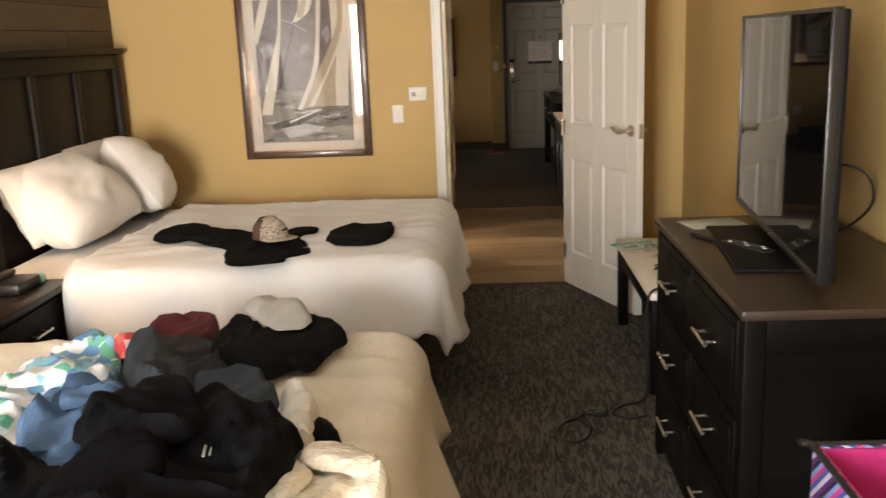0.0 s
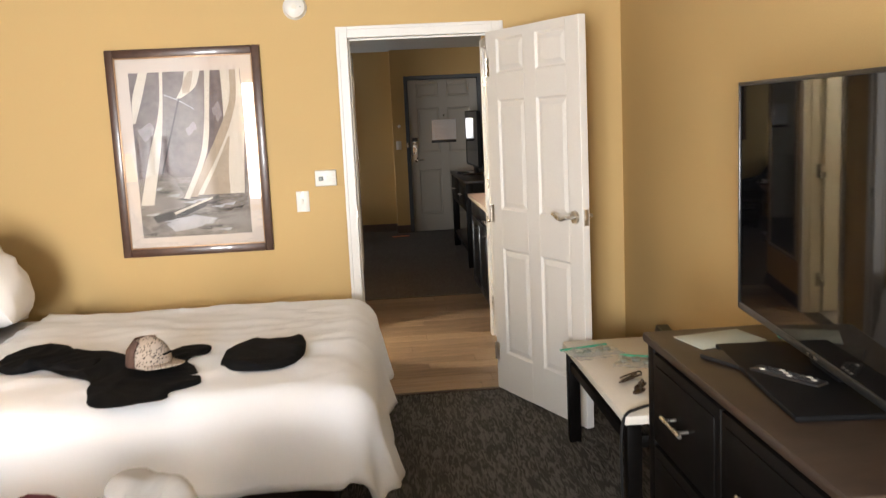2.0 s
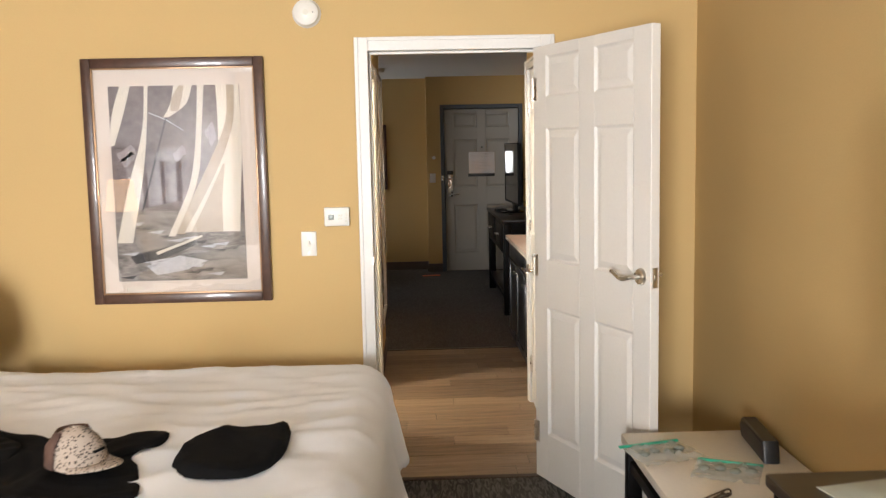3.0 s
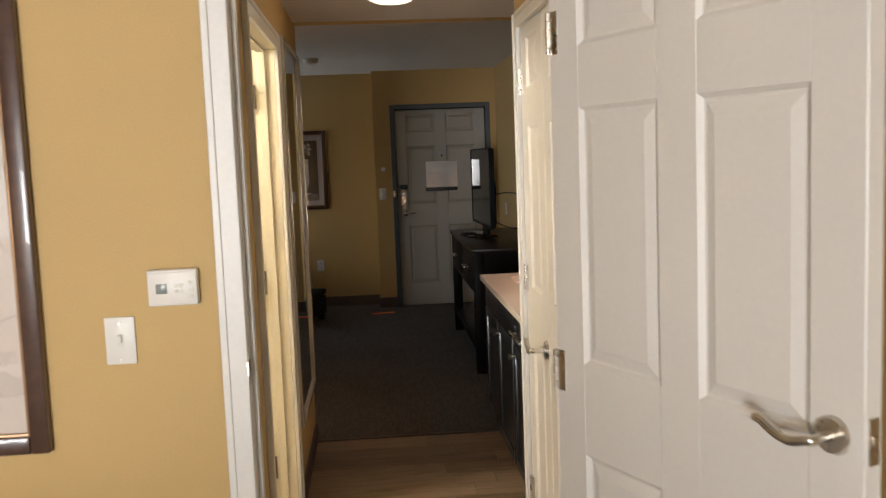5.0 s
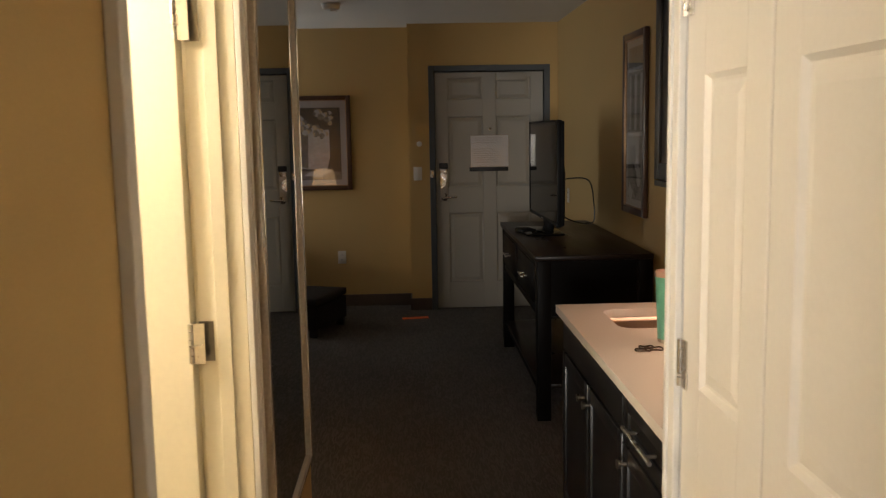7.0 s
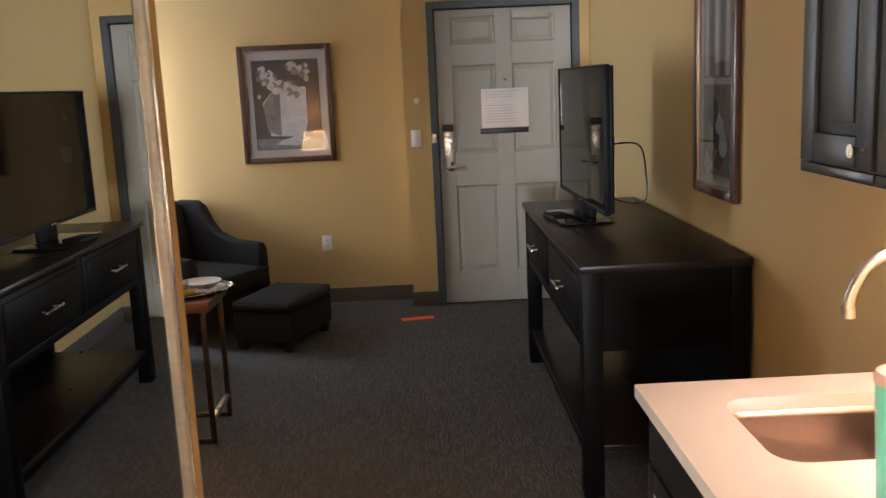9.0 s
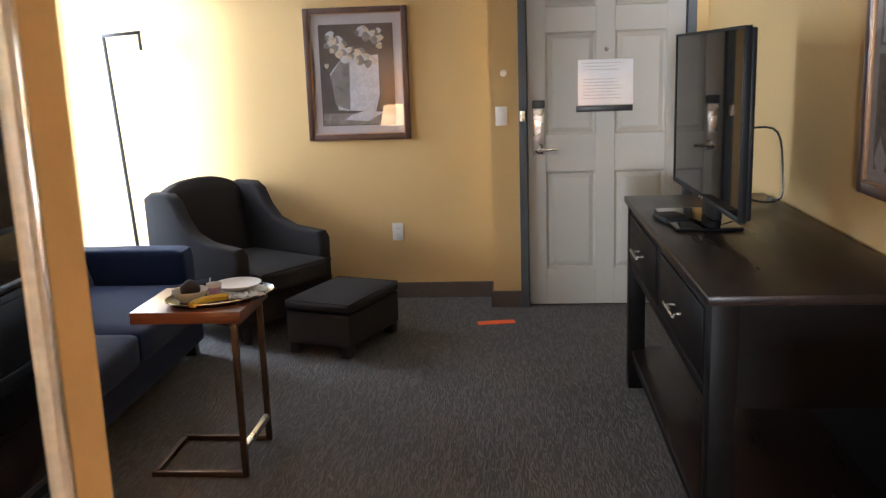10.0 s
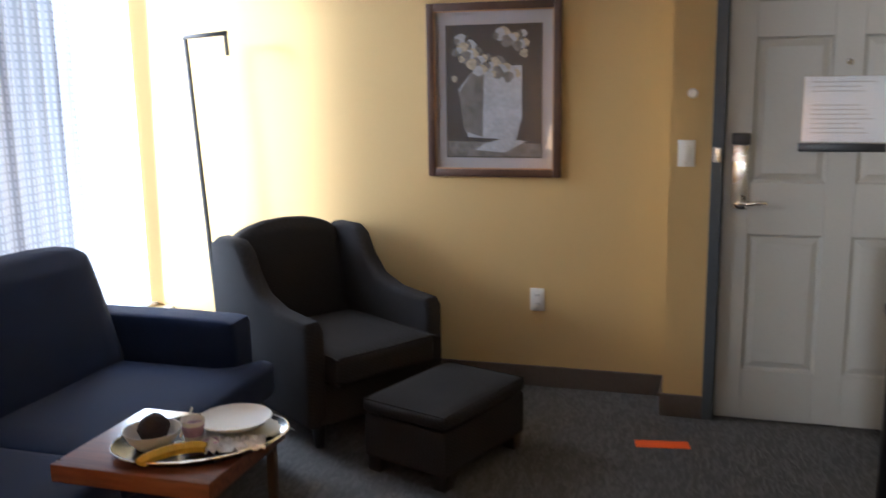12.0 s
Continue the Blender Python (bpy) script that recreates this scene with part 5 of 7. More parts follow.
for k, w in enumerate((0.05, 0.03, 0.045)):
    box(bm, (0.082 - 0.012 * k, -w / 2, 0.045 + 0.014 * k), (0.093 - 0.013 * k, w / 2, 0.053 + 0.014 * k), 0.002)
part("stitched_motif", bm, BLACKCLOTH, cap, "dark stitched lettering shapes")

GG = "clothes heaped on the bed"
Z2 = 0.700
garment("maroon_shirt", [(-1.19, 2.19), (-1.19, 2.26), (-1.15, 2.31), (-1.12, 2.37), (-1.06, 2.38), (-0.96, 2.31), (-0.93, 2.17), (-0.94, 2.05), (-0.97, 2.0), (-1.06, 2.06)], Z2, 0.045, 0.050, 11, MAROON, "crumpled maroon shirt among the heaped clothes", group=GG)
garment("navy_trousers", [(-1.22, 2.08), (-1.10, 2.14), (-0.92, 2.10), (-0.76, 1.84), (-0.74, 1.64), (-0.96, 1.62), (-1.16, 1.86)], Z2, 0.045, 0.035, 12, NAVY, "crumpled navy trousers among the heaped clothes", group=GG)
sweater = garment("black_sweater", [(-0.93, 2.08), (-0.93, 2.18), (-0.9, 2.29), (-0.82, 2.22), (-0.72, 2.08), (-0.64, 2.07), (-0.63, 2.2), (-0.59, 2.24), (-0.54, 2.19), (-0.53, 2.04), (-0.55, 1.93), (-0.56, 1.83), (-0.63, 1.88), (-0.65, 1.79), (-0.7, 1.76), (-0.8, 1.8), (-0.88, 1.89)], Z2 + 0.01, 0.055, 0.050, 13, BLACKCLOTH, "black sweater with one sleeve stretched out", group=GG)
garment("sleeve", [(-0.80, 2.02), (-0.74, 2.08), (-0.64, 2.16), (-0.54, 2.14), (-0.48, 2.05), (-0.53, 1.94), (-0.64, 1.88), (-0.76, 1.90)], Z2 + 0.03, 0.055, 0.030, 31, BLACKCLOTH, "", parent=sweater)
garment("pale_grey_tee", [(-0.88, 2.25), (-0.84, 2.3), (-0.81, 2.35), (-0.72, 2.29), (-0.66, 2.2), (-0.6, 2.11), (-0.62, 1.97), (-0.67, 2.0), (-0.69, 1.97), (-0.75, 2.06), (-0.8, 2.12)], Z2 + 0.090, 0.022, 0.030, 14, GREYTEE, "pale grey t-shirt draped over the black sweater", group=GG)
floral = garment("floral_dress", [(-1.37, 1.52), (-1.41, 1.74), (-1.38, 1.8), (-1.34, 1.84), (-1.35, 1.95), (-1.33, 2.0), (-1.35, 2.1), (-1.25, 2.07), (-1.14, 1.93), (-1.1, 1.78), (-1.14, 1.68), (-1.23, 1.66), (-1.24, 1.55), (-1.25, 1.44), (-1.26, 1.37)], Z2 + 0.02, 0.05, 0.055, 15, FLORAL, "blue and green floral dress, crumpled", group=GG)
garment("red_scarf", [(-1.19, 1.96), (-1.19, 2.0), (-1.12, 2.0), (-1.09, 1.89), (-1.1, 1.85), (-1.13, 1.86)], Z2 + 0.06, 0.035, 0.02, 16, REDPRINT, "red patterned scarf, crumpled", group=GG)
denim = garment("denim_jacket", [(-1.12, 1.26), (-1.18, 1.39), (-1.2, 1.49), (-1.15, 1.55), (-1.09, 1.61), (-0.97, 1.6), (-0.96, 1.5), (-0.97, 1.43), (-0.97, 1.34), (-0.94, 1.25), (-0.89, 1.09), (-0.92, 1.08), (-0.96, 1.12), (-1.04, 1.2)], Z2 + 0.03, 0.06, 0.060, 17, DENIM, "light blue denim jacket, crumpled", group=GG)
garment("dark_jeans", [(-1.04, 1.66), (-1.07, 1.78), (-1.07, 1.9), (-1.0, 1.87), (-0.91, 1.74), (-0.83, 1.63), (-0.79, 1.52), (-0.83, 1.46), (-0.89, 1.48), (-0.96, 1.55)], Z2 + 0.07, 0.07, 0.055, 18, JEANS, "dark washed jeans, crumpled", group=GG)
garment("slate_blue_shirt", [(-0.81, 1.5), (-0.81, 1.58), (-0.75, 1.59), (-0.71, 1.65), (-0.63, 1.6), (-0.57, 1.51), (-0.59, 1.43), (-0.61, 1.38), (-0.7, 1.41)], Z2 + 0.06, 0.06, 0.035, 19, SLATE, "slate blue jersey shirt, crumpled", group=GG)
garment("white_lace_top", [(-0.61, 1.6), (-0.57, 1.62), (-0.5, 1.57), (-0.48, 1.48), (-0.48, 1.41), (-0.46, 1.33), (-0.48, 1.25), (-0.51, 1.26), (-0.53, 1.37)], Z2 + 0.03, 0.05, 0.045, 20, LACE, "white lace top, crumpled", group=GG)
garment("black_sock", [(-0.5, 1.45), (-0.5, 1.55), (-0.46, 1.5), (-0.42, 1.43), (-0.41, 1.36), (-0.44, 1.37)], Z2, 0.035, 0.02, 21, BLACKCLOTH, "black sock at the edge of the heap", group=GG)
garment("black_jacket", [(-1.21, 1.11), (-1.1, 1.19), (-1.04, 1.23), (-0.94, 1.13), (-0.88, 1.08), (-0.79, 1.03), (-0.7, 0.92), (-0.68, 0.77), (-0.97, 0.77)], Z2 + 0.02, 0.085, 0.055, 24, HOODIE, "black jacket heaped beside the sweatshirt", group=GG)
hoodie = garment("black_hoodie", [(-0.85, 1.0), (-0.87, 1.09), (-0.9, 1.2), (-0.91, 1.31), (-0.9, 1.4), (-0.85, 1.43), (-0.76, 1.4), (-0.7, 1.42), (-0.62, 1.4), (-0.54, 1.35), (-0.48, 1.29), (-0.47, 1.2), (-0.48, 1.13), (-0.5, 1.07), (-0.5, 1.0), (-0.48, 0.9), (-0.43, 0.81), (-0.43, 0.68), (-0.64, 0.68), (-0.82, 0.79)], Z2 + 0.05, 0.085, 0.070, 22, HOODIE, "large black hooded sweatshirt on top of the heap", step=0.012, freq=0.7, group=GG, rise=lambda x, y: 0.05 * math.exp(-((x + 0.8) ** 2 + (y - 1.15) ** 2) / 0.07))
swell = lambda x, y: 0.05 * math.exp(-((x + 0.8) ** 2 + (y - 1.15) ** 2) / 0.07)
garment("sleeve", [(-0.88, 0.84), (-0.86, 1.02), (-0.80, 1.10), (-0.70, 1.08), (-0.66, 0.96), (-0.70, 0.82), (-0.78, 0.74)], Z2 + 0.125, 0.045, 0.045, 32, HOODIE, "", step=0.012, parent=hoodie, rise=swell)
garment("hood", [(-0.90, 1.16), (-0.86, 1.30), (-0.76, 1.35), (-0.66, 1.22), (-0.64, 1.08), (-0.76, 1.02), (-0.90, 1.06)], Z2 + 0.13, 0.035, 0.045, 33, HOODIE, "", step=0.012, parent=hoodie, rise=swell)
garment("sleeve", [(-0.64, 1.30), (-0.57, 1.33), (-0.49, 1.27), (-0.48, 1.12), (-0.54, 1.02), (-0.62, 1.10)], Z2 + 0.10, 0.055, 0.035, 34, HOODIE, "", step=0.012, parent=hoodie)
knit = garment("cream_knit_sweater", [(-0.56, 1.18), (-0.56, 1.28), (-0.53, 1.33), (-0.48, 1.35), (-0.43, 1.29), (-0.39, 1.31), (-0.33, 1.25), (-0.28, 1.23), (-0.27, 1.14), (-0.3, 1.08), (-0.34, 1.11), (-0.37, 1.1), (-0.39, 1.06), (-0.43, 1.01), (-0.49, 1.04)], Z2 - 0.005, 0.055, 0.050, 23, KNIT, "cream cable-knit sweater at the foot of the bed", group=GG)
garment("sleeve", [(-0.50, 1.22), (-0.44, 1.30), (-0.36, 1.28), (-0.29, 1.22), (-0.31, 1.15), (-0.40, 1.17)], Z2 + 0.045, 0.030, 0.035, 35, KNIT, "", parent=knit)
garment("collar", [(-0.54, 1.10), (-0.54, 1.20), (-0.46, 1.22), (-0.42, 1.12), (-0.47, 1.06)], Z2 + 0.045, 0.028, 0.030, 36, KNIT, "", parent=knit)
garment("sleeve", [(-1.16, 1.42), (-1.14, 1.54), (-1.02, 1.60), (-0.97, 1.53), (-1.04, 1.44)], Z2 + 0.085, 0.030, 0.040, 37, DENIM, "", parent=denim)
garment("collar", [(-1.08, 1.20), (-1.10, 1.34), (-1.02, 1.40), (-0.95, 1.30), (-0.97, 1.20)], Z2 + 0.085, 0.026, 0.040, 38, DENIM, "", parent=denim)
garment("skirt_fold", [(-1.36, 1.62), (-1.38, 1.78), (-1.28, 1.90), (-1.18, 1.84), (-1.20, 1.68)], Z2 + 0.06, 0.035, 0.045, 39, FLORAL, "", parent=floral)
bm = B()
box(bm, (0, 0, 0), (0.006, 0.035, 0.0025), 0.001)
box(bm, (0.012, 0.006, 0), (0.016, 0.030, 0.0025), 0.001)
solid("sewn_label", bm, GREYLCD, "small pale sewn mark on the black sweatshirt", "label", pose(-0.60, 0.985, Z2 + 0.172, 12, 10, 10))


# ---- bedroom furniture ----
def bar_pull(root, a, b, out, material=STEEL, r=0.006):
    """A straight bar handle on two posts; out: the way it stands off."""
    a, b, out = Vector(a), Vector(b), Vector(out)
    bm = B()
    cyl(bm, a + out, b + out, r)
    for t in (0.18, 0.82):
        p = a.lerp(b, t)
        cyl(bm, p, p + out, r * 0.8)
    return part("handle", bm, material, root, "nickel bar handle")


def dresser(x0, x1, y0, y1, top):
    """Six-drawer dresser with its front on -x."""
    root = thing("dresser", "espresso-stained six-drawer dresser with nickel bar handles", "dresser", pose(x0, y0, 0))
    d, w = x1 - x0, y1 - y0
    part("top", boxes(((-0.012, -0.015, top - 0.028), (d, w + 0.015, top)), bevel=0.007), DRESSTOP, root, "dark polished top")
    bm = B()
    p = 0.055
    for y in (0, w - p):
        box(bm, (0.0, y, 0), (p, y + p, top - 0.028), 0.005)
        box(bm, (d - p, y, 0), (d, y + p, top - 0.028), 0.005)
        box(bm, (p, y + (0 if y == 0 else 0), top - 0.12), (d - p, y + p * 0.7, top - 0.028), 0.004)
        box(bm, (p, y, 0.08), (d - p, y + p * 0.7, 0.17), 0.004)
    box(bm, (0.006, p, 0.06), (0.03, w - p, 0.11), 0.003)
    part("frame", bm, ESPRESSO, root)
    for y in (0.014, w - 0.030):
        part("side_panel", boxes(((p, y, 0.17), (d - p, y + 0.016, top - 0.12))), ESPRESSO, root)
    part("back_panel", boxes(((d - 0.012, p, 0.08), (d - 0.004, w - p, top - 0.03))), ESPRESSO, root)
    rows = ((0.12, 0.355), (0.37, 0.605), (0.62, top - 0.045))
    half = (w - 2 * p) / 2
    for c in range(2):
        for z0, z1 in rows:
            a = p + c * half + 0.004
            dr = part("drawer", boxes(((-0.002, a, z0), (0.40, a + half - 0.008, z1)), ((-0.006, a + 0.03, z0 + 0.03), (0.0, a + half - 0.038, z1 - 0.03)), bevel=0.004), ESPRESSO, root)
            c0 = a + half / 2 - 0.004
            bar_pull(dr, (-0.006, c0 - 0.075, (z0 + z1) / 2), (-0.006, c0 + 0.075, (z0 + z1) / 2), (-0.032, 0, 0))
    return root


DT = 0.93
dresser(0.575, 1.185, 1.63, 2.78, DT)


def television(name, m, w, h, bottom, label, base_w=0.42, base_d=0.24, slab=True, bezel=BEZEL):
    """A flat television; the screen faces local -y, its foot at the origin."""
    root = thing(name, label, "television", m)
    t = bottom + h
    part("bezel", boxes(((-w / 2, -0.014, bottom), (-w / 2 + 0.011, 0.012, t)), ((w / 2 - 0.011, -0.014, bottom), (w / 2, 0.012, t)), ((-w / 2 + 0.011, -0.014, bottom), (w / 2 - 0.011, 0.012, bottom + 0.020)), ((-w / 2 + 0.011, -0.014, t - 0.011), (w / 2 - 0.011, 0.012, t)), bevel=0.003), bezel, root)
    part("screen", boxes(((-w / 2 + 0.009, -0.0095, bottom + 0.018), (w / 2 - 0.009, -0.004, t - 0.009))), SCREEN, root, "glossy black screen", False)
    bm = B()
    box(bm, (-w / 2 + 0.006, 0.010, bottom + 0.006), (w / 2 - 0.006, 0.030, t - 0.006), 0.006)
    prism(bm, [(0.028, bottom + 0.02), (0.052, bottom + 0.03), (0.056, bottom + h * 0.5), (0.045, bottom + h * 0.62), (0.028, bottom + h * 0.66)], 0, -w * 0.40, w * 0.40, 0.006)
    part("back_shell", bm, TVPLASTIC, root)
    part("neck", boxes(((-0.09, 0.010, 0.012), (0.09, 0.050, bottom + 0.12)), bevel=0.012), TVPLASTIC, root)
    bm = B()
    prism(bm, [(-base_w / 2, -base_d * 0.62), (base_w / 2, -base_d * 0.62), (base_w / 2, base_d * 0.38), (-base_w / 2, base_d * 0.38)], 2, 0.0, 0.014, 0.005)
    part("base", bm, TVPLASTIC if not slab else SCREEN, root, "glossy black foot")
    bm = B()
    box(bm, (-0.03, -0.0150, bottom + 0.006), (0.03, -0.0135, bottom + 0.012))
    part("maker_mark", bm, STEEL, root, "small plain metal mark", False)
    return root


far, near = Vector((0.889, 2.842, 0)), Vector((0.772, 1.662, 0))
mid = (far + near) / 2
ang = math.degrees(math.atan2((near - far).y, (near - far).x))
television("television", pose(mid.x, mid.y, DT, 0, 0, ang), (far - near).length, 0.675, 0.045, "large flat television on a low foot, switched off", 0.60, 0.26, False)
bm = B()
tube(bm, [(0.98, 2.36, 1.14), (1.05, 2.32, 1.18), (1.12, 2.28, 1.15), (1.14, 2.28, 1.06), (1.10, 2.36, 0.97), (1.04, 2.42, DT + 0.006)], 0.0045)
solid("tv_cable", bm, BLACKPLASTIC, "black cable looping behind the television", "cable")
bm = B()
box(bm, (0, 0, 0), (0.21, 0.15, 0.0025), 0.001)
solid("paper_sheet", bm, PALEPAPER, "pale paper sheet lying on the dark dresser", "paper", pose(0.66, 2.56, DT, 0, 0, 12))
bm = B()
nx, ny = 12, 9
g = [[bm.verts.new((0.16 * i / nx, 0.12 * j / ny, 0.004 + 0.008 * abs(noise.noise((i * 0.6, j * 0.6, 3))))) for j in range(ny + 1)] for i in range(nx + 1)]
for p, q in zip(g, g[1:]):
    for j in range(ny):
        bm.faces.new((p[j], p[j + 1], q[j + 1], q[j]))
bag = thing("zip_bag", "clear plastic zip bag with a green seal on the dresser", "plastic bag", pose(0.88, 2.50, DT, 0, 0, -10))
part("film", bm, BAG, bag, "clear crumpled film")
part("seal", boxes(((0.0, 0.118, 0.003), (0.16, 0.132, 0.009)), bevel=0.002), BAGGREEN, bag, "green zip seal")
remote = thing("remote_control", "black television remote with grey keys on the dresser", "remote", pose(0.685, 2.31, DT, 0, 0, -62))
part("body", boxes(((0, 0, 0), (0.19, 0.047, 0.020)), bevel=0.006), BLACKPLASTIC, remote)
for r in range(8):
    for c in range(3):
        part("key", boxes(((0.025 + 0.019 * r, 0.008 + 0.012 * c, 0.0195), (0.037 + 0.019 * r, 0.016 + 0.012 * c, 0.0225)), bevel=0.001), GREYPANEL if (r + c) % 4 else PAPER, remote)
bm = B()
cyl(bm, (0, 0, 0.005), (0.10, -0.015, 0.005), 0.0042, None, 10)
solid("pen", bm, BLACKPLASTIC, "slim dark pen lying on the dresser", "pen", pose(0.70, 2.06, DT))
bm = B()
box(bm, (0, 0, 0), (0.26, 0.20, 0.012), 0.004)
solid("guest_folder", bm, BLACKPLASTIC, "black guest folder lying by the television", "folder", pose(0.70, 2.30, DT, 0, 0, 22))


def bench(x0, x1, y0, y1, top):
    root = thing("white_topped_bench", "low bench with a white top and dark square legs", "bench", pose(x0, y0, 0))
    d, w = x1 - x0, y1 - y0
    part("benchtop", boxes(((0, 0, top - 0.034), (d, w, top)), bevel=0.004), BENCHTOP, root, "white laminate top")
    for x in (0.012, d - 0.067):
        for y in (0.015, w - 0.07):
            part("leg", boxes(((x, y, 0), (x + 0.055, y + 0.055, top - 0.034)), bevel=0.003), ESPRESSO, root)
    for x in (0.02, d - 0.05):
        part("rail", boxes(((x, 0.07, top - 0.13), (x + 0.03, w - 0.07, top - 0.085)), bevel=0.003), ESPRESSO, root)
    for y in (0.02, w - 0.05):
        part("rail", boxes(((0.067, y, top - 0.13), (d - 0.067, y + 0.03, top - 0.085)), bevel=0.003), ESPRESSO, root)
    return root


BZ = 0.485
bench(0.645, 1.185, 3.30, 4.40, BZ)
for k, (x, y, r, s) in enumerate(((0.74, 4.15, 15, 1.0), (0.90, 3.95, -25, 0.9))):
    bm = B()
    g = [[bm.verts.new((0.24 * s * (i / 14 - 0.5), 0.20 * s * (j / 11 - 0.5), 0.005 + 0.022 * abs(noise.noise((i * 0.45 + k * 9, j * 0.45, 5))))) for j in range(12)] for i in range(15)]
    for p, q in zip(g, g[1:]):
        for j in range(11):
            bm.faces.new((p[j], p[j + 1], q[j + 1], q[j]))
    bag = thing("zip_bag", "clear plastic zip bag with a green seal on the bench", "plastic bag", pose(x, y, BZ, 0, 0, r), "zip bags on the bench")
    part("film", bm, BAG, bag, "clear crumpled film")
    part("seal", boxes(((-0.12 * s, 0.095 * s, 0.004), (0.12 * s, 0.110 * s, 0.012)), bevel=0.002), BAGGREEN, bag, "green zip seal")
    bm = B()
    for q in range(4):
        lathe(bm, [(0.018, 0.003), (0.020, 0.012), (0.012, 0.018), (0, 0.019)], 12, (0.05 * (q - 1.5), 0.02 * (q % 2)))
    part("contents", bm, GREYLCD, bag, "small glittering contents")


def sunglasses(m, lens, label):
    """Folded sunglasses lying on their lenses."""
    root = thing("sunglasses", label, "sunglasses", m @ pose(0, 0, 0.004, 68), "sunglasses on the bench")
    for s in (-1, 1):
        oval = [(s * 0.034 + 0.029 * math.cos(a), 0.024 + 0.024 * math.sin(a) + 0.004 * math.cos(a) * s) for a in [2 * math.pi * k / 20 for k in range(20)]]
        part("lens", prism(B(), oval, 1, 0.0, 0.003, 0.001, 1), lens, root, "dark lens")
        bm = B()
        tube(bm, [(x, 0.0015, z) for x, z in oval + oval[:1]], 0.0035, 6, 1)
        part("rim", bm, BRONZE, root)
        bm = B()
        tube(bm, [(s * 0.062, 0.0, 0.036), (s * 0.068, 0.008, 0.036), (s * 0.052, 0.013 + 0.004 * s, 0.035), (-s * 0.03, 0.016 + 0.004 * s, 0.032), (-s * 0.056, 0.014 + 0.004 * s, 0.020)], 0.0032, 6)
        part("temple", bm, BRONZE, root)
    bm = B()
    tube(bm, [(-0.010, 0.0, 0.032), (0, -0.002, 0.036), (0.010, 0.0, 0.032)], 0.003, 6)
    part("bridge", bm, BRONZE, root)
    return root


LENS = surface("brown_tinted_lens", (0.05, 0.025, 0.018), 0.1, var=0.1, bump=0)
sunglasses(pose(0.765, 3.72, BZ, 0, 0, 40), LENS, "sunglasses with brown round lenses")
sunglasses(pose(0.760, 3.58, BZ, 0, 0, 70), LENS, "sunglasses with brown round lenses")
sunglasses(pose(0.90, 3.62, BZ, 0, 0, 20), SCREEN, "sunglasses with black lenses")
bm = B()
tube(bm, [(0.86, 3.42, BZ + 0.012), (0.78, 3.38, BZ + 0.014), (0.70, 3.34, BZ + 0.012), (0.652, 3.31, BZ + 0.004), (0.632, 3.30, BZ - 0.06), (0.630, 3.30, 0.25), (0.634, 3.29, 0.05), (0.60, 3.24, 0.006), (0.52, 3.20, 0.006), (0.46, 3.12, 0.006), (0.52, 3.06, 0.006), (0.60, 3.08, 0.006)], 0.006, 8, 6)
box(bm, (0.80, 3.40, BZ), (0.90, 3.44, BZ + 0.022), 0.006)
solid("hair_iron_cord", bm, BLACKPLASTIC, "black appliance cord hanging off the bench", "cable")
bm = B()
tube(bm, [(0.40, 3.10, 0.006), (0.34, 3.12, 0.006), (0.30, 3.06, 0.008), (0.24, 3.02, 0.006), (0.20, 2.92, 0.006), (0.24, 2.84, 0.006), (0.31, 2.86, 0.006), (0.34, 2.96, 0.010), (0.30, 3.06, 0.014)], 0.0065, 8, 6)
box(bm, (0.37, 3.085, 0.0), (0.43, 3.125, 0.03), 0.006)
solid("floor_cable", bm, BLACKPLASTIC, "black cable looped on the carpet", "cable")
bm = B()
prism(bm, [(0, 0), (0.30, 0), (0.33, 0.04), (0.30, 0.075), (0.02, 0.075)], 1, 0, 0.06, 0.01)
solid("black_case", bm, BLACKPLASTIC, "long black case on the white bench by the wall", "case", pose(1.11, 4.02, BZ, 0, 0, 84))

# open suitcase on a folding rack
rack = thing("luggage_rack", "folding luggage rack with dark legs and straps", "luggage rack", pose(0.90, 1.05, 0))
for y in (-0.22, 0.22):
    for s in (-1, 1):
        part("leg", cyl(B(), (s * 0.22, y, 0.0), (-s * 0.22, y, 0.505), 0.014), ESPRESSO, rack)
for s in (-1, 1):
    part("rail", cyl(B(), (s * 0.22, -0.26, 0.505), (s * 0.22, 0.26, 0.505), 0.014), ESPRESSO, rack)
for y in (-0.15, 0.0, 0.15):
    part("strap", boxes(((-0.22, y - 0.025, 0.507), (0.22, y + 0.025, 0.513))), BLACKPLASTIC, rack)
case = thing("open_suitcase", "open striped suitcase with bright magenta lining", "suitcase", pose(0.905, 1.07, 0.52))
W, D, H = 0.56, 0.42, 0.215
bm = boxes(((-W / 2, -D / 2, 0), (W / 2, D / 2, 0.012)), ((-W / 2, -D / 2, 0.012), (-W / 2 + 0.012, D / 2, H)), ((W / 2 - 0.012, -D / 2, 0.012), (W / 2, D / 2, H)), ((-W / 2 + 0.012, -D / 2, 0.012), (W / 2 - 0.012, -D / 2 + 0.012, H)), ((-W / 2 + 0.012, D / 2 - 0.012, 0.012), (W / 2 - 0.012, D / 2, H)), bevel=0.005)
part("shell", bm, STRIPES, case, "striped fabric shell")
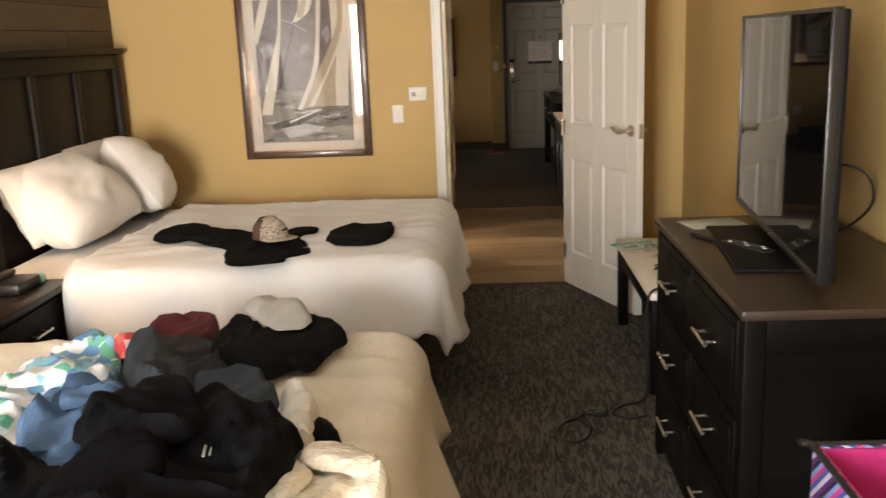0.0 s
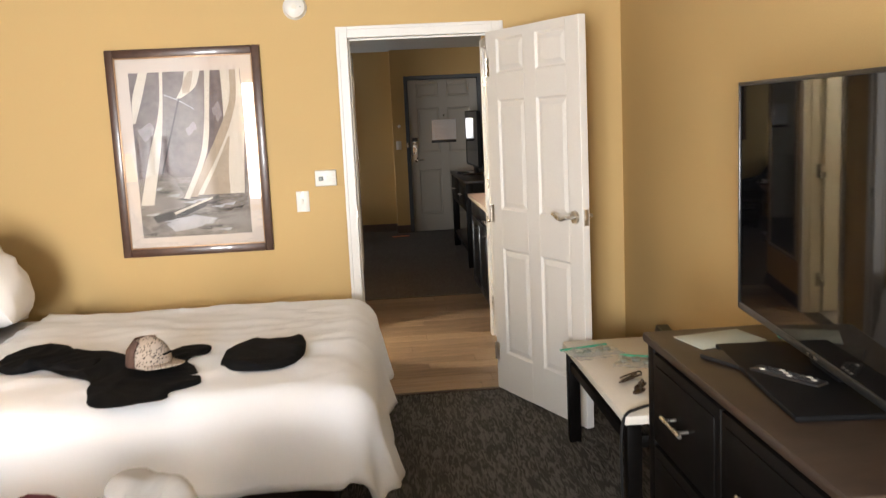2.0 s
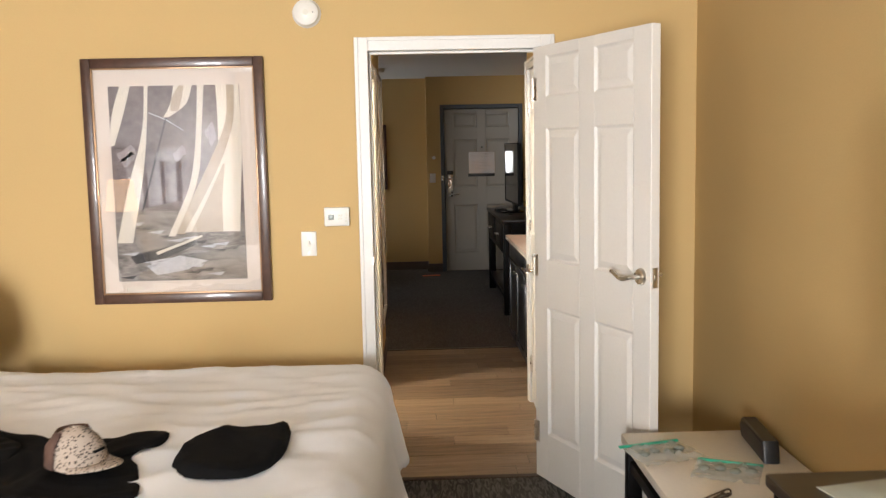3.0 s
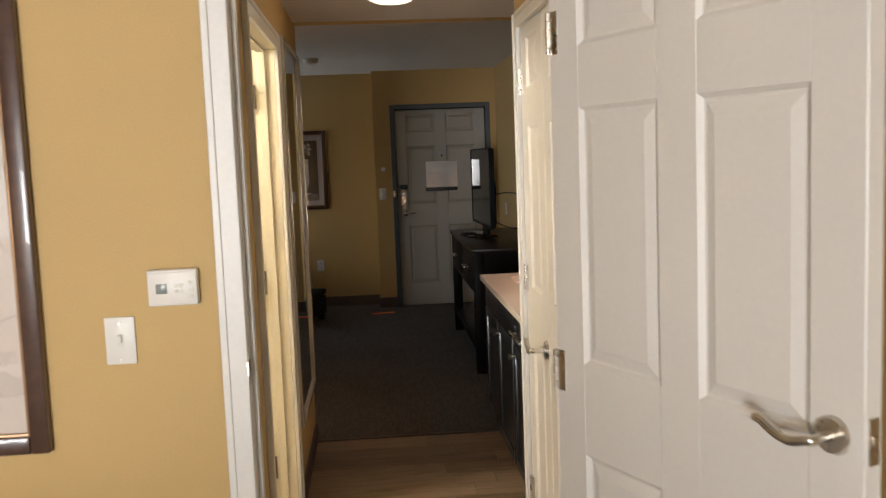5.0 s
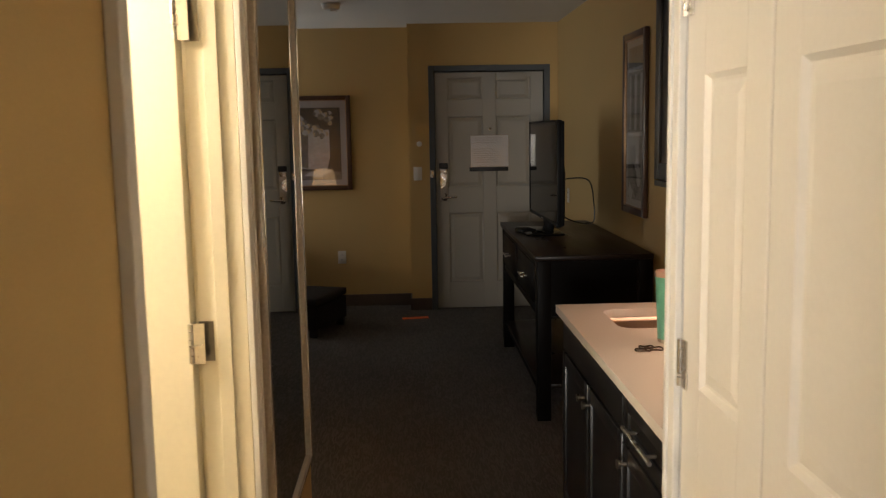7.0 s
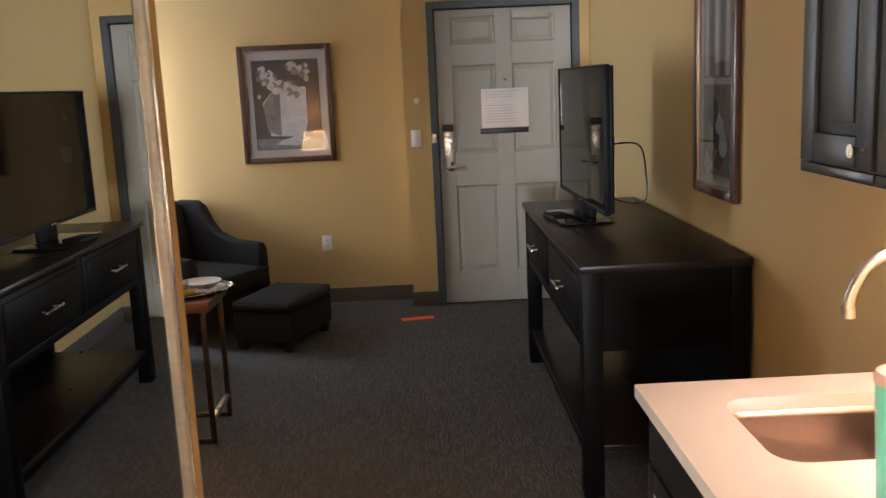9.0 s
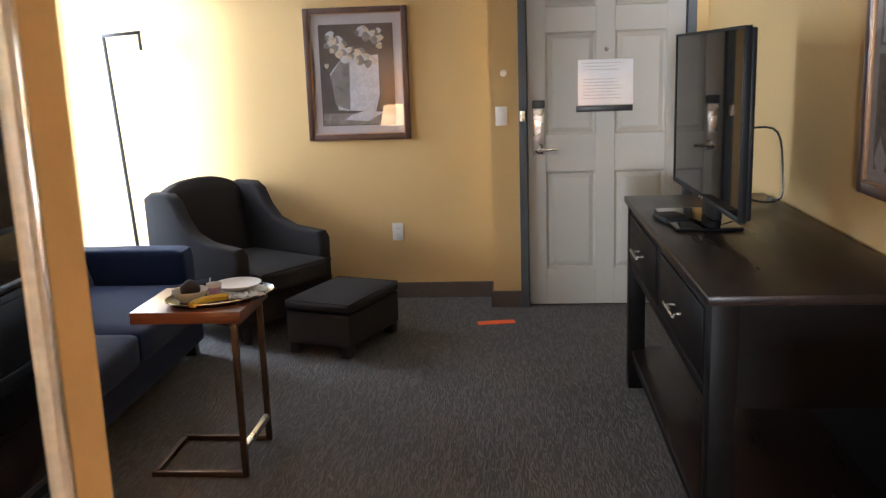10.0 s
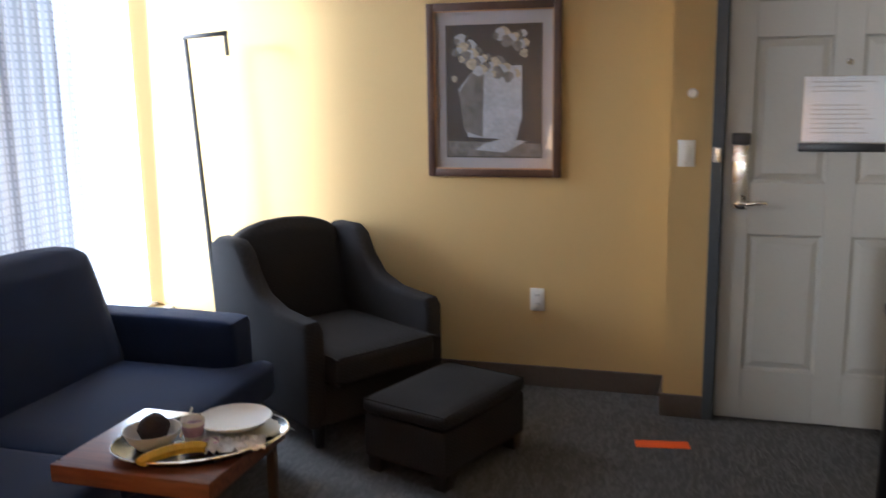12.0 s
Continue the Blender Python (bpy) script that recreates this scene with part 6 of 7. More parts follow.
bm = boxes(((-W / 2 + 0.014, -D / 2 + 0.014, 0.014), (W / 2 - 0.014, D / 2 - 0.014, 0.02)), ((-W / 2 + 0.0125, -D / 2 + 0.014, 0.02), (-W / 2 + 0.018, D / 2 - 0.014, H - 0.004)), ((W / 2 - 0.018, -D / 2 + 0.014, 0.02), (W / 2 - 0.0125, D / 2 - 0.014, H - 0.004)), ((-W / 2 + 0.018, D / 2 - 0.018, 0.02), (W / 2 - 0.018, D / 2 - 0.0125, H - 0.004)))
part("lining", bm, PINK, case, "magenta nylon lining")
bm = B()
tube(bm, [(-W / 2, -D / 2, H), (-W / 2, D / 2 - 0.02, H), (-W / 2 + 0.02, D / 2, H), (W / 2 - 0.02, D / 2, H), (W / 2, D / 2 - 0.02, H), (W / 2, -D / 2, H)], 0.007, 8, 4)
part("zip_edge", bm, BLACKPLASTIC, case, "black zip edging")
lid = boxes(((-W / 2, -D / 2 - D, H - 0.03), (W / 2, -D / 2 - 0.01, H)), bevel=0.012)
part("lid", lid, PINK, case, "opened lid with magenta lining")
bm = B()
box(bm, (0.02, 0.02, 0.02), (0.22, 0.17, 0.12), 0.04)
part("dark_contents", bm, BLACKCLOTH, case, "dark folded clothes inside")

# nightstand and lamp between the beds
ns = thing("nightstand", "dark wood nightstand with one drawer between the beds", "nightstand", pose(XL + 0.03, 2.62, 0))
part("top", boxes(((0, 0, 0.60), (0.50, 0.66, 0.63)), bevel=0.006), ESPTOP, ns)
part("body", boxes(((0.01, 0.02, 0.10), (0.47, 0.64, 0.60)), bevel=0.005), ESPRESSO, ns)
dr = part("drawer", boxes(((0.465, 0.05, 0.38), (0.482, 0.61, 0.58)), bevel=0.004), ESPRESSO, ns)
bar_pull(dr, (0.482, 0.26, 0.48), (0.482, 0.40, 0.48), (0.03, 0, 0))
for x in (0.02, 0.42):
    for y in (0.03, 0.58):
        part("leg", boxes(((x, y, 0), (x + 0.05, y + 0.05, 0.11)), bevel=0.003), ESPRESSO, ns)


def table_lamp(name, m, shade_r, shade_h, base_h, label, group="", opaque=True):
    root = thing(name, label, "lamp", m, group)
    part("base", lathe(B(), [(0.085, 0), (0.085, 0.015), (0.03, 0.03), (0.022, 0.06), (0.055, 0.14), (0.060, 0.2), (0.03, base_h - 0.08), (0.014, base_h - 0.03), (0.012, base_h + 0.06)]), BRONZE, root, "dark turned base")
    bm = lathe(B(), [(shade_r, base_h - 0.02), (shade_r * 0.74, base_h - 0.02 + shade_h)], 36)
    for f in [f for f in bm.faces if len(f.verts) > 4]:
        bm.faces.remove(f)
    part("shade", bm, SHADE, root, "glowing linen shade").visible_shadow = opaque
    return root


table_lamp("bedside_lamp", pose(-2.29, 2.80, 0.63), 0.12, 0.23, 0.56, "lit bedside lamp with a warm linen shade", "table lamps", False)
phone = B()
box(phone, (0, 0, 0), (0.16, 0.20, 0.05), 0.015)
box(phone, (0.01, 0.005, 0.05), (0.055, 0.195, 0.075), 0.015)
solid("telephone", phone, BLACKPLASTIC, "black desk telephone on the nightstand", "telephone", pose(-2.19, 3.00, 0.63))
bm = B()
box(bm, (0, 0, 0), (0.10, 0.07, 0.035), 0.012)
solid("tissue_pack", bm, TEAL, "small mint-coloured pack on the nightstand", "pack", pose(-2.12, 3.18, 0.63, 0, 0, 20))


# ---- kitchen counter ----
KF, KY0, KY1, KZ = 0.60, 6.62, 8.15, 0.888
counter = thing("kitchen_counter", "pale stone worktop with a cut-out for the sink", "worktop")
SX0, SX1, SY0, SY1 = 0.735, 1.13, 7.70, 8.03


def slab_with_hole(x0, x1, y0, y1, z0, z1, hx0, hx1, hy0, hy1, r=0.06, n=6):
    """A slab with a round-cornered hole."""
    bm = B()
    hole = []
    for cx, cy, a0 in ((hx1 - r, hy1 - r, 0), (hx0 + r, hy1 - r, 90), (hx0 + r, hy0 + r, 180), (hx1 - r, hy0 + r, 270)):
        hole += [(cx + r * math.cos(radians(a0 + 90 * k / n)), cy + r * math.sin(radians(a0 + 90 * k / n))) for k in range(n + 1)]
    edges = []
    for loop in (hole, [(x0, y0), (x1, y0), (x1, y1), (x0, y1)]):
        vs = [bm.verts.new((*p, z0)) for p in loop]
        edges += [bm.edges.new((vs[i], vs[(i + 1) % len(vs)])) for i in range(len(vs))]
    bmesh.ops.triangle_fill(bm, edges=edges, use_beauty=True)
    top = bmesh.ops.extrude_face_region(bm, geom=bm.faces[:])["geom"]
    bmesh.ops.translate(bm, vec=(0, 0, z1 - z0), verts=[v for v in top if isinstance(v, bmesh.types.BMVert)])
    return bm


part("slab", slab_with_hole(KF - 0.015, KR - 0.002, KY0, KY1, KZ - 0.03, KZ, SX0, SX1, SY0, SY1), SOLID_QUARTZ, counter, "pale speckled stone", False)
part("upstand", boxes(((KF + 0.05, KY0, KZ), (KR - 0.002, KY0 + 0.012, KZ + 0.09)), bevel=0.002), SOLID_QUARTZ, counter)
sink = thing("kitchen_sink", "undermounted stainless steel sink bowl", "sink", pose(0, 0, 0))
bm = B()
rings = []
for inset, z, r in ((0.004, KZ - 0.031, 0.06), (0.004, KZ - 0.05, 0.06), (0.012, KZ - 0.17, 0.06), (0.04, KZ - 0.195, 0.05), (0.12, KZ - 0.20, 0.03)):
    ring = []
    x0, x1, y0, y1 = SX0 - 0.004 + inset, SX1 + 0.004 - inset, SY0 - 0.004 + inset, SY1 + 0.004 - inset
    for cx, cy, a0 in ((x1 - r, y1 - r, 0), (x0 + r, y1 - r, 90), (x0 + r, y0 + r, 180), (x1 - r, y0 + r, 270)):
        ring += [bm.verts.new((cx + r * math.cos(radians(a0 + 15 * k)), cy + r * math.sin(radians(a0 + 15 * k)), z)) for k in range(7)]
    rings.append(ring)
for p, q in zip(rings, rings[1:]):
    for i in range(28):
        bm.faces.new((p[i], p[(i + 1) % 28], q[(i + 1) % 28], q[i]))
bm.faces.new(rings[-1])
thicken(part("bowl", bm, COPPER, sink), -0.002)
part("drain", lathe(B(), [(0.035, KZ - 0.199), (0.030, KZ - 0.196), (0.012, KZ - 0.1985), (0, KZ - 0.1985)], 20, (0.93, 7.86)), CHROME, sink)
faucet = thing("faucet", "curved gooseneck faucet beside the sink", "faucet", pose(1.145, 7.95, KZ))
part("base", lathe(B(), [(0.026, 0), (0.026, 0.012), (0.018, 0.02), (0.016, 0.07)], 18), STEEL, faucet)
bm = B()
tube(bm, [(0, 0, 0.06), (0, 0, 0.20), (-0.02, 0.0, 0.28), (-0.07, 0.005, 0.315), (-0.13, 0.01, 0.295), (-0.165, 0.012, 0.24), (-0.172, 0.012, 0.20)], 0.011, 12, 6)
part("spout", bm, STEEL, faucet)
bm = B()
cyl(bm, (-0.172, 0.012, 0.185), (-0.172, 0.012, 0.206), 0.014)
part("nozzle", bm, STEEL, faucet)
bm = B()
cyl(bm, (0, -0.018, 0.05), (0, -0.075, 0.085), 0.006)
part("side_lever", bm, STEEL, faucet)


def knob(parent, p, out):
    p, out = Vector(p), Vector(out)
    bm = B()
    cyl(bm, p, p + out * 0.018, 0.005, None, 10)
    cyl(bm, p + out * 0.016, p + out * 0.028, 0.010, 0.014, 14)
    return part("knob", bm, STEEL, parent, "round nickel knob")


def base_unit(y0, y1, kinds):
    """A base cabinet: drawers over doors; front on -x."""
    root = thing("base_cabinet", "black shaker base cabinet with nickel pulls", "cabinet", pose(KF + 0.02, y0, 0), "kitchen base cabinets")
    w = y1 - y0
    part("carcass", boxes(((0.02, 0.001, 0.09), (KR - KF - 0.03, w - 0.001, KZ - 0.21 if kinds == "sink" else KZ - 0.03))), BLACKCAB, root, smooth=False)
    part("toe_kick", boxes(((0.06, 0.001, 0), (KR - KF - 0.03, w - 0.001, 0.09))), BLACKCAB, root, smooth=False)
    def front(name, a, b, z0, z1):
        bm = boxes(((-0.004, a + 0.05, z0 + 0.05), (0.018, b - 0.05, z1 - 0.05)))
        for lo, hi in (((-0.012, a, z0), (0.018, a + 0.05, z1)), ((-0.012, b - 0.05, z0), (0.018, b, z1)), ((-0.012, a + 0.05, z0), (0.018, b - 0.05, z0 + 0.05)), ((-0.012, a + 0.05, z1 - 0.05), (0.018, b - 0.05, z1))):
            box(bm, lo, hi, 0.002)
        return part(name, bm, BLACKCAB, root)
    if kinds == "drawers":
        d = front("drawer", 0.006, w - 0.006, 0.70, KZ - 0.045)
        bar_pull(d, (-0.012, 0.12, 0.775), (-0.012, w - 0.12, 0.775), (-0.03, 0, 0))
        d = front("cabinet_door", 0.006, w - 0.006, 0.11, 0.69)
        knob(d, (-0.012, w - 0.05, 0.645), (-1, 0, 0))
    else:
        half = w / 2
        part("false_front", boxes(((-0.010, 0.006, 0.72), (0.018, w - 0.006, KZ - 0.045)), bevel=0.003), BLACKCAB, root)
        for k in range(2):
            d = front("cabinet_door", 0.006 + k * half, half - 0.004 + k * half, 0.11, 0.71)
            knob(d, (-0.012, half - 0.045 if k == 0 else half + 0.045, 0.655), (-1, 0, 0))
    return root


base_unit(6.63, 7.14, "drawers")
base_unit(7.15, 8.13, "sink")
# wall cabinets
def wall_unit(y0, y1):
    root = thing("wall_cabinet", "dark charcoal wall cabinet with a raised panel door", "cabinet", pose(1.0, y0, 1.36), "kitchen wall cabinets")
    w, h = y1 - y0, 0.78
    part("carcass", boxes(((0.022, 0, 0), (KR - 1.0 - 0.001, w, h))), BLACKCAB, root, smooth=False)
    bm = B()
    for lo, hi in (((0, 0.004, 0.004), (0.022, 0.07, h - 0.004)), ((0, w - 0.07, 0.004), (0.022, w - 0.004, h - 0.004)), ((0, 0.07, 0.004), (0.022, w - 0.07, 0.07)), ((0, 0.07, h - 0.07), (0.022, w - 0.07, h - 0.004))):
        box(bm, lo, hi, 0.003)
    d = part("cabinet_door", bm, GREYPANEL, root)
    bm = boxes(((0.010, 0.066, 0.066), (0.021, w - 0.066, h - 0.066)), ((0.006, 0.095, 0.095), (0.012, w - 0.095, h - 0.095)), bevel=0.004)
    part("door_panel", bm, GREYPANEL, d)
    knob(d, (0, 0.036, 0.045), (-1, 0, 0))
    part("light_rail", boxes(((0.003, 0, -0.022), (0.02, w, 0.0)), ((0.02, w - 0.017, -0.022), (KR - 1.0 - 0.001, w, 0.0)), bevel=0.002), BLACKCAB, root)
    part("crown_moulding", boxes(((-0.03, 0, h), (KR - 1.0 - 0.001, w, h + 0.06)), bevel=0.01), BLACKCAB, root)
    return root


wall_unit(6.63, 7.12)
wall_unit(7.13, 7.58)
wall_unit(7.59, 7.935)
wall_unit(7.945, 8.28)
lampbody = thing("under_cabinet_light", "slim warm light strip under the wall cabinets", "light fixture", pose(1.1, 7.45, 1.36))
part("housing", boxes(((-0.06, -0.66, -0.016), (0.06, 0.46, 0.0)), bevel=0.003), WHITEPLASTIC, lampbody)
tumbler = thing("steel_tumbler", "mint green steel tumbler with a rose lid and straw", "tumbler", pose(0.838, 7.50, KZ))
part("body", lathe(B(), [(0.030, 0), (0.032, 0.004), (0.036, 0.10), (0.041, 0.20), (0.042, 0.215)], 26), TEAL, tumbler)
part("foot_ring", lathe(B(), [(0.031, -0.0), (0.0325, 0.006), (0.0335, 0.012)], 26), STEEL, tumbler)
part("lid", lathe(B(), [(0.043, 0.212), (0.044, 0.222), (0.040, 0.230), (0.010, 0.232), (0, 0.232)], 26), ROSE, tumbler, "rose lid")
bm = B()
tube(bm, [(0.012, 0, 0.225), (0.014, 0.004, 0.30), (0.016, 0.008, 0.345)], 0.004, 8)
part("straw", bm, ROSE, tumbler, "rose drinking straw")
bm = B()
for cx, cy, r, z in ((0.0, 0.0, 0.024, 0.003), (0.035, 0.008, 0.028, 0.004), (0.015, 0.022, 0.022, 0.006)):
    tube(bm, [(cx + r * math.cos(a), cy + r * math.sin(a) * 0.8, z + 0.002 * math.sin(3 * a)) for a in [2 * math.pi * k / 14 for k in range(15)]], 0.0025, 6, 2)
solid("hair_ties", bm, BRONZE, "thin dark brown hair ties lying on the worktop", "hair ties", pose(0.73, 7.39, KZ))


# ---- living room ----
def credenza(x0, x1, y0, y1, top):
    """Long sideboard: two drawers under the top, open below with a low shelf; front on -x."""
    root = thing("sideboard", "long espresso-stained sideboard with two drawers and open base", "sideboard", pose(x0, y0, 0))
    d, w = x1 - x0, y1 - y0
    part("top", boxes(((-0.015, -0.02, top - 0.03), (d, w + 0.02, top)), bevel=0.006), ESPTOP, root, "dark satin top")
    L = 0.075
    for x in (0, d - L):
        for y in (0, w - L):
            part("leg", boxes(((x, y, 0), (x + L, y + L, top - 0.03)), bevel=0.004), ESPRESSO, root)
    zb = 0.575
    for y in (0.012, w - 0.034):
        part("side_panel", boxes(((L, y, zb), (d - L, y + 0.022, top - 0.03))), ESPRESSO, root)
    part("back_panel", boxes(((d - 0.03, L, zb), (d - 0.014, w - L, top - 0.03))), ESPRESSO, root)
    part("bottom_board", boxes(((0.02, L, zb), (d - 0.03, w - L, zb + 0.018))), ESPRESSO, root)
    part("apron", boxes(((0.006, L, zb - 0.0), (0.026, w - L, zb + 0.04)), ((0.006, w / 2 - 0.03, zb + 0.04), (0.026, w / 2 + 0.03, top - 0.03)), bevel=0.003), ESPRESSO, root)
    half = w / 2
    for k in range(2):
        a = L + 0.004 if k == 0 else half + 0.034
        b = half - 0.034 if k == 0 else w - L - 0.004
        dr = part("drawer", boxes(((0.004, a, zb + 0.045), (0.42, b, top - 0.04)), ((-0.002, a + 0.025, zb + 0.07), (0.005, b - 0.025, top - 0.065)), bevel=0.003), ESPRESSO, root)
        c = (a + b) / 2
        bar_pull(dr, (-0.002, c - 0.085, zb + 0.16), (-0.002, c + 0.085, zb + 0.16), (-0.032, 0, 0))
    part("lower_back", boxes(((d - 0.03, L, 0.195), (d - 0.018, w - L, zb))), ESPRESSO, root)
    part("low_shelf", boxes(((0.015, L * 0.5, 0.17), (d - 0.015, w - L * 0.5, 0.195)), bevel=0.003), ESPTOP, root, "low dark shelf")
    for x in (0.02, d - 0.05):
        part("stretcher", boxes(((x, L, 0.13), (x + 0.03, w - L, 0.17)), bevel=0.003), ESPRESSO, root)
    return root


ST = 0.907
credenza(0.69, 1.31, 9.39, 11.15, ST)
far, near = Vector((0.885, 11.03, 0)), Vector((0.905, 9.95, 0))
mid = (far + near) / 2
ang = math.degrees(math.atan2((near - far).y, (near - far).x))
television("television", pose(mid.x, mid.y, ST, 0, 0, ang), (far - near).length, 0.63, 0.085, "flat television on the sideboard, switched off", 0.46, 0.24, True, TVPLASTIC)
bm = B()
tube(bm, [(0.96, 10.60, 1.22), (1.12, 10.72, 1.24), (1.26, 10.84, 1.21), (1.30, 10.88, 1.05), (1.30, 10.88, 0.93), (1.26, 10.95, ST + 0.006)], 0.0045)
tube(bm, [(0.96, 10.60, 1.05), (1.08, 10.68, 0.97), (1.2, 10.80, 0.925), (1.27, 10.86, 0.918)], 0.0045)
solid("tv_cable", bm, BLACKPLASTIC, "black cables hanging behind the television", "cable")
bm = B()
box(bm, (0, 0, 0), (0.10, 0.15, 0.025), 0.008)
solid("remote_control", bm, TVPLASTIC, "black remote resting at the television's foot", "remote", pose(0.74, 10.42, ST, 0, 0, 12))
wall_plate("wall_outlet", pose(KR, 12.0, 1.03, 0, 0, -90), "white wall outlet beside the entry door", "outlet")


def soft_block(lo, hi, r, seed, puff=0.02, dent=0.006):
    """An upholstered block: round edges, faces swelling a little."""
    bm = bmesh.new()
    n = 10
    c = Vector([(a + b) / 2 for a, b in zip(lo, hi)])
    s = Vector([(b - a) / 2 for a, b in zip(lo, hi)])
    for axis in range(3):
        for sign in (-1, 1):
            g = []
            for i in range(n + 1):
                row = []
                for j in range(n + 1):
                    p = [0, 0, 0]
                    u, v = -1 + 2 * i / n, -1 + 2 * j / n
                    p[axis], p[(axis + 1) % 3], p[(axis + 2) % 3] = sign, math.copysign(abs(u) ** 0.6, u), math.copysign(abs(v) ** 0.6, v)
                    q = Vector((p[0] * s[0], p[1] * s[1], p[2] * s[2]))
                    inner = Vector([max(-(k - r), min(k - r, t)) for k, t in zip(s, q)])
                    d = q - inner
                    q = inner + (d.normalized() * r if d.length > 1e-9 else d)
                    inset = max(0.0, 1 - u * u) * max(0.0, 1 - v * v)
                    q[axis] += sign * inset * (puff + dent * noise.noise((q.x * 6 + seed, q.y * 6, q.z * 6)))
                    row.append(bm.verts.new(c + q))
                g.append(row)
            for a, b in zip(g, g[1:]):
                for j in range(n):
                    bm.faces.new((a[j], a[j + 1], b[j + 1], b[j]))
    bmesh.ops.remove_doubles(bm, verts=bm.verts[:], dist=0.002)
    return bm


# armchair: local +x is the way it faces
chair = thing("armchair", "charcoal upholstered wing armchair with dark tapered feet", "armchair", pose(-1.46, 12.22, 0, 0, 0, -33))
part("seat_base", soft_block((-0.36, -0.30, 0.10), (0.36, 0.30, 0.29), 0.02, 1, 0.004), CHAIR, chair)
part("seat_cushion", soft_block((-0.24, -0.268, 0.285), (0.43, 0.268, 0.415), 0.03, 2, 0.014), CHAIR, chair, "boxed seat cushion")
bm = soft_block((-0.08, -0.285, 0.34), (0.06, 0.285, 0.885), 0.05, 3, 0.018)
for v in bm.verts:
    v.co.z -= 0.05 * (v.co.y / 0.285) ** 2 * max(0.0, (v.co.z - 0.45) / 0.435)
bm.transform(pose(-0.24, 0, 0, 0, -11, 0))
part("backrest", bm, CHAIR, chair, "padded backrest with arched top")
for s in (-1, 1):
    outline = [(-0.42, 0.10), (0.34, 0.10), (0.37, 0.16), (0.37, 0.52), (0.34, 0.56), (0.10, 0.575), (-0.04, 0.62), (-0.12, 0.70), (-0.18, 0.80), (-0.24, 0.835), (-0.40, 0.835), (-0.47, 0.80), (-0.46, 0.4)]
    y = sorted((s * 0.275, s * 0.365))
    bm = B()
    prism(bm, outline, 1, y[0], y[1], 0.028, 4)
    part("arm", bm, CHAIR, chair, "winged arm")
for x in (-0.36, 0.31):
    for y in (-0.29, 0.29):
        bm = B()
        cyl(bm, (x, y, 0), (x, y, 0.115), 0.022, 0.034, 14)
        part("foot", bm, LEG, chair, "dark tapered foot")
bm = B()
for z in (0.406, 0.297):
    tube(bm, [(-0.2, -0.262, z), (0.40, -0.262, z), (0.422, -0.24, z), (0.422, 0.24, z), (0.40, 0.262, z), (-0.2, 0.262, z)], 0.005, 6, 3)
part("piping", bm, CHAIR, chair, "corded seam")

otto = thing("ottoman", "charcoal upholstered footstool with dark feet", "ottoman", pose(-0.80, 11.84, 0, 0, 0, -20))
part("box", soft_block((-0.20, -0.285, 0.06), (0.20, 0.285, 0.245), 0.014, 5, 0.004), CHAIR, otto)
part("lid_cushion", soft_block((-0.205, -0.290, 0.247), (0.205, 0.290, 0.305), 0.02, 6, 0.012), CHAIR, otto, "padded lid")
bm = B()
tube(bm, [(-0.196, -0.281, 0.30), (0.196, -0.281, 0.30), (0.196, 0.281, 0.30), (-0.196, 0.281, 0.30), (-0.196, -0.281, 0.30)], 0.005, 6, 1)
part("piping", bm, CHAIR, otto, "corded seam")
for x in (-0.16, 0.16):
    for y in (-0.245, 0.245):
        part("foot", boxes(((x - 0.03, y - 0.03, 0), (x + 0.03, y + 0.03, 0.065)), bevel=0.004), LEG, otto)

# sofa, back to the window wall, facing +x
sofa = thing("sofa", "navy blue upholstered two-seat sofa with square arms", "sofa", pose(-2.50, 9.62, 0))
SW, SD = 2.08, 0.98
part("base", soft_block((0.05, 0.02, 0.07), (SD - 0.04, SW - 0.02, 0.27), 0.02, 7, 0.003), SOFA, sofa)
for k in range(2):
    y0 = 0.17 + k * (SW - 0.34) / 2
    y1 = y0 + (SW - 0.34) / 2
    bm = soft_block((0.26, y0 + 0.004, 0.272), (SD + 0.05, y1 - 0.004, 0.43), 0.035, 8 + k, 0.016)
    for v in bm.verts:
        lug = min(1.0, max(0.0, (v.co.x - SD + 0.06) / 0.03))
        v.co.y += lug * ((-0.14 if v.co.y < y0 + 0.1 else 0.0) if k == 0 else (0.14 if v.co.y > y1 - 0.1 else 0.0))
    part("seat_cushion", bm, SOFA, sofa, "boxed seat cushion wrapping the arm")
    bm = soft_block((0.0, y0 + 0.006, 0.40), (0.19, y0 + (SW - 0.34) / 2 - 0.006, 0.89), 0.05, 12 + k, 0.02)
    for v in bm.verts:
        v.co.x += 0.26 - 0.32 * (v.co.z - 0.40)
    part("back_cushion", bm, SOFA, sofa, "plump back cushion")
part("back_frame", soft_block((-0.02, 0.03, 0.10), (0.12, SW - 0.03, 0.74), 0.03, 15, 0.004), SOFA, sofa)
for y in (0.0, SW - 0.165):
    part("arm", soft_block((0.0, y, 0.09), (SD - 0.07, y + 0.165, 0.605), 0.025, 16 + y, 0.006), SOFA, sofa, "square padded arm")
for x in (0.08, SD - 0.1):
    for y in (0.07, SW - 0.07):
        part("foot", boxes(((x - 0.03, y - 0.03, 0), (x + 0.03, y + 0.03, 0.09)), bevel=0.004), LEG, sofa)

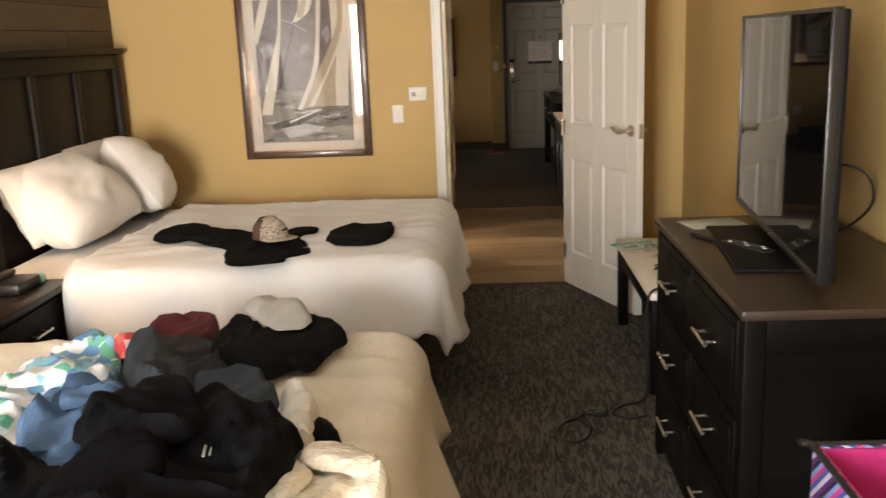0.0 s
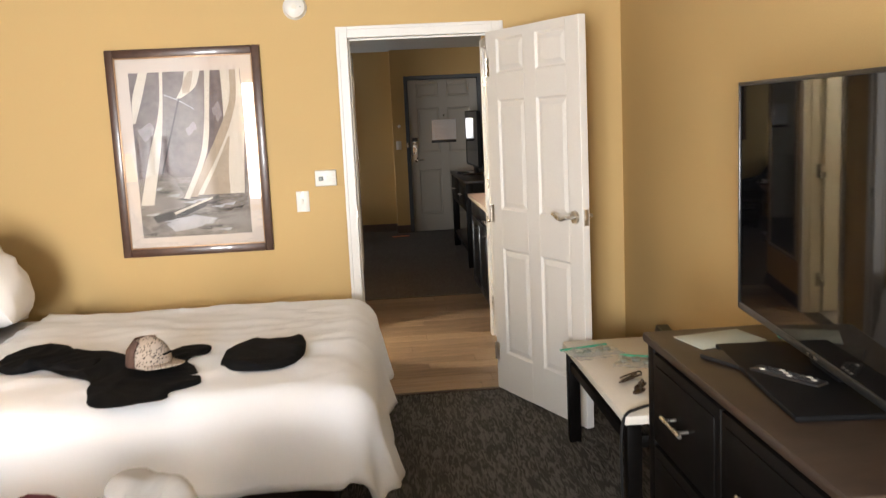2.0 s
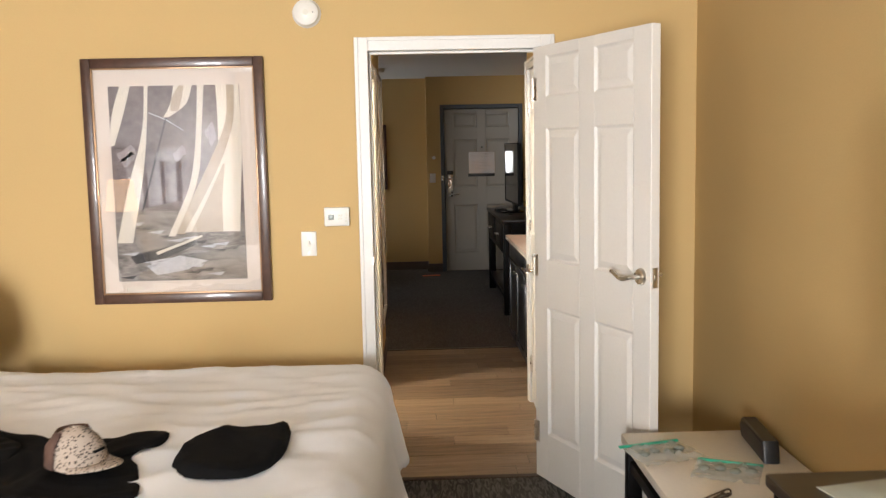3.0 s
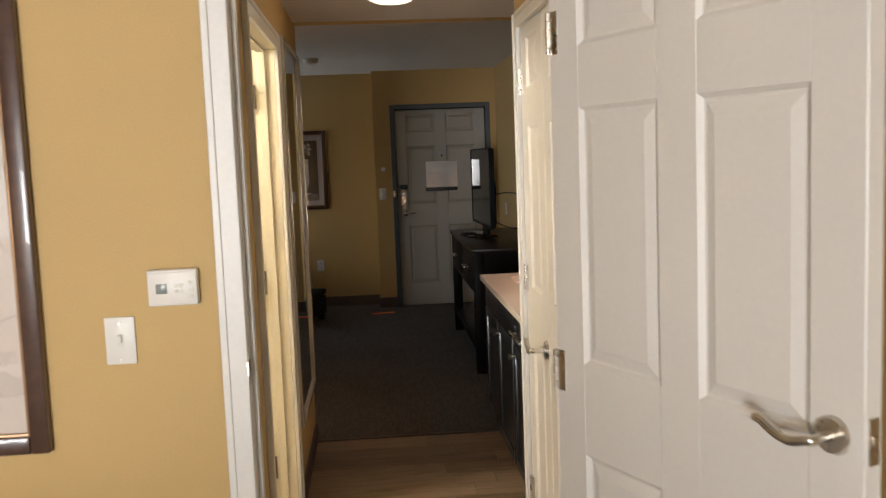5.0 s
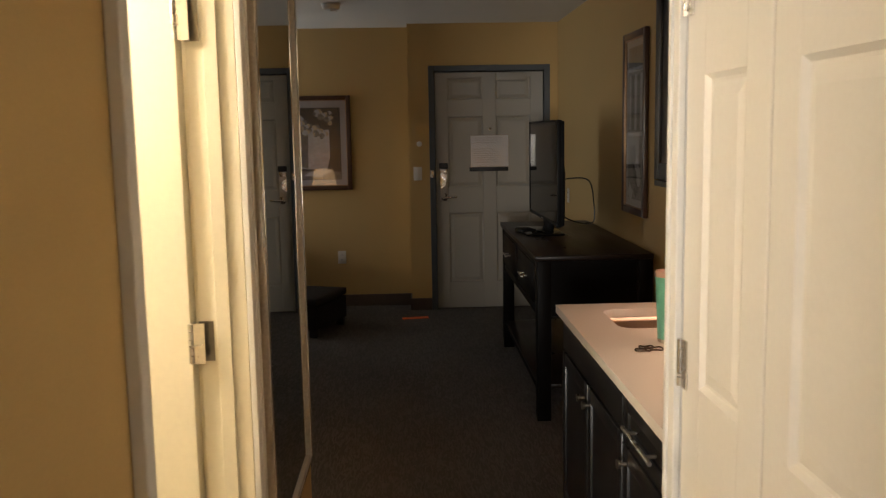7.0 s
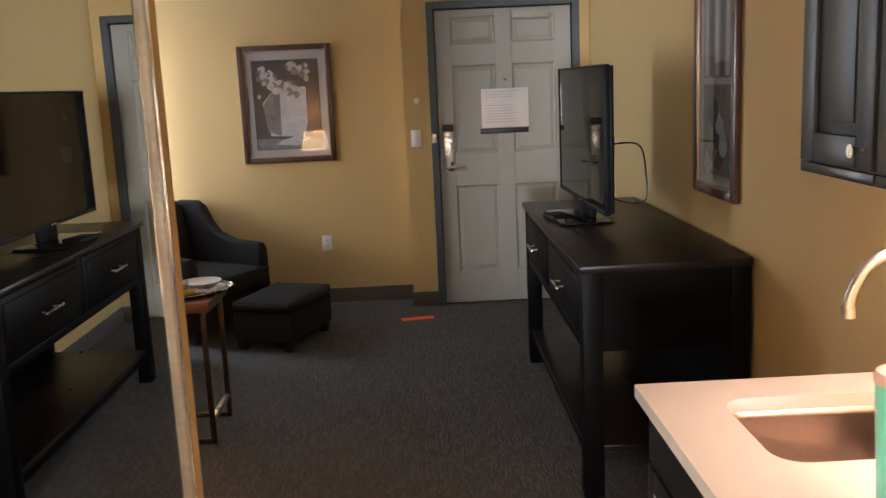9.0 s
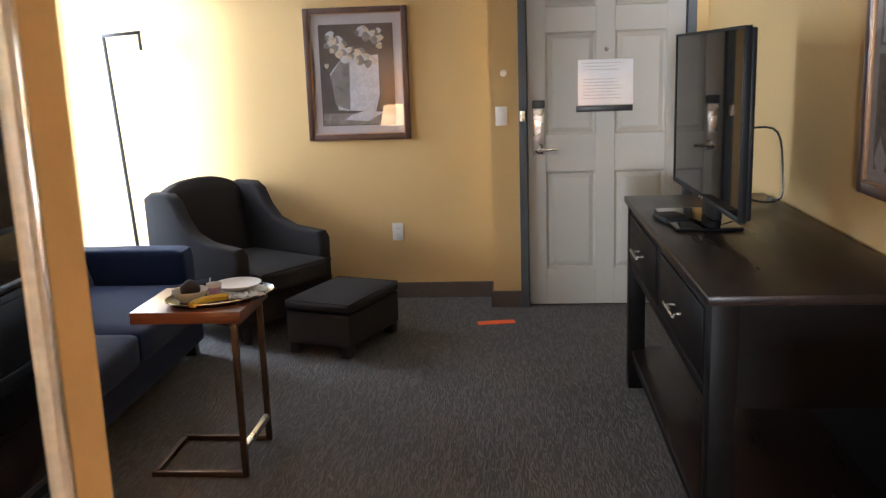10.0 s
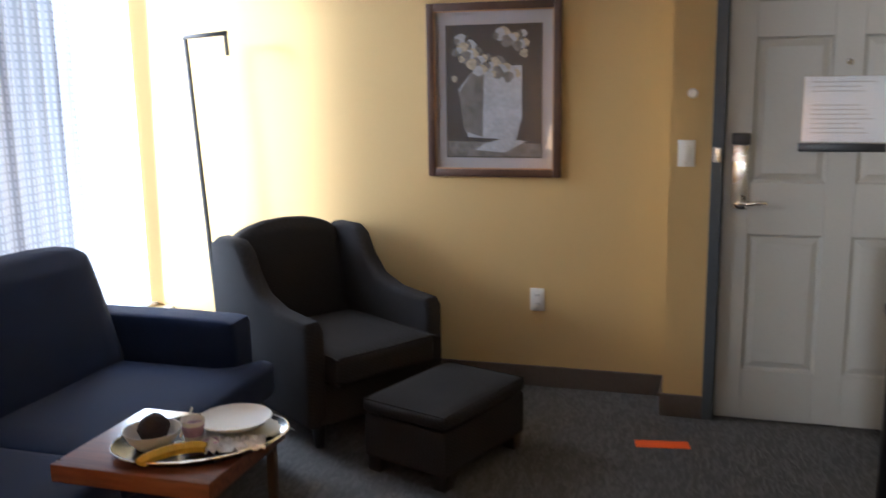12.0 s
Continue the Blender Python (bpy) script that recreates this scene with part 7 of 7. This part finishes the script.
# side table with tray
TX0, TX1, TY0, TY1, TZ = -1.272, -0.848, 10.13, 10.51, 0.663
ct = thing("c_side_table", "sofa side table with reddish wood top and bronze metal frame", "side table")
part("tabletop", boxes(((TX0, TY0, TZ - 0.045), (TX1, TY1, TZ)), bevel=0.004), CTOP, ct, "reddish walnut top")
q = 0.011
for y in (TY0 + 0.02, TY1 - 0.02):
    part("upright", boxes(((TX1 - 0.045, y - q, 0.0), (TX1 - 0.022, y + q, TZ - 0.045)), bevel=0.002), BRONZE, ct)
    part("foot_bar", boxes(((TX0 + 0.02, y - q, 0.0), (TX1 - 0.045, y + q, 0.022)), bevel=0.002), BRONZE, ct)
part("cross_bar", boxes(((TX1 - 0.045, TY0 + 0.032, 0.10), (TX1 - 0.022, TY1 - 0.032, 0.122)), bevel=0.002), STEEL, ct, "shiny cross bar")
part("foot_bar", boxes(((TX0 + 0.02, TY0 + 0.031, 0.0), (TX0 + 0.042, TY1 - 0.031, 0.022)), bevel=0.002), BRONZE, ct)
part("top_rail", boxes(((TX1 - 0.045, TY0 + 0.031, TZ - 0.068), (TX1 - 0.022, TY1 - 0.031, TZ - 0.046)), bevel=0.002), BRONZE, ct)

tray = thing("serving_tray", "oval black serving tray with a silver rim, on the side table", "tray", pose(-0.985, 10.33, TZ, 0, 0, 38) @ Matrix.Scale(0.88, 4))
bm = B()
n = 40
prof = ((0.80, 0.0), (0.88, 0.002), (0.97, 0.018), (1.0, 0.021), (0.985, 0.024), (0.955, 0.020), (0.86, 0.006), (0.0, 0.006))
rings = [[bm.verts.new((0.245 * r * math.cos(2 * math.pi * k / n), 0.175 * r * math.sin(2 * math.pi * k / n), z)) for k in range(n)] if r else None for r, z in prof]
for p, q2 in zip(rings, rings[1:]):
    if q2:
        for k in range(n):
            bm.faces.new((p[k], p[(k + 1) % n], q2[(k + 1) % n], q2[k]))
bm.faces.new(rings[-2])
bm.faces.new(rings[0][::-1])
part("dish", bm, TRAY, tray, "black lacquer dish")
bm = B()
tube(bm, [(0.243 * math.cos(2 * math.pi * k / 40), 0.174 * math.sin(2 * math.pi * k / 40), 0.023) for k in range(41)], 0.003, 6, 1)
part("rim", bm, CHROME, tray, "silver rim")
T0 = TZ + 0.006
M = pose(-0.985, 10.33, T0, 0, 0, 38) @ Matrix.Scale(0.88, 4)


def crumple(w, d, seed, amp):
    bm = B()
    g = [[bm.verts.new((w * (i / 14 - 0.5), d * (j / 12 - 0.5), 0.002 + amp * abs(noise.noise((i * 0.5 + seed, j * 0.5, 2))))) for j in range(13)] for i in range(15)]
    for p, q2 in zip(g, g[1:]):
        for j in range(12):
            bm.faces.new((p[j], p[j + 1], q2[j + 1], q2[j]))
    return bm


thicken(solid("paper_napkin", crumple(0.24, 0.20, 2, 0.016), PAPER, "white paper napkin under the plate", "napkin", M @ pose(0.11, 0.02, 0.001, 0, 0, 20)), 0.001)
thicken(solid("food_wrapper", crumple(0.16, 0.10, 8, 0.026), NAPKIN, "shiny crumpled food wrapper on the tray", "wrapper", M @ pose(0.08, -0.10, 0.012, 0, 0, -12)), 0.001)
plate = solid("foam_plate", lathe(B(), [(0.0, 0.030), (0.070, 0.030), (0.088, 0.034), (0.105, 0.042), (0.107, 0.040), (0.090, 0.026), (0.072, 0.018), (0.0, 0.018)], 36), FOAM, "white foam plate turned over on the tray", "plate", M @ pose(0.10, 0.045, 0.0))
bowl = thing("foam_bowl", "white foam bowl holding a dark muffin", "bowl", M @ pose(-0.13, 0.015, 0.0))
part("bowl_wall", lathe(B(), [(0.0, 0.002), (0.045, 0.002), (0.066, 0.028), (0.076, 0.052), (0.080, 0.053), (0.079, 0.050), (0.063, 0.022), (0.043, 0.007), (0.0, 0.007)], 32), FOAM, bowl)
bm = bmesh.new()
bmesh.ops.create_icosphere(bm, subdivisions=3, radius=0.043, matrix=Matrix.Translation((0, 0, 0.050)))
for v in bm.verts:
    v.co += v.normal * 0.006 * noise.noise(v.co * 45)
solid("muffin", bm, MUFFIN, "dark chocolate muffin in the foam bowl", "muffin", M @ pose(-0.125, 0.02, 0.0))
cup = thing("paper_cup", "small cream paper cup beside the bowl", "cup", M @ pose(-0.02, 0.015, 0.0))
part("cup_wall", lathe(B(), [(0.0, 0.002), (0.024, 0.002), (0.033, 0.062), (0.0345, 0.063), (0.0335, 0.060), (0.023, 0.006), (0, 0.006)], 26), FOAM, cup)
part("printed_band", lathe(B(), [(0.0278, 0.018), (0.0320, 0.048)], 26), PURPLE, cup, "lilac printed band")
bm = B()
pts = [(-0.10, -0.02, 0.016), (-0.06, -0.010, 0.020), (0.0, -0.004, 0.022), (0.05, -0.012, 0.020), (0.085, -0.03, 0.018)]
tube(bm, pts, 0.017, 6, 6)
for v in bm.verts:
    k = min(1, (0.108 - abs(v.co.x + 0.008)) / 0.03)
    c = Vector((v.co.x, -0.010, 0.019))
    v.co = c + (v.co - c) * max(0.3, k)
solid("banana", bm, BANANA, "ripe yellow banana lying on the tray", "banana", M @ pose(-0.085, -0.085, 0.002, 0, 0, 14))
bm = B()
tube(bm, [(-0.05, 0.06, 0.02), (0.0, 0.04, 0.055), (0.03, 0.03, 0.075)], 0.003, 6)
box(bm, (-0.10, 0.058, 0.006), (-0.05, 0.078, 0.010), 0.002)
solid("plastic_fork", bm, FOAM, "white plastic fork leaning on the cup", "fork", M @ pose(0.01, 0.04, 0.0, 0, 0, 80))
solid("butter_tub", lathe(B(), [(0, 0), (0.018, 0), (0.022, 0.018), (0.024, 0.019), (0, 0.02)], 18), PURPLE, "small lilac sealed tub on the tray", "tub", M @ pose(0.02, -0.055, 0.0))

# floor lamp in the corner
fl = thing("floor_lamp", "thin black metal floor lamp with an angular arm", "floor lamp", pose(-2.28, 12.62, 0))
part("base", lathe(B(), [(0.13, 0), (0.13, 0.016), (0.125, 0.02), (0.015, 0.024)], 32), BLACKMETAL, fl)
part("pole", boxes(((-0.010, -0.010, 0.02), (0.010, 0.010, 1.76)), bevel=0.002), BLACKMETAL, fl)
part("arm", boxes(((-0.010, -0.010, 1.76), (0.24, 0.010, 1.782)), bevel=0.002), BLACKMETAL, fl)
part("shade_stem", boxes(((0.222, -0.008, 1.66), (0.238, 0.008, 1.76)), bevel=0.002), BLACKMETAL, fl)
for o in fl.children:
    if not o.name.startswith("base"):
        o.matrix_basis = pose(0, 0, 0, 0, -3.5, 0)

bm = B()
prism(bm, [(0, 0), (0.225, 0), (0.225, 0.072), (0.0, 0.072)], 2, 0, 0.003, 0.001, 1)
card = solid("orange_door_hanger", bm, ORANGE, "orange card lying on the grey carpet", "card", pose(-0.055, 12.13, 0.001, 0, 0, 9))
et = thing("end_table", "dark wood end table in the corner by the sofa", "end table", pose(LAMP_X - 0.25, LAMP_Y - 0.26, 0))
part("top", boxes(((0, 0, 0.56), (0.5, 0.5, 0.59)), bevel=0.005), ESPTOP, et)
part("body", boxes(((0.03, 0.03, 0.12), (0.47, 0.47, 0.56)), bevel=0.004), ESPRESSO, et)
for x in (0.03, 0.42):
    for y in (0.03, 0.42):
        part("leg", boxes(((x, y, 0), (x + 0.05, y + 0.05, 0.12)), bevel=0.003), ESPRESSO, et)
table_lamp("table_lamp", pose(LAMP_X, LAMP_Y, 0.59), 0.17, 0.22, 0.29, "lit table lamp with a warm linen shade", "table lamps")


# ---- planks of the hall floor and of the bedroom wall ----
def piece_mesh(name, size, material, bevel=0.0015):
    bm = B()
    box(bm, (0, 0, 0), size, bevel, 1)
    bmesh.ops.recalc_face_normals(bm, faces=bm.faces[:])
    me = bpy.data.meshes.new(name)
    bm.to_mesh(me)
    bm.free()
    me.materials.append(material)
    return me


def piece(name, me, parent, m):
    ob = new(name, me)
    ob.parent = parent
    ob.matrix_basis = m
    return ob


PWID, PLEN = 0.152, 0.96
rnd = random.Random(4)
full = {}
y = YT + 0.022
row = 0
while y < YE - 0.065:
    w = min(PWID, YE - 0.062 - y)
    x = HL - rnd.random() * PLEN
    while x < KR:
        a, b = max(x, HL), min(x + PLEN, KR)
        if b - a > 0.03:
            key = (round(b - a, 3), round(w, 3))
            if key not in full:
                full[key] = piece_mesh("plank", (b - a - 0.002, w - 0.002, 0.004), OAK)
            piece("plank", full[key], floor_hall, pose(a, y, -0.004 + 0.0004 * rnd.random()))
        x += PLEN
    y += PWID
    row += 1
full = {}
WH = 0.145
z = 0.0
while z < CB - 0.02:
    h = min(WH, CB - z)
    y = YB - rnd.random() * 1.4
    while y < YP:
        a, b = max(y, YB), min(y + 1.4, YP)
        if b - a > 0.05:
            key = (round(b - a, 2), round(h, 3))
            if key not in full:
                full[key] = piece_mesh("plank", (b - a - 0.003, 0.014, h - 0.003), GREYWOOD)
            piece("plank", full[key], wall_west, pose(XL + 0.014 + 0.003 * rnd.random(), a, z, 0, 0, 90))
        y += 1.4
    z += WH
